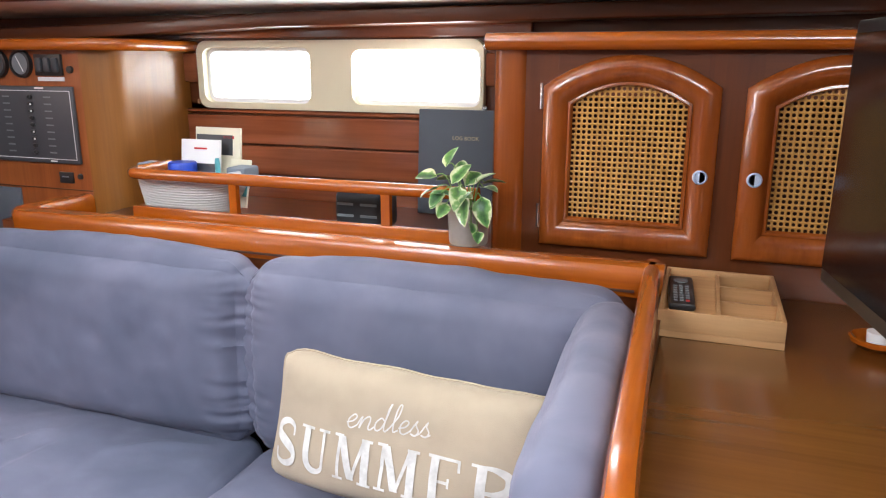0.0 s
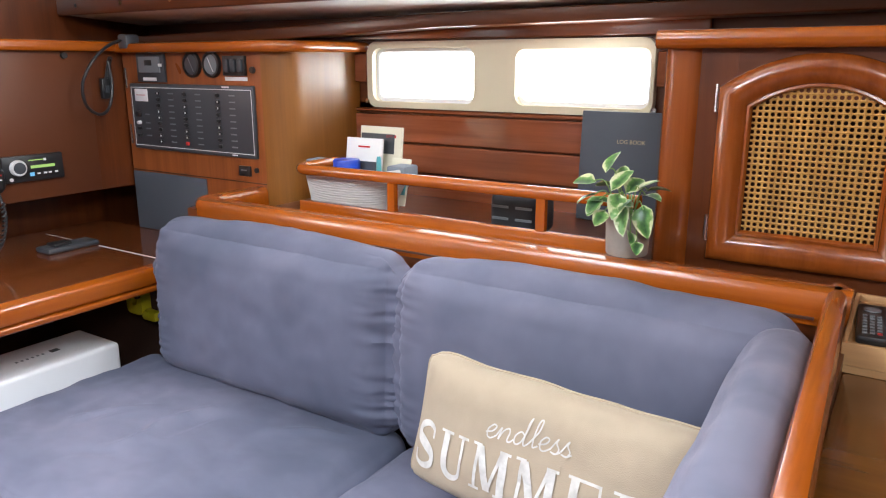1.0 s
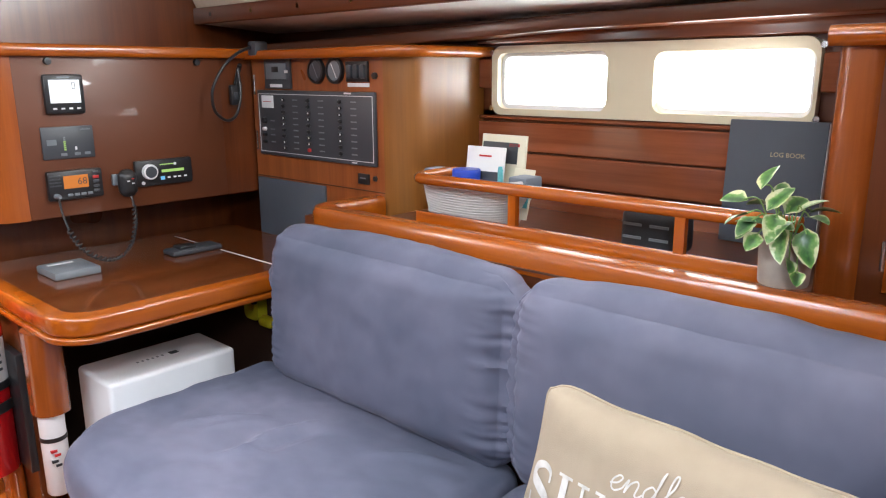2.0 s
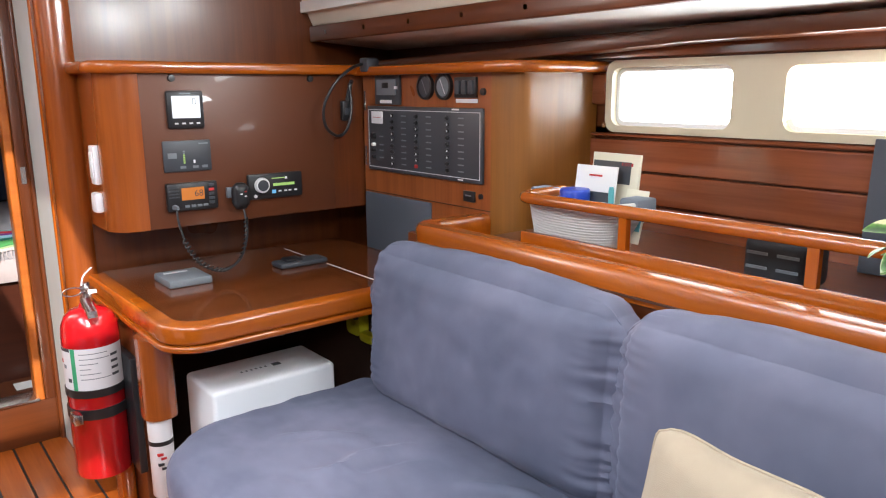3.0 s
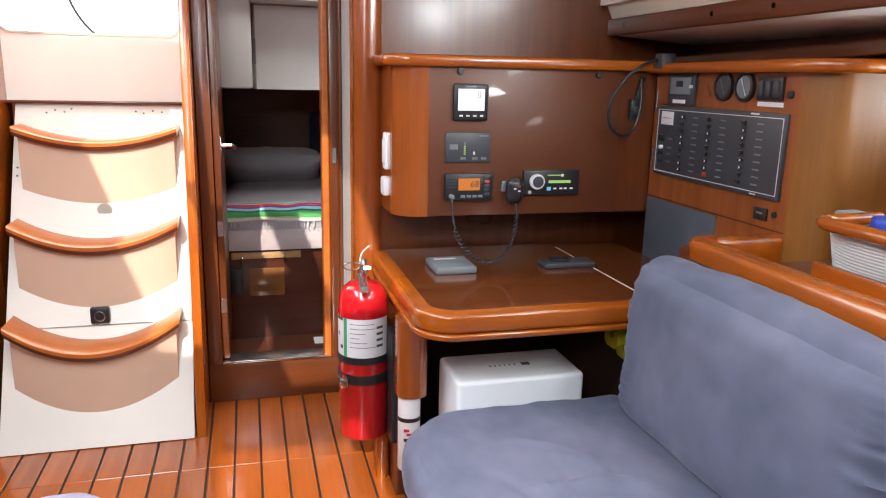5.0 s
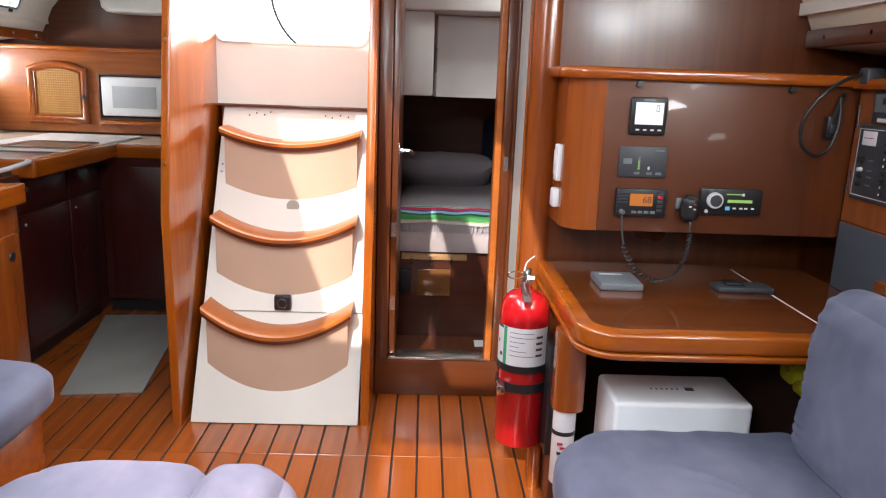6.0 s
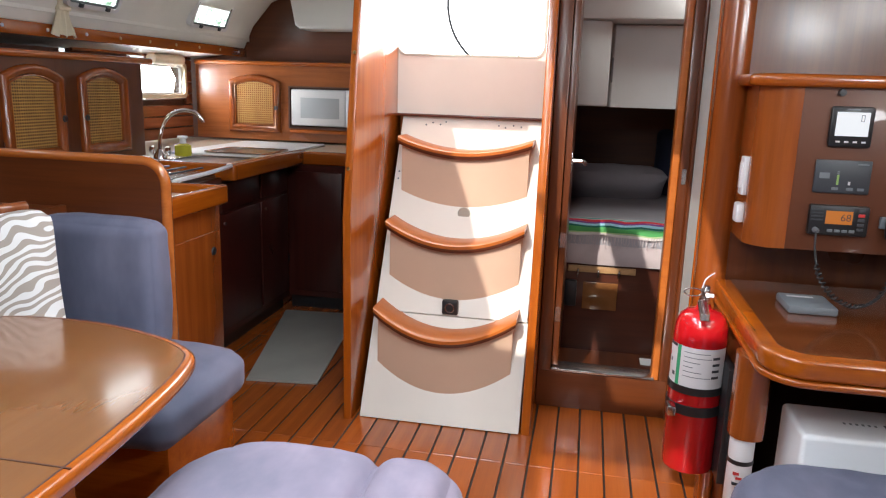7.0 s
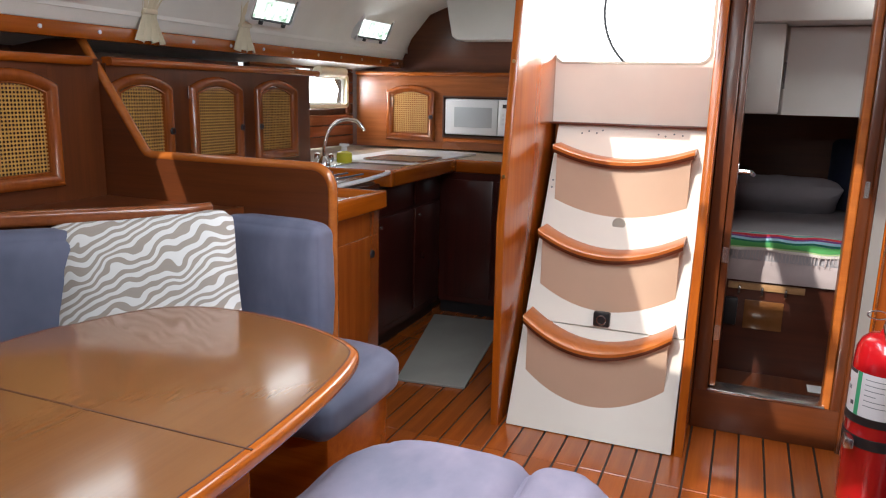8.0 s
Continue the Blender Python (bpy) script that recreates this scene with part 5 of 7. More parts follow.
s = thing("battery_charger_display", "grey meter with a small dark display", "instrument", (-1.95, PY, 1.265))
pbox(-2.035, -1.885, 1.262, 1.362, 0.010, SLATE, s, "plate")
pbox(-2.02, -1.905, 1.295, 1.348, 0.014, GREY, s, "face")
pbox(-1.985, -1.945, 1.318, 1.338, 0.015, BLACK, s, "display")
pbox(-2.0, -1.93, 1.267, 1.278, 0.0125, LABEL, s, "label_strip", r=0)
pbox(-1.91, -1.895, 1.315, 1.325, 0.0145, LABEL, s, "label_strip", r=0)
for x, mm in ((-1.744, BLACK), (-1.648, GREY)):
    s = thing("round_gauge", "round black gauge in the switchboard cabinet" if mm is BLACK else "round gauge with a pale dial and needle", "gauge", (x, PY, 1.322), group="round gauges")
    part("bezel", lathe([(0, 0), (0.042, 0), (0.041, -0.012), (0.034, -0.014), (0.032, -0.009), (0, -0.009)], (x, PY, 1.322), 28, "y"), BLACK, s)
    part("dial", lathe([(0, 0), (0.031, 0), (0.031, -0.0012), (0, -0.0012)], (x, PY - 0.0092, 1.322), 24, "y"), mm if mm is GREY else SLATE, s)
    b = box(-0.0015, 0.0015, 0, 0.001, -0.026, 0.026)
    bmesh.ops.rotate(b, verts=b.verts, cent=(0, 0, 0), matrix=Matrix.Rotation(radians(-28), 3, "Y"))
    bmesh.ops.translate(b, verts=b.verts, vec=(x, PY - 0.0118, 1.322))
    part("needle", b, LABEL if mm is GREY else GREY, s)
s = thing("switch_block", "black block of three rocker switches over a white label", "switch", (-1.54, PY, 1.28))
pbox(-1.592, -1.490, 1.288, 1.350, 0.010, BLACK, s, "plate")
for k in range(3):
    pbox(-1.582 + 0.031 * k, -1.560 + 0.031 * k, 1.298, 1.340, 0.018, SLATE, s, "rocker", r=0.005)
pbox(-1.592, -1.490, 1.272, 1.284, 0.002, LABEL, s, "label_strip", r=0)
solo("panel_knob", lathe([(0, 0), (0.011, 0), (0.010, -0.008), (0, -0.009)], (-1.463, PY, 1.306), 14, "y"), BLACK, "small black round catch of the switchboard", "catch", "panel catches")
s = thing("power_outlet", "small black charging outlet under the switchboard", "socket", (-1.525, PY, 0.98))
pbox(-1.550, -1.498, 0.966, 1.000, 0.008, BLACK, s, "plate")
pbox(-1.538, -1.512, 0.984, 0.988, 0.009, GREY, s, "caption_bar", r=0)
solo("panel_knob", lathe([(0, 0), (0.009, 0), (0.008, -0.006), (0, -0.007)], (-1.472, PY, 0.988), 14, "y"), BLACK, "small black round catch beside the outlet", "catch", "panel catches")
solo("grey_cover", box(-2.118, -1.72, 3.394, 3.402, 0.725, 0.94, 0.003), SLATE_BLUE, "dark grey cover panel above the chart table", "panel")
solo("panel_seam", box(-2.12, -1.43, 3.3995, 3.4025, 0.944, 0.947), D_LINE, "dark seam across the switchboard cabinet", "trim", kind="structure")
for z in (1.24, 1.04):
    solo("hinge", lathe([(0, 0), (0.004, 0), (0.004, 0.07), (0, 0.07)], (-2.112, 3.399, z), 8), STEEL, "slim steel hinge of the switchboard door", "hinge", "switchboard hinges")

# ---- on and under the chart table ----
s = thing("card_reader", "flat grey plastic box on the chart table", "box", (-2.06, 2.66, 0.7237))
part("case", box(-2.13, -1.98, 2.595, 2.73, 0.7237, 0.748, 0.006), GREY, s)
part("label_strip", box(-2.10, -2.085, 2.615, 2.69, 0.748, 0.7486), LABEL, s)
s = thing("hand_tool", "dark plastic tool lying on the chart table", "tool", (-2.0, 3.06, 0.7237))
part("case", box(-2.07, -1.99, 2.97, 3.15, 0.7237, 0.742, 0.007), SLATE, s)
part("grip", box(-2.055, -2.005, 3.0, 3.06, 0.742, 0.752, 0.004), BLACK, s)


def extinguisher():
    at = (-2.03, 2.372, 0.19)
    s = thing("fire_extinguisher", "red fire extinguisher strapped beside the chart table", "extinguisher", at)
    part("cylinder", lathe([(0.0, 0), (0.066, 0), (0.076, 0.006), (0.079, 0.018), (0.079, 0.43), (0.076, 0.465), (0.066, 0.492), (0.048, 0.508), (0.025, 0.514), (0.018, 0.53), (0, 0.53)], at, 40), RED, s, "glossy red steel cylinder")
    part("valve", lathe([(0.0, 0.515), (0.016, 0.515), (0.017, 0.545), (0.013, 0.56), (0.012, 0.585), (0, 0.587)], at, 16), STEEL, s)
    part("lever", prism([(-1.985, 0.742), (-1.915, 0.718), (-1.912, 0.70), (-1.99, 0.73)], "y", 2.345, 2.372, 0.003), STEEL, s)
    part("carry_handle", prism([(-2.05, 0.762), (-1.95, 0.772), (-1.945, 0.762), (-2.05, 0.752)], "y", 2.36, 2.384, 0.002), STEEL, s)
    part("safety_ring", tube([(-2.02 + 0.0, 2.335 + 0.026 * math.cos(a), 0.755 + 0.012 * math.sin(a)) for a in [2 * math.pi * k / 20 for k in range(20)]], 0.0022, 6, closed=True), STEEL, s)
    part("tie", tube(smooth_path([(-2.02, 2.36, 0.77), (-2.01, 2.366, 0.80), (-1.99, 2.385, 0.825)], 5), 0.002, 5), LABEL, s)

    def wrap(z0, z1, a0, a1, r, mat, name, label=""):
        b = bmesh.new()
        n = max(4, int(abs(a1 - a0) / 8))
        v = [[b.verts.new((at[0] + rr * math.cos(radians(a0 + (a1 - a0) * k / n)), at[1] + rr * math.sin(radians(a0 + (a1 - a0) * k / n)), z)) for k in range(n + 1)] for rr, z in ((r, z0), (r, z1))]
        for k in range(n):
            b.faces.new((v[0][k], v[0][k + 1], v[1][k + 1], v[1][k]))
        return part(name, b, mat, s, label)

    wrap(0.475, 0.600, -150, 60, 0.0798, LABEL, "paper_label", "white printed label")
    wrap(0.475, 0.600, -58, -48, 0.0802, GREEN_INK, "green_band")
    wrap(0.59, 0.60, -100, -60, 0.0802, INK, "print_bar")
    for z in (0.585, 0.57, 0.555, 0.54, 0.525, 0.51):
        wrap(z - 0.0022, z, -40, 2 + 20 * math.sin(z * 90), 0.0802, GREY, "print_bar")
    for z in (0.575, 0.555, 0.535, 0.515):
        wrap(z - 0.008, z, 22, 40, 0.0802, SLATE, "print_bar")
    for k, z in enumerate((0.565, 0.55, 0.51)):
        wrap(z - 0.012, z, -95 + 12 * k, -85 + 12 * k, 0.0802, (RED_INK, GREY, SLATE)[k], "print_mark")
    part("strap", lathe([(0.0795, 0.262), (0.0825, 0.262), (0.0825, 0.285), (0.0795, 0.285)], at, 36), BLACK, s, "black bracket strap")
    part("strap", lathe([(0.0795, 0.195), (0.083, 0.195), (0.083, 0.225), (0.0795, 0.225)], at, 36), BLACK, s)
    part("clasp", box(-1.99, -1.94, 2.285, 2.31, 0.385, 0.415, 0.004), STEEL, s)
    part("bracket", box(-2.10, -1.905, 2.440, 2.462, 0.20, 0.56, 0.003), BLACK, s)
    return s


extinguisher()
solo("nav_side_panel", box(-2.40, -1.93, 2.463, 2.50, 0.0, 0.655, 0.004), PANEL_Z, "dark mahogany side of the chart table", "wall", kind="structure")
solo("nav_post", prism(rounded(-2.14, -2.04, 2.42, 2.462, 0.018), "z", 0.0, 0.185), TRIM_Z, "short orange post under the extinguisher", "trim", kind="structure")
# Sheets in the shade colour darken the space under the chart table.
solo("nav_recess_back", box(-2.36, -2.34, 2.50, 3.70, 0.0, 0.655), SHADOW, "recess back under the chart table, coloured dark as shade", "wall", kind="structure")
solo("nav_recess_side", box(-2.36, -1.50, 3.14, 3.18, 0.0, 0.655), SHADOW, "recess side under the chart table, coloured dark as shade", "wall", kind="structure")
s = thing("flare_tube", "white capped tube with printed label under the chart table", "tube", (-1.775, 2.468, 0.185))
part("tube", lathe([(0, 0), (0.030, 0), (0.033, 0.004), (0.033, 0.24), (0, 0.24)], (-1.775, 2.468, 0.188), 24), WHITE, s)
part("strap", lathe([(0.0332, 0.16), (0.0345, 0.16), (0.0345, 0.172), (0.0332, 0.172)], (-1.775, 2.468, 0.188), 24), BLACK, s)
for k, (z, mm) in enumerate(((0.32, RED_INK), (0.307, RED_INK), (0.29, INK), (0.277, INK))):
    part("print_mark", box(-1.752, -1.7415, 2.447 + 0.008 * (k % 2), 2.462 + 0.008 * (k % 2), z, z + 0.007), mm, s)
s = thing("dehumidifier", "white appliance with small controls under the chart table", "appliance", (-1.65, 2.75, 0))
part("body", box(-1.85, -1.64, 2.575, 2.96, 0.01, 0.505, 0.014, 4), WHITE, s)
part("foot", box(-1.83, -1.66, 2.60, 2.92, 0.0, 0.012), SLATE, s)
part("display", box(-1.75, -1.73, 2.80, 2.825, 0.505, 0.5062), BLACK, s)
for k in range(6):
    part("touch_key", box(-1.745, -1.735, 2.70 + 0.015 * k, 2.706 + 0.015 * k, 0.505, 0.5058), GREY, s)
s = thing("yellow_clamp", "yellow plastic clamp hanging in the dark recess", "tool", (-1.74, 3.12, 0.56))
part("jaw", ring(rounded(-1.80, -1.72, 0.53, 0.62, 0.02), rounded(-1.775, -1.745, 0.56, 0.60, 0.012), "y", 3.10, 3.135), YELLOW, s)
part("hook", box(-1.73, -1.66, 3.10, 3.135, 0.515, 0.55, 0.012), YELLOW, s)
part("bolt", lathe([(0, 0), (0.014, 0), (0.012, -0.01), (0, -0.01)], (-1.735, 3.10, 0.60), 12, "y"), BLACK, s)

# ---- companionway ----
SLOPE = 0.63 / 1.21


def px(z):
    return -2.47 - SLOPE * z


def loft(section, w, c, lift, n=18):
    """A section of (x, z offsets) along y, that climbs at both ends as the treads do."""
    b = bmesh.new()
    rows = []
    for k in range(n + 1):
        u = 2 * k / n - 1
        rows.append([b.verts.new((x - SLOPE * lift * u * u, c + w * u, z + lift * u * u)) for x, z in section])
    m = len(section)
    for p, q in zip(rows, rows[1:]):
        for k in range(m):
            b.faces.new((p[k], p[(k + 1) % m], q[(k + 1) % m], q[k]))
    b.faces.new(rows[0])
    b.faces.new(rows[-1][::-1])
    return b


def curved_step(s, z, c, w, lift):
    """A tread that rises at both ends, over an upright riser that runs out into the sloping panel."""
    f = px(z)
    part("riser", loft([(f + 0.125, z - 0.02), (f + 0.125, z - 0.252), (f - 0.01, z - 0.02)], w * 0.95, c, lift), SHADED_GELCOAT, s, "white moulded riser, tinted tan for shade and warm bounce")
    t = part("tread", loft([(f - 0.01, z), (f + 0.142, z), (f + 0.150, z - 0.006), (f + 0.150, z - 0.020), (f - 0.01, z - 0.020)], w, c, lift), TREAD, s, "curved orange wooden tread")
    part("nosing", loft([(f + 0.02, z - 0.019), (f + 0.151, z - 0.019), (f + 0.147, z - 0.034), (f + 0.02, z - 0.034)], w * 0.995, c, lift), D_WOOD, t, "dark moulded tread edge")


def companionway():
    s = thing("companionway_steps", "white moulded companionway steps with curved wooden treads", "stairs", (-2.7, 1.48, 0))
    part("lower_panel", prism([(px(0), 0.004), (px(0.395), 0.395), (px(0.395) - 0.04, 0.395), (px(0) - 0.04, 0.004)], "y", 1.152, 1.806, 0.004), GELCOAT, s)
    part("upper_panel", prism([(px(0.40), 0.40), (px(1.20), 1.20), (px(1.20) - 0.04, 1.20), (px(0.40) - 0.04, 0.40)], "y", 1.156, 1.802, 0.004), GELCOAT, s)
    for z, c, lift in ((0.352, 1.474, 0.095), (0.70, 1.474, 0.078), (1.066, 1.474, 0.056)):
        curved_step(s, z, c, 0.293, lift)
    y0 = 1.478
    part("drain_disc", lathe([(0, 0), (0.028, 0), (0.026, 0.006), (0, 0.007)], (px(0.80) + 0.0, y0 + 0.01, 0.80), 20, "x"), GREY_DISC, s)
    lt = part("latch_plate", box(px(0.43) - 0.004, px(0.43) + 0.026, y0 - 0.034, y0 + 0.034, 0.405, 0.468, 0.008), BLACK, s, "black flush latch")
    part("latch_ring", tube([(px(0.43) + 0.028, y0 + 0.018 * math.cos(a), 0.436 + 0.018 * math.sin(a)) for a in [2 * math.pi * k / 18 for k in range(18)]], 0.003, 6, closed=True), STEEL, lt)
    for y, z in ((1.27, 1.165), (1.30, 1.175), (1.335, 1.168), (1.36, 1.18), (1.60, 1.172), (1.63, 1.165), (1.665, 1.175), (1.70, 1.17), (1.175, 0.93), (1.175, 0.96)):
        part("screw_hole", lathe([(0, 0), (0.004, 0), (0.004, 0.003), (0, 0.003)], (px(z) + 0.001, y, z), 8, "x"), GREY, s)
    return s


# White gelcoat tinted tan: the risers' shade and wood bounce put into colour.
SHADED_GELCOAT = plain("shaded_gelcoat", (0.58, 0.40, 0.29), 0.45, 0, 0.05, 90, 0.03)
TREAD = wood("tread_wood", (0.40, 0.10, 0.016), (0.54, 0.16, 0.028), "y", 0.3, 0.4)
D_WOOD = plain("dark_edge", (0.09, 0.022, 0.01), 0.35, 0, 0.1, 60, 0.02, 0.4)
GREY_DISC = plain("grey_disc", (0.42, 0.39, 0.33), 0.5, 0, 0.08)
companionway()
solo("companionway_front", ring(rounded(1.09, 1.82, 1.208, 2.2, 0.002), rounded(1.122, 1.782, 1.472, 1.96, 0.045), "x", -3.16, -3.098), GELCOAT, "white moulded surround of the companionway opening", "wall", kind="structure")
solo("companionway_trim", ring(rounded(1.116, 1.788, 1.466, 1.966, 0.05), rounded(1.126, 1.778, 1.476, 1.956, 0.042), "x", -3.10, -3.092), GREY_DISC, "thin grey gasket round the companionway opening", "trim", kind="structure")
# Thin dark strip draws the shadow line of the overhang above the steps.
solo("companionway_shadow_strip", box(-3.10, -3.07, 1.10, 1.815, 1.20, 1.212, 0.003), D_WOOD, "dark strip above the steps, the overhang's shadow as colour", "trim", kind="structure")


def sideboard(name, y0, y1, pts, screws, f):
    s = thing(name, "orange varnished side board of the companionway", "panel", (-2.8, y0, 0), kind="structure")
    part("board", prism(pts, "y", y0, y1, 0.004), TRIM_Z, s)
    for x, z in screws:
        part("screw", lathe([(0, 0), (0.007, 0), (0.006, 0.003), (0, 0.003)], (x, (y0 + y1) / 2, z), 10, "x"), BRASS, s)
    return s


sideboard("side_board_starboard", 1.095, 1.128, [(-3.16, 0), (-2.44, 0), (-2.42, 0.84), (-2.54, 1.60), (-2.60, 1.95), (-3.16, 1.95)], [(-2.44, 1.02), (-2.51, 1.45)], 1)
sideboard("side_board_port", 1.814, 1.848, [(-3.16, 0), (-2.475, 0), (-2.60, 0.84), (-2.70, 1.60), (-2.75, 1.95), (-3.16, 1.95)], [(-2.635, 1.02), (-2.70, 1.45)], 1)

# cockpit seen through the opening
solo("cockpit_floor", prism([(-3.165, 1.07), (-3.165, 1.86), (-5.2, 1.86), (-5.2, 0.55)], "z", 1.38, 1.42), GELCOAT, "white cockpit sole beyond the companionway", "floor", kind="structure")
solo("stern_deck", box(-6.4, -5.26, 0.4, 2.6, 1.28, 1.322), GELCOAT, "white after deck of the cockpit", "floor", kind="structure")
solo("backdrop_aft", box(-6.6, -6.58, -1.5, 4.5, 1.3, 3.6), DAY, "glaring hazy daylight beyond the cockpit", "backdrop", kind="structure", smooth=0)
s = thing("steering_wheel", "dark steering wheel in the cockpit against the glare", "wheel", (-5.4, 1.40, 1.322))
part("rim", tube([(-5.4, 1.40 + 0.5 * math.cos(a), 1.95 + 0.5 * math.sin(a)) for a in [2 * math.pi * k / 64 for k in range(64)]], 0.0095, 8, closed=True), SLATE, s)
part("pedestal", lathe([(0.0, 0), (0.05, 0), (0.045, 0.02), (0.02, 0.13), (0, 0.13)], (-5.4, 1.40, 1.322), 16), GELCOAT, s)
solo("backstay", tube([(-5.9, 1.40, 1.322), (-5.9, 1.37, 3.2)], 0.0035, 6), STEEL, "thin steel backstay wire at the stern", "wire")

# ---- doorway to the aft cabin ----
solo("threshold", box(-2.86, -2.78, 1.85, 2.42, 0.0, 0.165, 0.003), PANEL_Y, "mahogany threshold board of the cabin doorway", "wall", kind="structure")
solo("door_post", box(-2.86, -2.775, 1.852, 1.905, 0.165, 2.0, 0.004), PANEL_Z, "dark mahogany door post", "trim", kind="structure")


def jamb():
    s = thing("door_jamb", "moulded mahogany door jamb, inner bead coloured bright as sunlit", "trim", (-2.8, 2.36, 0.165), kind="structure")
    # Brighter tread wood on the bead stands in for its sunlit stripe.
    part("inner_bead", prism(rounded(-2.86, -2.788, 2.322, 2.352, 0.008), "z", 0.165, 2.0), TREAD, s)
    part("board", box(-2.86, -2.775, 2.352, 2.388, 0.165, 2.0, 0.004), PANEL_Z, s)
    part("outer_bead", prism(rounded(-2.80, -2.762, 2.386, 2.402, 0.007), "z", 0.0, 2.0), PANEL_Z, s)
    part("strike_plate", box(-2.776, -2.772, 2.362, 2.378, 0.99, 1.05), STEEL, s)


jamb()
solo("door_sill", box(-2.87, -2.772, 1.905, 2.332, 0.166, 0.178, 0.003), STEEL, "bright metal door sill", "trim", kind="structure")
solo("pale_wall", box(-2.765, -2.50, 2.402, 2.422, 0.0, 2.0), PALE, "pale painted wall beside the doorway", "wall", kind="structure")


def round_post():
    s = thing("round_post", "rounded orange mahogany post", "trim", (-2.43, 2.45, 0), kind="structure")
    part("thin_edge", prism(rounded(-2.515, -2.495, 2.398, 2.45, 0.008), "z", 0.0, 2.0), TRIM_Z, s)
    part("post", prism(rounded(-2.49, -2.37, 2.395, 2.50, 0.045), "z", 0.0, 2.0), DOOR_WOOD, s)


round_post()
s = thing("cabin_door", "mahogany cabin door folded open, chrome lever handle", "door", (-3.0, 1.92, 0.18), kind="structure")
part("leaf", box(-3.30, -2.795, 1.907, 1.933, 0.185, 1.93, 0.003), PANEL_Z, s)
lk = part("lock_plate", box(-2.83, -2.793, 1.933, 1.937, 1.0, 1.09, 0.002), STEEL, s)
part("lever_handle", tube(smooth_path([(-2.812, 1.936, 1.058), (-2.808, 1.965, 1.058), (-2.80, 1.985, 1.056), (-2.76, 1.99, 1.052)], 5), 0.008, 8), CHROME, lk, "chrome lever handle")
for z in (0.38, 0.70, 1.75):
    part("hinge_plate", box(-2.797, -2.792, 1.909, 1.931, z, z + 0.06), STEEL, s)

# ---- aft cabin ----
solo("cabin_wall_inner", box(-5.2, -2.86, 1.861, 1.90, 0.0, 2.0), PANEL_X, "mahogany wall of the aft cabin", "wall", kind="structure")
solo("cabin_wall_outer", box(-5.2, -2.42, 3.40, 3.44, 0.0, 2.0), PANEL_X, "mahogany hull side of the aft cabin", "wall", kind="structure")
solo("cabin_wall_fore", box(-2.86, -2.80, 2.422, 3.44, 0.0, 2.0), PANEL_Y, "mahogany bulkhead of the aft cabin", "wall", kind="structure")
solo("cabin_bulkhead", box(-4.75, -4.70, 1.9, 3.4, 0.0, 1.5), PANEL_Y, "dark mahogany bulkhead behind the berth", "wall", kind="structure")
solo("cabin_floor", box(-3.42, -2.86, 1.9, 3.4, 0.0, 0.045), PANEL_X, "mahogany sole of the aft cabin", "floor", kind="structure")
CABIN_WHITE = plain("cabin_white", (0.72, 0.72, 0.70), 0.45, 0, 0.05, 90, 0.05)


def cabin_locker():
    s = thing("overhead_locker", "white overhead locker with rounded corner above the berth", "cabinet", (-3.9, 2.3, 1.26))
    part("face", prism([(-4.70, 2.075), (-3.60, 2.075), (-3.58, 2.09), (-3.58, 3.40), (-4.70, 3.40)], "z", 1.262, 1.655), CABIN_WHITE, s)
    part("side_box", box(-4.70, -3.42, 1.90, 2.07, 1.266, 1.66, 0.012), CABIN_WHITE, s)
    part("top_box", box(-4.70, -3.36, 1.90, 3.40, 1.66, 1.95, 0.01), CABIN_WHITE, s)
    part("handle_slot", box(-3.579, -3.574, 2.082, 2.09, 1.38, 1.50, 0.001), GREY, s)


cabin_locker()


# Cabin mahogany in a darker copy, for the shade on the berth's front.
SHADED_BERTH_WOOD = wood("shaded_berth_wood", (0.050, 0.012, 0.006), (0.095, 0.023, 0.010), "y", 0.35, 0.2)


def berth():
    s = thing("berth", "aft cabin berth with mahogany front, darkened for shade", "bed", (-4.0, 2.5, 0))
    part("base", box(-4.70, -3.42, 1.90, 3.40, 0.0, 0.50), SHADED_BERTH_WOOD, s)
    part("mattress", cushion(-4.68, -3.41, 1.91, 3.38, 0.50, 0.70, 0.05, 0.01, 8, 0.006, 12), SHEET, s, "mattress in grey sheets")
    rail = part("hook_rail", box(-3.418, -3.405, 1.94, 2.27, 0.455, 0.487, 0.002), BAMBOO, s, "pale hook rail")
    for y in (1.99, 2.09, 2.19):
        part("hook", tube(smooth_path([(-3.405, y, 0.47), (-3.385, y, 0.465), (-3.38, y, 0.445), (-3.39, y, 0.435)], 4), 0.006, 6), STEEL, rail)
    # Beige panel drawn in brown table wood, its dimness put into colour.
    part("beige_panel", box(-3.418, -3.408, 2.02, 2.19, 0.265, 0.405, 0.003), TABLE_X, s)
    part("access_box", box(-3.42, -3.385, 1.925, 1.99, 0.28, 0.41, 0.006), BLACK, s)
    return s


berth()
STRIPES = [((0.62, 0.60, 0.58), 0.012), ((0.05, 0.36, 0.32), 0.012), ((0.58, 0.55, 0.5), 0.004), ((0.50, 0.03, 0.05), 0.016), ((0.16, 0.05, 0.22), 0.010), ((0.30, 0.55, 0.65), 0.012), ((0.02, 0.16, 0.12), 0.010), ((0.10, 0.40, 0.12), 0.016), ((0.45, 0.62, 0.30), 0.006), ((0.68, 0.64, 0.60), 0.012)]


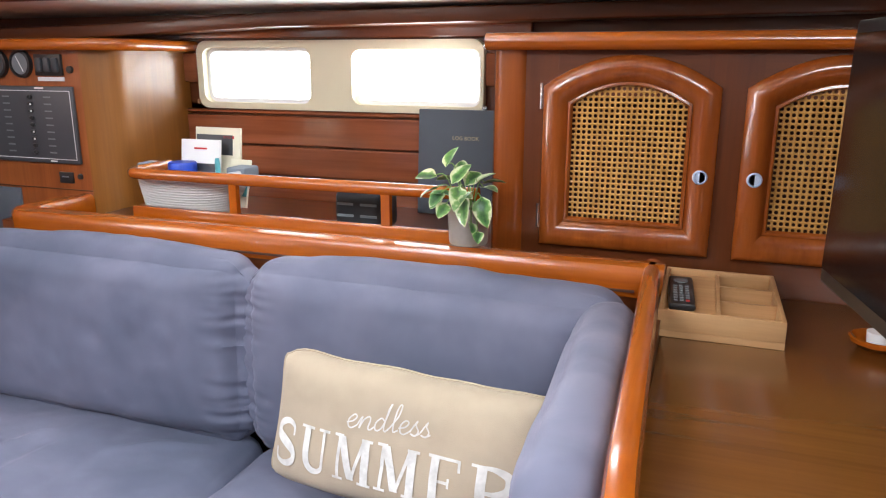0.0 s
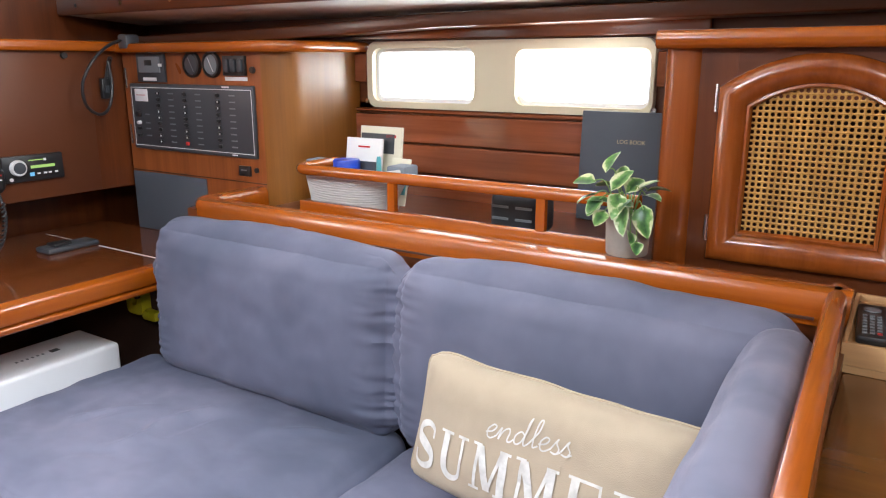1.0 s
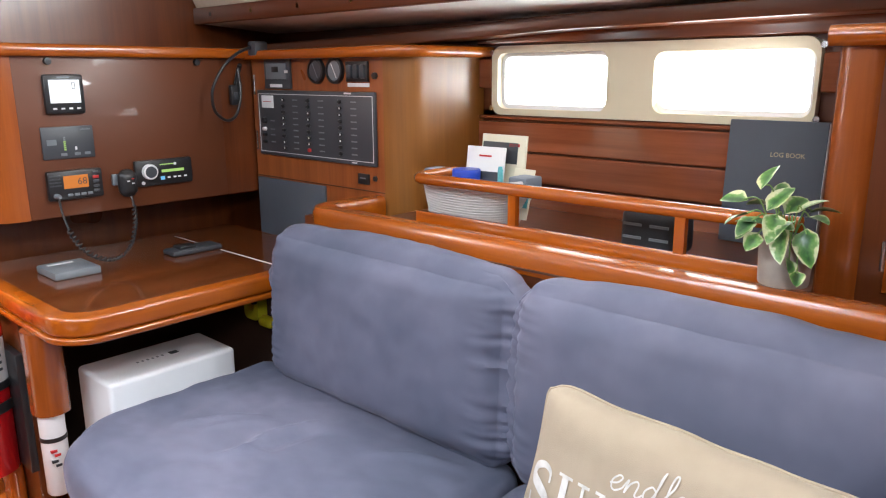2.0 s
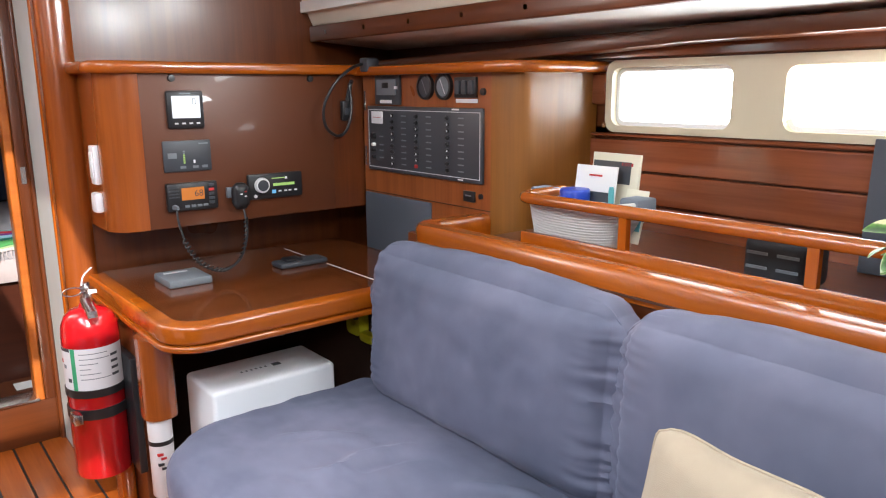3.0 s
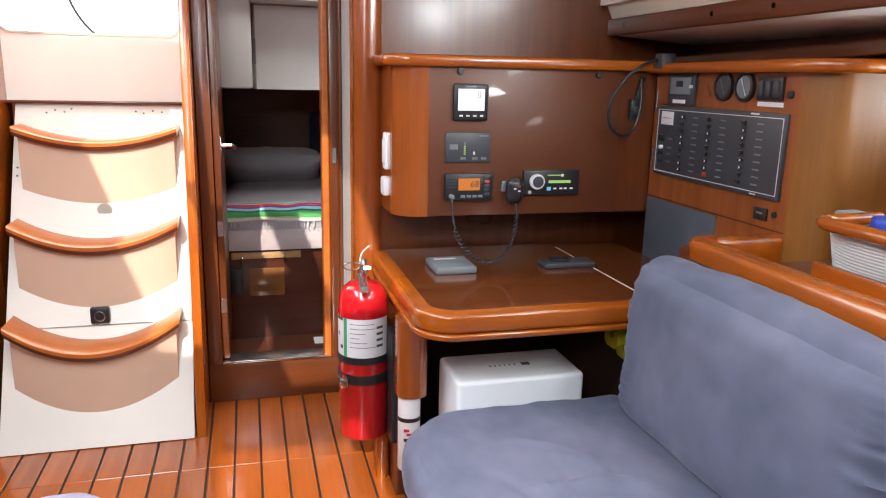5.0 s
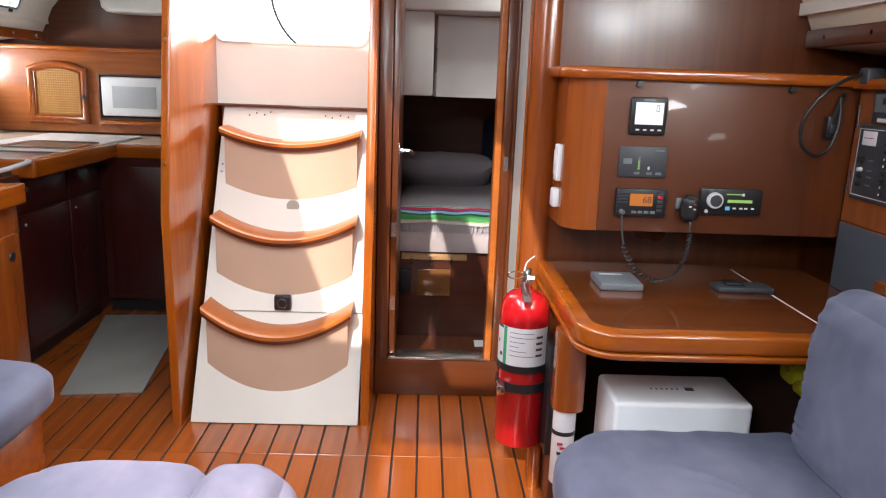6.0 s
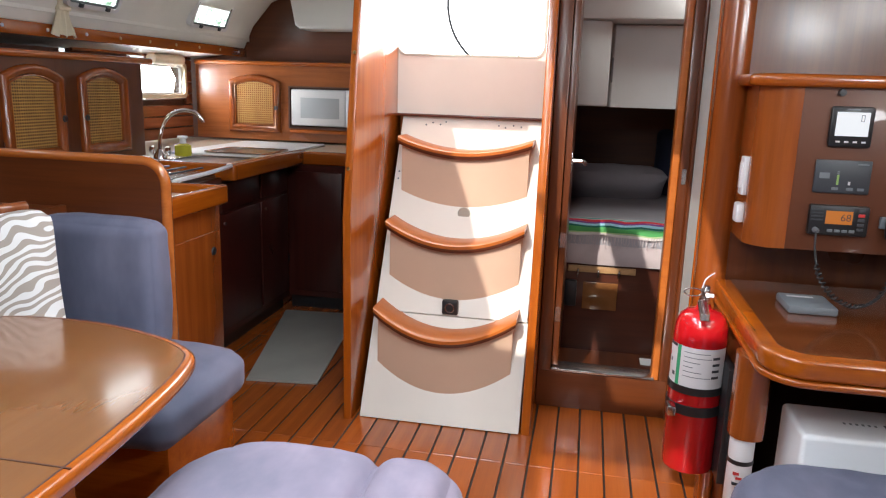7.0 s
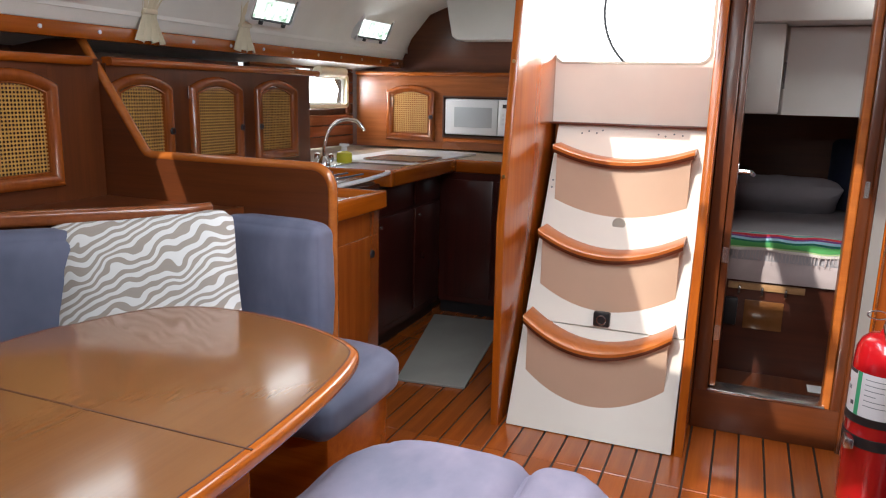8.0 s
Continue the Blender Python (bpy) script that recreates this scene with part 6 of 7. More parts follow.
def blanket():
    s = thing("striped_blanket", "striped wool blanket with white fringe across the berth", "blanket", (-3.5, 2.4, 0.7))
    a = 0.0
    scale = 1.05

    def at(d, y):
        wob = 0.013 * noise.noise(Vector((y * 9, d * 6, 2)))
        if d < 0.012:
            return Vector((-3.442 + d, y, 0.726 + wob))
        e = d - 0.012
        if e < 0.08:
            t = e / 0.08 * math.pi / 2
            return Vector((-3.43 + 0.045 * math.sin(t), y, 0.726 - 0.045 * (1 - math.cos(t)) + wob))
        return Vector((-3.384 + wob, y, 0.669 - (e - 0.08)))

    for k, (c, w) in enumerate(STRIPES):
        b = bmesh.new()
        n = 40
        rows = []
        for d in (a, a + w * scale / 2, a + w * scale):
            rows.append([b.verts.new(at(d + 0.011 * noise.noise(Vector((1.92 + 1.4 * i / n * 9, k * 0.15, 5))), 1.915 + 1.44 * i / n)) for i in range(n + 1)])
        for p, q in zip(rows, rows[1:]):
            for i in range(n):
                b.faces.new((p[i], p[i + 1], q[i + 1], q[i]))
        part("stripe", b, fabric("wool_%d" % k, c, 0.2, 0.95, (1, 1, 1), 0.12, 400, 0.4), s)
        a += w * scale
    rnd = random.Random(9)
    f = bmesh.new()
    for i in range(110):
        y = 1.92 + 1.4 * i / 110 + rnd.uniform(-0.003, 0.003)
        p = at(a - 0.004, y)
        tube([p, p + Vector((0.012, rnd.uniform(-0.006, 0.006), -0.03)), p + Vector((0.010, rnd.uniform(-0.012, 0.012), -rnd.uniform(0.035, 0.06)))], 0.0024, 4, bm=f)
    fr = part("fringe", f, SHEET_PINK, s)
    tagged(fr, kind="stuff")
    b = bmesh.new()
    n = 40
    rows = []
    for z, o in ((0.60, 0.0), (0.56, 0.006), (0.52, 0.004), (0.50, 0.0)):
        rows.append([b.verts.new((-3.392 + o + 0.008 * noise.noise(Vector((i * 0.35, z * 12, 1))), 1.915 + 1.44 * i / n, z)) for i in range(n + 1)])
    for p, q in zip(rows, rows[1:]):
        for i in range(n):
            b.faces.new((p[i], p[i + 1], q[i + 1], q[i]))
    part("hanging_sheet", b, SHEET_PINK, s)


SHEET_PINK = fabric("pinkish_sheet", (0.50, 0.42, 0.42), 0.1, 0.9, (1, 1, 1), 0.12)
blanket()
s = thing("bed_pillow", "grey pillow on the aft berth", "pillow", m=axes_pose((-4.36, 2.16, 0.785), (0, 1, 0), (0.88, 0, 0.47)))
part("cover", pillow_mesh(0.62, 0.40, 0.18, 18, 0, 5), SHEET, s)
s = thing("bed_pillow", "dark navy pillow standing in the berth's corner", "pillow", m=axes_pose((-4.5, 2.62, 0.92), (0.3, 1, 0), (-0.2, 0, 1)))
NAVY = fabric("navy_cloth", (0.015, 0.022, 0.05), 0.2, 0.9)
part("cover", pillow_mesh(0.45, 0.42, 0.16, 16, 0, 6), NAVY, s)
solo("paper_sheet", box(-3.36, -3.27, 2.32, 2.46, 0.046, 0.049), WHITE_PAPER, "white sheet of paper on the cabin sole", "paper")

# ---- starboard coachroof ----
strip(-0.385, -4.68, 2.1, "strip_starboard", 1)
# Unseen slot in the lining, set and sized to pass sun onto the partition.
SUN_SLOT = (-1.02, -0.45, 1.69, 1.79)
_cs = thing("coachroof_side_starboard", "white vinyl lining of the starboard coachroof side", "wall", (0, -0.4, 1.55), kind="structure")
part("lining", trunk(-1, "", -4.68, SUN_SLOT[0]), HEADLINER, _cs)
part("lining", trunk(-1, "", SUN_SLOT[1], 2.2), HEADLINER, _cs)
part("lining", prism([(-0.39, 1.555), (-0.325, SUN_SLOT[2]), (-0.355, SUN_SLOT[2]), (-0.47, 1.555)], "x", SUN_SLOT[0], SUN_SLOT[1]), HEADLINER, _cs)
part("lining", prism([(-0.241, SUN_SLOT[3]), (-0.18, 1.86), (0.03, 1.94), (0.03, 1.99), (-0.20, 1.90), (-0.272, SUN_SLOT[3])], "x", SUN_SLOT[0], SUN_SLOT[1]), HEADLINER, _cs)
solo("side_deck_starboard", prism([(-0.40, 1.53), (-0.80, 1.475), (-0.84, 1.58), (-0.40, 1.60)], "x", -4.7, 2.2), HEADLINER, "white lining under the starboard side deck", "ceiling", kind="structure")
solo("arch_bulkhead", box(-4.74, -4.70, -1.2, 0.66, 0.9, 2.0), PANEL_Y, "dark mahogany bulkhead at the galley's end", "wall", kind="structure")


def trunk_port(x, z, w, h, label):
    """A small opening port on the leaning coachroof side."""
    m = axes_pose((x, -0.345 + 0.45 * (z - 1.62), z), (-1, 0, 0), (0, 0.44, 1))
    s = thing("window_2", label, "window", m=m, kind="structure")
    part("window_frame", ring(rounded(-w / 2, w / 2, -h / 2, h / 2, 0.03), rounded(-w / 2 + 0.018, w / 2 - 0.018, -h / 2 + 0.018, h / 2 - 0.018, 0.02), "y", -0.022, 0.012), WHITE, s)
    part("inner_frame", ring(rounded(-w / 2 + 0.02, w / 2 - 0.02, -h / 2 + 0.02, h / 2 - 0.02, 0.02), rounded(-w / 2 + 0.03, w / 2 - 0.03, -h / 2 + 0.03, h / 2 - 0.03, 0.014), "y", -0.018, 0.0), GREY, s)
    part("view", prism(rounded(-w / 2 + 0.022, w / 2 - 0.022, -h / 2 + 0.022, h / 2 - 0.022, 0.018), "y", -0.012, -0.006), GREEN_VIEW, s, "pale daylight with blurred greenery", smooth=0)
    for k in (-1, 1):
        part("latch", box(k * w * 0.25 - 0.012, k * w * 0.25 + 0.012, -0.034, -0.02, -h / 2 + 0.004, -h / 2 + 0.024, 0.003), SLATE, s)
    return s


def view_mat():
    m, nt, b, ln = _mat("hazy_greenery")
    c = _coords(nt)
    v = _noise(nt, c, 22, 4, 0.6)
    col = _ramp(nt, v, [(0.34, (0.10, 0.24, 0.12)), (0.44, (0.60, 0.74, 0.66)), (0.52, (0.95, 1.0, 1.0))])
    b.inputs["Base Color"].default_value = (0.02, 0.02, 0.02, 1)
    ln.new(col, b.inputs["Emission Color"])
    b.inputs["Emission Strength"].default_value = 2.2
    return m


GREEN_VIEW = view_mat()
trunk_port(-4.06, 1.735, 0.44, 0.21, "small white opening port with greenery outside")
trunk_port(-1.68, 1.72, 0.40, 0.19, "small white opening port above the dinette")
trunk_port(-2.98, 1.73, 0.38, 0.19, "small white opening port beside the curtain")
s = thing("port_cover", "slate grey hinged cover above the small port", "cover", m=axes_pose((-4.24, -0.20, 1.865), (-1, 0.1, 0.12), (0, 0.75, 0.66)))
part("panel", box(-0.16, 0.16, -0.01, 0.01, -0.08, 0.08, 0.008), GREY, s)


def curtain(x, w, z0, z1, seed):
    s = thing("curtain", "gathered cream curtain tied at the coachroof side", "curtain", (x, -0.36, z0), group="small curtains")
    b = bmesh.new()
    n, m = 24, 12
    rows = []
    for j in range(m + 1):
        f = j / m
        z = z0 + (z1 - z0) * f
        pinch = 0.42 + 0.58 * min(1, abs(f - 0.30) / 0.28) ** 1.3
        row = []
        for i in range(n + 1):
            u = 2 * i / n - 1
            row.append(b.verts.new((x + u * w / 2 * pinch + 0.004 * noise.noise(Vector((u * 3, f * 4, seed))), -0.352 + 0.45 * max(0, z - 1.62) + 0.012 * math.sin(u * 11 + seed + f) * (0.5 + 0.5 * pinch), z + (0.006 * math.sin(u * 9) if j == 0 else 0))))
        rows.append(row)
    for p, q in zip(rows, rows[1:]):
        for i in range(n):
            b.faces.new((p[i], p[i + 1], q[i + 1], q[i]))
    part("cloth", b, CURTAIN, s)
    part("tie", box(x - w * 0.22, x + w * 0.22, -0.366, -0.336, z0 + (z1 - z0) * 0.28, z0 + (z1 - z0) * 0.33, 0.004), CURTAIN, s)
    return s


curtain(-2.20, 0.16, 1.503, 1.90, 1)
curtain(-2.82, 0.18, 1.505, 1.90, 2)
solo("hull_upper_starboard", box(-3.37, 2.2, -0.86, -0.82, 0.0, 1.6), PANEL_X, "mahogany hull side behind the lockers", "wall", kind="structure")
solo("galley_overhead_box", prism([(0.02, 1.95), (0.07, 1.70), (0.10, 1.675), (0.64, 1.675), (0.64, 1.95)], "x", -4.70, -4.46, 0.02, 3), CABIN_WHITE, "white moulded box under the galley's deckhead", "cabinet")

# ---- starboard lockers ----
def star_lockers():
    s = thing("galley_lockers", "row of mahogany lockers with arched cane doors", "cabinet", (-2.5, -0.4, 0.95))
    doors = [(-1.725, -1.35, 1), (-2.298, -1.962, -1), (-2.774, -2.407, -1), (-3.246, -2.878, 1)]
    spans = [(-3.37, doors[3][0] + 0.03), (doors[3][1] - 0.03, doors[2][0] + 0.03), (doors[2][1] - 0.03, doors[1][0] + 0.03), (-1.995, -1.957), (-1.92, doors[0][0] + 0.03), (doors[0][1] - 0.03, -0.9)]
    z0, z1 = 0.962, 1.328
    for a, c in spans:
        part("stile", box(a, c, -0.372, -0.352, 0.90, 1.41), PANEL_Z, s)
    for a, c, k in doors:
        part("bottom_rail", box(a + 0.03, c - 0.03, -0.3715, -0.3525, 0.90, z0 + 0.03), PANEL_X, s)
        part("top_rail", box(a + 0.03, c - 0.03, -0.3715, -0.3525, z1 - 0.02, 1.41), PANEL_X, s)
        cane_door(a, c, z0, z1, 0.05, -0.352, 0.055, s, k, 1, -k if a < -2.3 and a > -2.8 else 0, BLACK, 0.0135)
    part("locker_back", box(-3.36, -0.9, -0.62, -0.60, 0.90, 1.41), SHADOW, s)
    part("cap_rail", sweep([(-3.45, -0.35, 1.418), (-1.96, -0.35, 1.418)], rsec(0.06, 0.034, 0.016, 4)), TRIM_X, s)
    part("cap_rail", sweep([(-1.87, -0.35, 1.415), (-0.9, -0.35, 1.415)], rsec(0.06, 0.034, 0.016, 4)), TRIM_X, s)
    part("side_panel", box(-3.39, -3.37, -0.9, -0.352, 0.90, 1.41), PANEL_Z, s)
    part("top_board", box(-3.38, -0.9, -0.9, -0.37, 1.41, 1.425), PANEL_X, s)
    return s


star_lockers()


def partition():
    s = thing("partition", "mahogany partition with a moulded edge between dinette and galley", "wall", (-2.0, 0.1, 0), kind="structure")
    cor = [(0.585 + 0.07 * math.cos(radians(a)), 0.995 + 0.07 * math.sin(radians(a))) for a in range(0, 91, 15)]
    pts = [(-0.9, 0), (0.655, 0)] + cor + [(-0.13, 1.068), (-0.165, 1.088), (-0.45, 1.50), (-0.9, 1.50)]
    part("panel", prism(pts, "x", -1.955, -1.925), PANEL_Y, s)
    x = -1.94
    edge = [(x, 0.658, 0.02), (x, 0.658, 0.98)] + [(x, 0.585 + 0.073 * math.cos(radians(a)), 0.995 + 0.073 * math.sin(radians(a))) for a in range(0, 91, 15)] + [(x, -0.12, 1.071), (x, -0.15, 1.078), (x, -0.17, 1.098), (x, -0.45, 1.50)]
    part("edge_moulding", tube(edge, 0.018, 10), EDGE_WOOD, s, "round moulded edge")
    return s


EDGE_WOOD = wood("edge_moulding_wood", (0.36, 0.092, 0.014), (0.55, 0.165, 0.030), "y", 0.18, 0.9)
TRIM_Y2 = wood("dark_moulding", (0.16, 0.042, 0.014), (0.32, 0.09, 0.026), "y", 0.18, 0.9)
partition()


def dinette():
    s = thing("dinette_bench", "mahogany dinette bench with a moulded back rail", "bench", (-1.6, 0.3, 0))
    part("base", box(-1.92, -1.52, -0.15, 0.885, 0.0, 0.33, 0.012), TRIM_Y, s)
    part("back_board", prism([(-0.90, -0.43), (-1.72, 0.30), (-1.922, 0.30), (-1.922, 0.28), (-1.735, 0.275), (-0.92, -0.45)], "z", 0.0, 0.91), PANEL_X, s)
    part("shelf", prism([(-0.90, -0.43), (-1.72, 0.29), (-1.921, 0.29), (-1.921, -0.35), (-0.90, -0.35)][::-1], "z", 0.885, 0.905), PANEL_X, s)
    part("back_rail", sweep([(-0.85, -0.46, 0.925), (-1.66, 0.265, 0.925), (-1.70, 0.288, 0.925), (-1.74, 0.295, 0.925)], rsec(0.045, 0.05, 0.018, 4)), TRIM_Y2, s, "dark moulded back rail")
    return s


dinette()


def table():
    s = thing("dinette_table", "glossy brown dinette table with an orange edge and folding leaf", "table", (-0.5, 0.8, 0))
    ctrl = [(0.5, 1.22), (-0.40, 1.236), (-0.73, 1.232), (-1.00, 1.208), (-1.18, 1.172), (-1.26, 1.125), (-1.325, 1.01), (-1.37, 0.86), (-1.385, 0.70), (-1.36, 0.55), (-1.27, 0.445), (-1.10, 0.385), (-0.85, 0.345), (0.5, 0.33)]
    out = [(p.x, p.y) for p in smooth_path([(*q, 0) for q in ctrl], 6)]
    # inner outline a constant way in
    ins = []
    n = len(out)
    for k in range(n):
        a, c = Vector(out[max(0, k - 1)]), Vector(out[min(n - 1, k + 1)])
        d = (c - a).normalized()
        ins.append((out[k][0] - d.y * 0.022, out[k][1] + d.x * 0.022))
    part("edge", prism(out, "z", 0.688, 0.722, 0.012, 3), TRIM_X, s, "rounded orange edge")
    part("tabletop", prism(ins, "z", 0.70, 0.7228), TABLE_X, s)
    part("inlay", sweep([(p[0], p[1], 0.7222) for p in ins], rsec(0.004, 0.002, 0.0008, 1)), D_LINE, s)
    part("leaf_seam", box(-0.7225, -0.7185, 0.36, 1.225, 0.7218, 0.7236), D_LINE, s)
    part("pedestal", box(-1.02, 0.3, 0.60, 1.00, 0.0, 0.688, 0.03, 4), TRIM_X, s)
    part("pedestal_foot", box(-1.06, 0.34, 0.56, 1.04, 0.0, 0.05, 0.01), TRIM_X, s)
    return s


table()
velvet("seat_cushion", "grey-blue velvet seat cushion of the dinette", cushion(-1.95, -1.42, -0.1, 0.945, 0.325, 0.475, 0.055, 0.012, 14, 0.005, 7, plan=(-1.95, 0.945, 0.10, 1, -1)), group="dinette cushions")
velvet("back_cushion", "blue velvet back cushion against the partition", cushion(-1.92, -1.80, 0.22, 0.685, 0.46, 0.885, 0.045, 0.012, 14, 0.005, 8), group="dinette cushions")
_b = cushion(-0.55, 0.42, -0.06, 0.06, 0.46, 0.89, 0.045, 0.014, 12, 0.006, 11)
bmesh.ops.rotate(_b, verts=_b.verts, cent=(0, 0, 0), matrix=Matrix.Rotation(radians(-42), 3, "Z"))
bmesh.ops.translate(_b, verts=_b.verts, vec=(-1.21, -0.02, 0.0))
velvet("back_cushion", "blue velvet back cushion behind the zebra pillow", _b, group="dinette cushions")


def zebra_mat():
    m, nt, b, ln = _mat("zebra_print")
    c = nt.nodes.new("ShaderNodeTexCoord").outputs["Object"]
    w = nt.nodes.new("ShaderNodeTexWave")
    w.wave_type, w.bands_direction = "BANDS", "Z"
    w.inputs["Scale"].default_value = 11.5
    w.inputs["Distortion"].default_value = 13.0
    w.inputs["Detail"].default_value = 1.2
    w.inputs["Detail Scale"].default_value = 0.9
    mp = nt.nodes.new("ShaderNodeMapping")
    mp.inputs["Scale"].default_value = (0.95, 0.25, 1.0)
    mp.inputs["Rotation"].default_value = (0, radians(24), 0)
    ln.new(c, mp.inputs[0])
    ln.new(mp.outputs[0], w.inputs["Vector"])
    col = _ramp(nt, w.outputs["Fac"], [(0.47, (0.36, 0.31, 0.27)), (0.53, (0.72, 0.71, 0.70))])
    f = _noise(nt, c, 600, 2)
    ln.new(col, b.inputs["Base Color"])
    b.inputs["Roughness"].default_value = 0.9
    _bump(nt, b, f, 0.3, 0.003)
    return m


ZEBRA = zebra_mat()
s = thing("throw_pillow", "white and taupe zebra-striped pillow on the dinette", "pillow", m=axes_pose((-1.43, 0.307, 0.695), (-0.235, 0.435, 0.050), (-0.16, -0.10, 0.95)))
part("cover", pillow_mesh(0.575, 0.51, 0.17, 24, 0, 8), ZEBRA, s)


def stool():
    s = thing("centre_stool", "low upholstered stool with pale velvet cushions", "stool", (-1.15, 1.42, 0))
    part("base", box(-1.38, -0.9, 1.22, 1.70, 0.0, 0.31, 0.02), TRIM_X, s)
    part("cushion", cushion(-1.43, -0.85, 1.08, 1.56, 0.29, 0.445, 0.075, 0.02, 16, 0.005, 9, plan=(-1.43, 1.08, 0.22, 1, 1)), LIT_VELVET, s, "pale velvet cushion")
    part("bolster", cushion(-1.415, -0.85, 1.53, 1.76, 0.29, 0.455, 0.09, 0.018, 16, 0.006, 10, plan=(-1.415, 1.76, 0.11, 1, -1)), LIT_VELVET, s, "pale velvet roll")


stool()

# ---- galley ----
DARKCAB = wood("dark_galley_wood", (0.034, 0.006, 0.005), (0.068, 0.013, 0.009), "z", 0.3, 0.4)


def end_cabinet():
    s = thing("end_cabinet", "orange mahogany galley cabinet with a finger latch", "cabinet", (-2.2, 0.4, 0))
    part("carcass", box(-2.40, -1.96, 0.0, 0.60, 0.0, 0.875, 0.004), DOOR_WOOD, s)
    part("fiddle", box(-2.42, -1.958, 0.597, 0.63, 0.862, 0.938, 0.012, 3), TRIM_X, s)
    part("fiddle_aft", box(-2.42, -2.39, 0.10, 0.597, 0.875, 0.934, 0.010, 3), TRIM_Y, s)
    part("worktop", box(-2.39, -1.962, 0.1, 0.597, 0.875, 0.895), BEIGE_TOP, s)
    d = part("door", box(-2.38, -2.0, 0.60, 0.611, 0.10, 0.765, 0.004), DOOR_WOOD, s)
    part("finger_latch", lathe([(0, 0), (0.017, 0), (0.015, 0.005), (0, 0.003)], (-2.32, 0.611, 0.69), 18, "y"), BLACK, d)


BEIGE_TOP = plain("beige_worktop", (0.62, 0.52, 0.40), 0.3, 0, 0.05, 200, 0.02, 0.3)
end_cabinet()


def galley_cabinets():
    s = thing("galley_cabinet", "dark mahogany galley cabinets with small steel catches", "cabinet", (-3.2, 0.0, 0))
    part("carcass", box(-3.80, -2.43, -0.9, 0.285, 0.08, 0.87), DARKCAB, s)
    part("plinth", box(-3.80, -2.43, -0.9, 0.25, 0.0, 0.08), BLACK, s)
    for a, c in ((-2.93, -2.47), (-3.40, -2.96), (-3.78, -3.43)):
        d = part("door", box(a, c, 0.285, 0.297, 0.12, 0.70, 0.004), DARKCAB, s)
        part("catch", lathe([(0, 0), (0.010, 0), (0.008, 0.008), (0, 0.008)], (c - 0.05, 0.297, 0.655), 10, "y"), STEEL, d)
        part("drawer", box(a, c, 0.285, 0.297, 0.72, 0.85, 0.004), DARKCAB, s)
    part("nameplate", box(-3.05, -2.98, 0.297, 0.299, 0.80, 0.82), STEEL, s)
    s = thing("galley_cabinet", "dark mahogany cabinets along the galley's aft end", "cabinet", (-4.2, 0.6, 0))
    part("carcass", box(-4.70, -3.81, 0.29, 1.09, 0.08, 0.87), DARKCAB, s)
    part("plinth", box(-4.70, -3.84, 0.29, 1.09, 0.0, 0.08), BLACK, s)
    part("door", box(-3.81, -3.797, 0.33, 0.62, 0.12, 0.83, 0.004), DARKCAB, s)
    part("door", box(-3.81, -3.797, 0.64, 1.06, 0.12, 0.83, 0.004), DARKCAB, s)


galley_cabinets()


def galley_top():
    s = thing("galley_counter", "galley worktop with a thick wooden edge and steel sink", "counter", (-3.6, 0.0, 0.87))
    part("worktop", box(-4.70, -2.98, -0.9, 0.33, 0.905, 0.925), BEIGE_TOP, s)
    part("worktop", box(-4.70, -3.86, 0.331, 1.09, 0.905, 0.925), BEIGE_TOP, s)
    part("edge", box(-3.86, -2.98, 0.33, 0.385, 0.87, 0.952, 0.014, 3), TRIM_X, s)
    part("edge", box(-3.865, -3.81, 0.36, 1.09, 0.87, 0.945, 0.014, 3), TRIM_Y, s)
    part("edge", box(-3.0, -2.955, -0.35, 0.385, 0.87, 0.95, 0.014, 3), TRIM_Y, s)
    part("white_panel", box(-4.45, -3.5, -0.28, 0.28, 0.925, 0.94, 0.006), WHITE, s)
    part("sink_rim", ring(rounded(-3.46, -3.08, -0.10, 0.28, 0.05), rounded(-3.43, -3.11, -0.07, 0.25, 0.04), "z", 0.924, 0.934), STEEL, s, "brushed steel sink rim")
    part("sink_bowl", prism(rounded(-3.43, -3.11, -0.07, 0.25, 0.04), "z", 0.9255, 0.9275), DARKSTEEL, s)
    part("sink_rim", ring(rounded(-3.88, -3.52, -0.10, 0.28, 0.05), rounded(-3.85, -3.55, -0.07, 0.25, 0.04), "z", 0.9405, 0.948), STEEL, s)
    part("sink_bowl", prism(rounded(-3.85, -3.55, -0.07, 0.25, 0.04), "z", 0.9405, 0.9425), DARKSTEEL, s)
    return s


SOAP = plain("yellow_soap", (0.62, 0.60, 0.05), 0.2, 0, 0.05)
DARKSTEEL = plain("dark_steel", (0.28, 0.28, 0.28), 0.3, 1.0, 0.1)
galley_top()


def stove():
    s = thing("stove", "steel galley stove with a white guard rail", "stove", (-2.7, 0.1, 0.87))
    part("body", box(-2.94, -2.455, -0.25, 0.30, 0.70, 0.90, 0.006), DARKSTEEL, s)
    part("top", box(-2.93, -2.46, -0.25, 0.30, 0.90, 0.915, 0.004), STEEL, s)
    for k in range(6):
        part("grate_bar", box(-2.91, -2.48, -0.18 + 0.085 * k, -0.172 + 0.085 * k, 0.93, 0.937), SLATE, s)
    part("front_rail", tube(smooth_path([(-2.46, 0.375, 0.93), (-2.70, 0.38, 0.935), (-2.93, 0.375, 0.945), (-2.955, 0.35, 0.945)], 5), 0.010, 8), WHITE, s, "white guard rail")
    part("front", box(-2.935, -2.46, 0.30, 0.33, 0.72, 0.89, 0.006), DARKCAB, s)


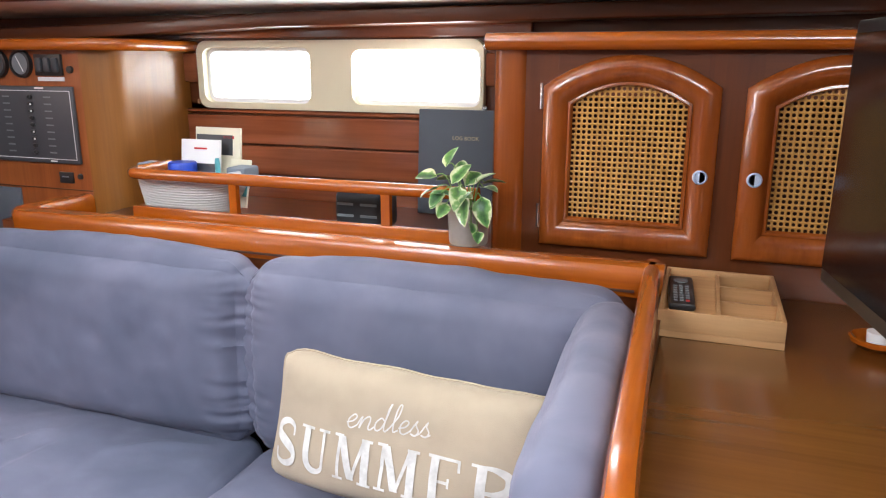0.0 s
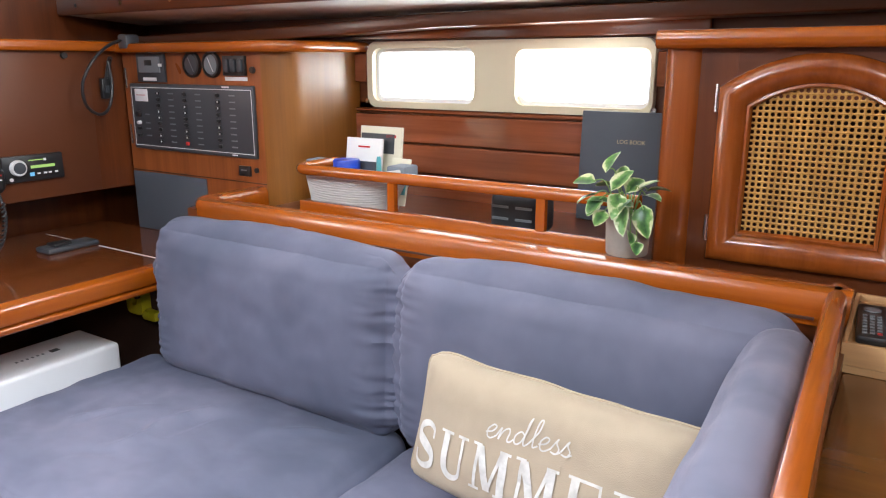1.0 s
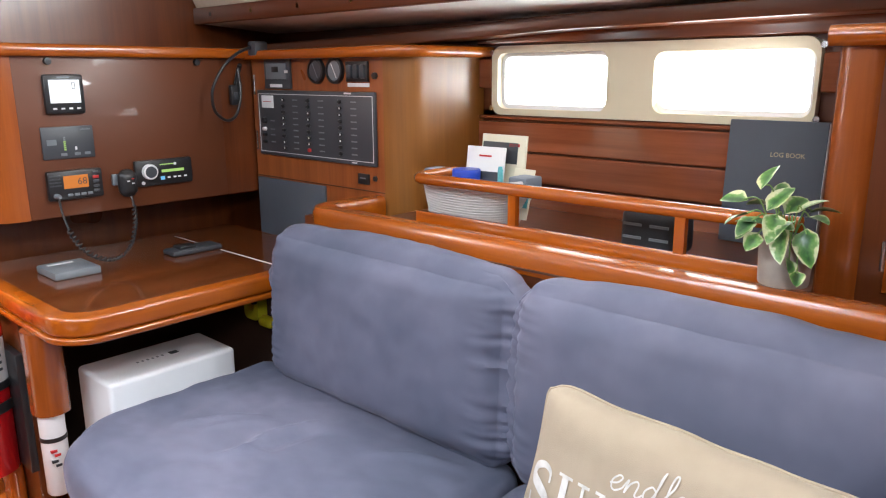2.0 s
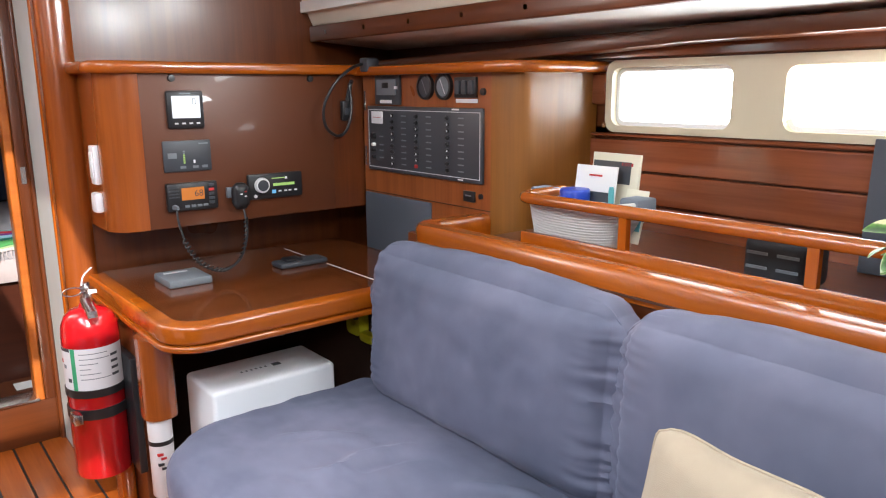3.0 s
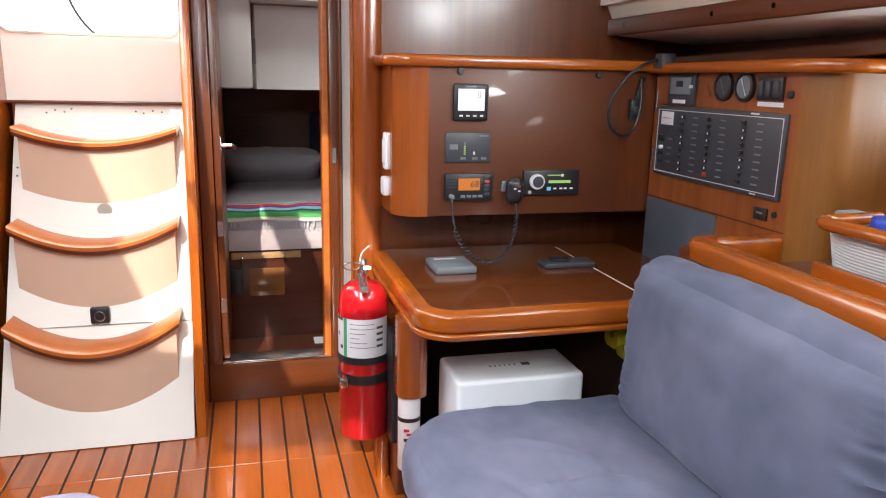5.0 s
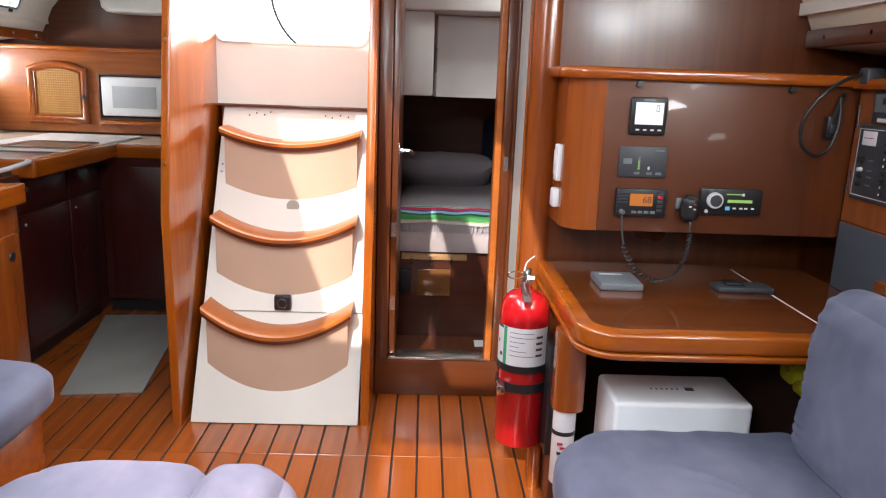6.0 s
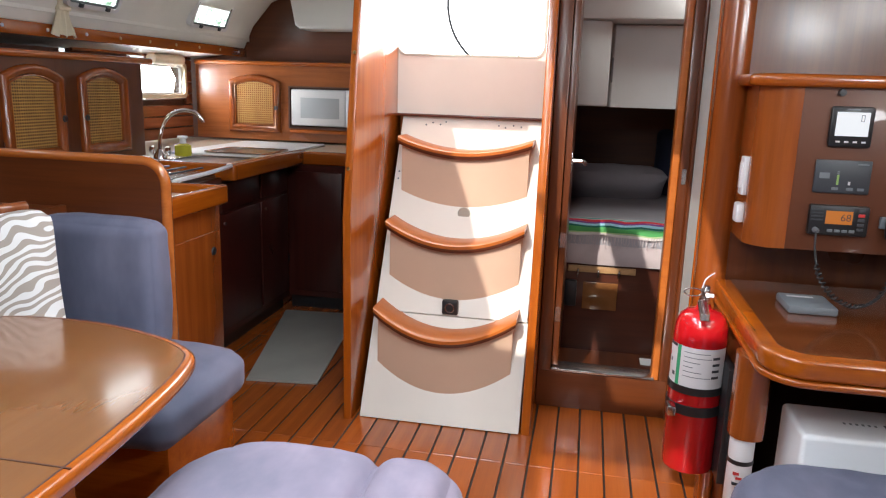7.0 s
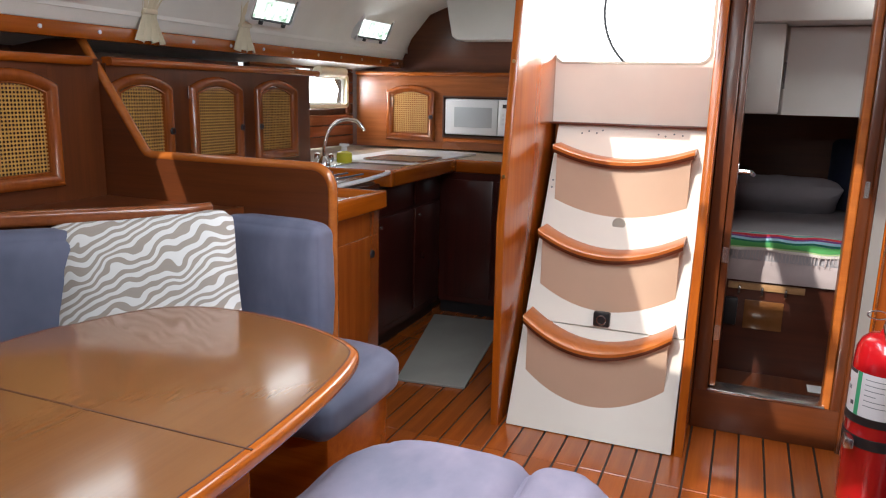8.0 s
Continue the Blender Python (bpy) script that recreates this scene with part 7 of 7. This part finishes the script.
stove()
s = thing("faucet", "tall curved chrome faucet at the galley sink", "faucet", (-3.24, -0.17, 0.926))
part("base", lathe([(0, 0), (0.035, 0), (0.033, 0.02), (0.022, 0.035), (0.016, 0.05), (0, 0.05)], (-3.24, -0.17, 0.926), 20), CHROME, s)
part("spout", tube(smooth_path([(-3.24, -0.17, 0.97), (-3.245, -0.168, 1.05), (-3.27, -0.145, 1.13), (-3.30, -0.09, 1.172), (-3.325, -0.02, 1.168), (-3.335, 0.015, 1.135), (-3.337, 0.022, 1.115)], 8), 0.0095, 10), CHROME, s)
for k in (-1, 1):
    part("tap_handle", lathe([(0, 0), (0.010, 0), (0.016, 0.02), (0.014, 0.042), (0, 0.047)], (-3.24 + k * 0.01, -0.17 + k * 0.05, 0.945), 12), CHROME, s)
s = thing("soap_bottle", "clear dispenser of yellow washing-up soap", "bottle", (-3.42, -0.03, 0.926))
part("bottle", lathe([(0, 0), (0.042, 0), (0.045, 0.01), (0.043, 0.055), (0.02, 0.065), (0, 0.066)], (-3.46, -0.17, 0.9255), 20), SOAP, s)
part("pump", lathe([(0, 0.066), (0.018, 0.066), (0.016, 0.09), (0.028, 0.095), (0.028, 0.105), (0, 0.106)], (-3.46, -0.17, 0.9255), 14), WHITE, s)


def aft_wall():
    s = thing("galley_bulkhead", "orange mahogany galley bulkhead with a shelf rail", "wall", (-4.6, 0.2, 0.94), kind="structure")
    part("panel", box(-4.62, -4.60, -0.72, -0.012 - 0.02, 0.94, 1.44), PANEL_Y3, s)
    part("panel", box(-4.62, -4.60, -0.032, 0.53, 0.94, 1.025), PANEL_Y3, s)
    part("panel", box(-4.62, -4.60, -0.032, 0.53, 1.31, 1.44), PANEL_Y3, s)
    part("panel", box(-4.62, -4.60, 0.53, 1.09, 0.94, 1.44), PANEL_Y3, s)
    part("shelf_rail", box(-4.70, -4.57, -0.72, 1.09, 1.44, 1.47, 0.012, 3), TRIM_Y, s)
    part("niche_edge", ring(rounded(-0.032, 0.53, 1.025, 1.31, 0.004), rounded(-0.02, 0.518, 1.037, 1.298, 0.004), "x", -4.60, -4.585), D_LINE, s)
    part("niche_sill", box(-4.60, -4.575, -0.02, 0.53, 0.995, 1.02, 0.004), TRIM_Y, s)


PANEL_Y3 = wood("orange_bulkhead", (0.22, 0.06, 0.016), (0.40, 0.125, 0.034), "y", 0.25, 0.6)
aft_wall()


def aft_locker_door():
    s = thing("cane_cupboard", "arched cane cupboard door on the galley bulkhead", "cabinet", m=pose(-4.6, -0.283, 0.0, 0, 0, -90))
    cane_door(-0.19, 0.19, 0.99, 1.335, 0.045, 0.0, 0.055, s, -1, 1, 0, BLACK, 0.0145)
    part("locker_back", box(-0.15, 0.15, -0.035, -0.0215, 1.03, 1.36), SHADOW, s)


aft_locker_door()


def microwave():
    s = thing("microwave", "white microwave oven built into the galley bulkhead", "microwave", (-4.7, 0.25, 1.04))
    part("body", box(-4.69, -4.60, -0.012, 0.512, 1.045, 1.292, 0.006), WHITE, s)
    d = part("door", box(-4.60, -4.578, -0.008, 0.375, 1.05, 1.288, 0.006), WHITE, s)
    part("window", box(-4.5785, -4.5755, 0.06, 0.335, 1.10, 1.235, 0.002), MW_GLASS, d, "pale grey window")
    part("control_panel", box(-4.60, -4.58, 0.378, 0.508, 1.05, 1.288, 0.004), WHITE, s)
    part("display", box(-4.58, -4.5785, 0.41, 0.475, 1.235, 1.26), BLACK, s)
    for i in range(3):
        for j in range(3):
            part("key", box(-4.58, -4.5788, 0.405 + 0.027 * i, 0.422 + 0.027 * i, 1.12 + 0.03 * j, 1.138 + 0.03 * j), LABEL, s)


MW_GLASS = plain("pale_window", (0.50, 0.53, 0.56), 0.25, 0, 0.05, 90, 0.0)
microwave()
# hull side of the galley, planked, with its port
_ws = thing("hull_wall_starboard", "planked mahogany hull side in the galley", "wall", (-4.0, -0.75, 1.2), kind="structure")
z = 0.94
while z < 1.50:
    top = min(z + 0.072, 1.50)
    spans = [(-4.60, -3.39)]
    if top > 1.215 and z < 1.44:
        spans = [(-4.60, -4.515), (-3.90, -3.39)]
    for a, c in spans:
        part("plank", box(a, c, -0.775, -0.752, z, top, 0.003, 1), HULL_X, _ws)
    z += 0.075
part("backing", box(-4.60, -4.515, -0.80, -0.776, 0.94, 1.5), D_LINE, _ws)
part("backing", box(-3.90, -3.39, -0.80, -0.776, 0.94, 1.5), D_LINE, _ws)
part("backing", box(-4.515, -3.90, -0.80, -0.776, 0.94, 1.2), D_LINE, _ws)
portlight(pose(-4.207, -0.752, 1.325, 0, 0, 180), [(-0.285, 0.285, -0.095, 0.095)], 0.62, 0.235, "white galley portlight half covered by a blind", "window_3")
solo("roller_blind", lathe([(0, 0), (0.035, 0), (0.035, 0.34), (0, 0.34)], (-4.40, -0.715, 1.455), 18, "x"), CREAM, "rolled cream blind above the galley port", "blind")
DAY2 = glow("hazy_daylight", (0.90, 0.97, 1.0), 1.5)
solo("backdrop_starboard", box(-5.1, -3.3, -1.19, -1.18, 1.0, 1.58), DAY2, "hazy daylight outside the galley port", "backdrop", kind="structure", smooth=0)
solo("backdrop_port", box(-1.6, 0.1, 4.08, 4.09, 1.15, 1.59), DAY, "glaring daylight outside the saloon port", "backdrop", kind="structure", smooth=0)
b = prism([(-2.69, 0.545), (-2.73, 0.872), (-3.76, 0.73), (-3.72, 0.30)], "z", 0.0, 0.012, 0.004)
solo("floor_mat", b, MAT_GREY, "grey cushioned mat on the galley sole", "mat")

# ---- the sole's planks ----
def sole():
    y = -0.85
    shared = {}
    while y < 2.55:
        for a, c in ((-4.9, -3.3), (-3.297, -2.243), (-2.24, -0.9), (-0.897, 0.6), (0.603, 2.15)):
            key = (round(c - a, 3))
            if key not in shared:
                shared[key] = finish("plank", box(0, c - a, 0, 0.0835, -0.006, 0.0, 0.0015, 1), PLANK_X, 30)
            o = new("plank", shared[key])
            o.location = (a, y, 0.0)
            o.parent = floor
        y += 0.0905


sole()
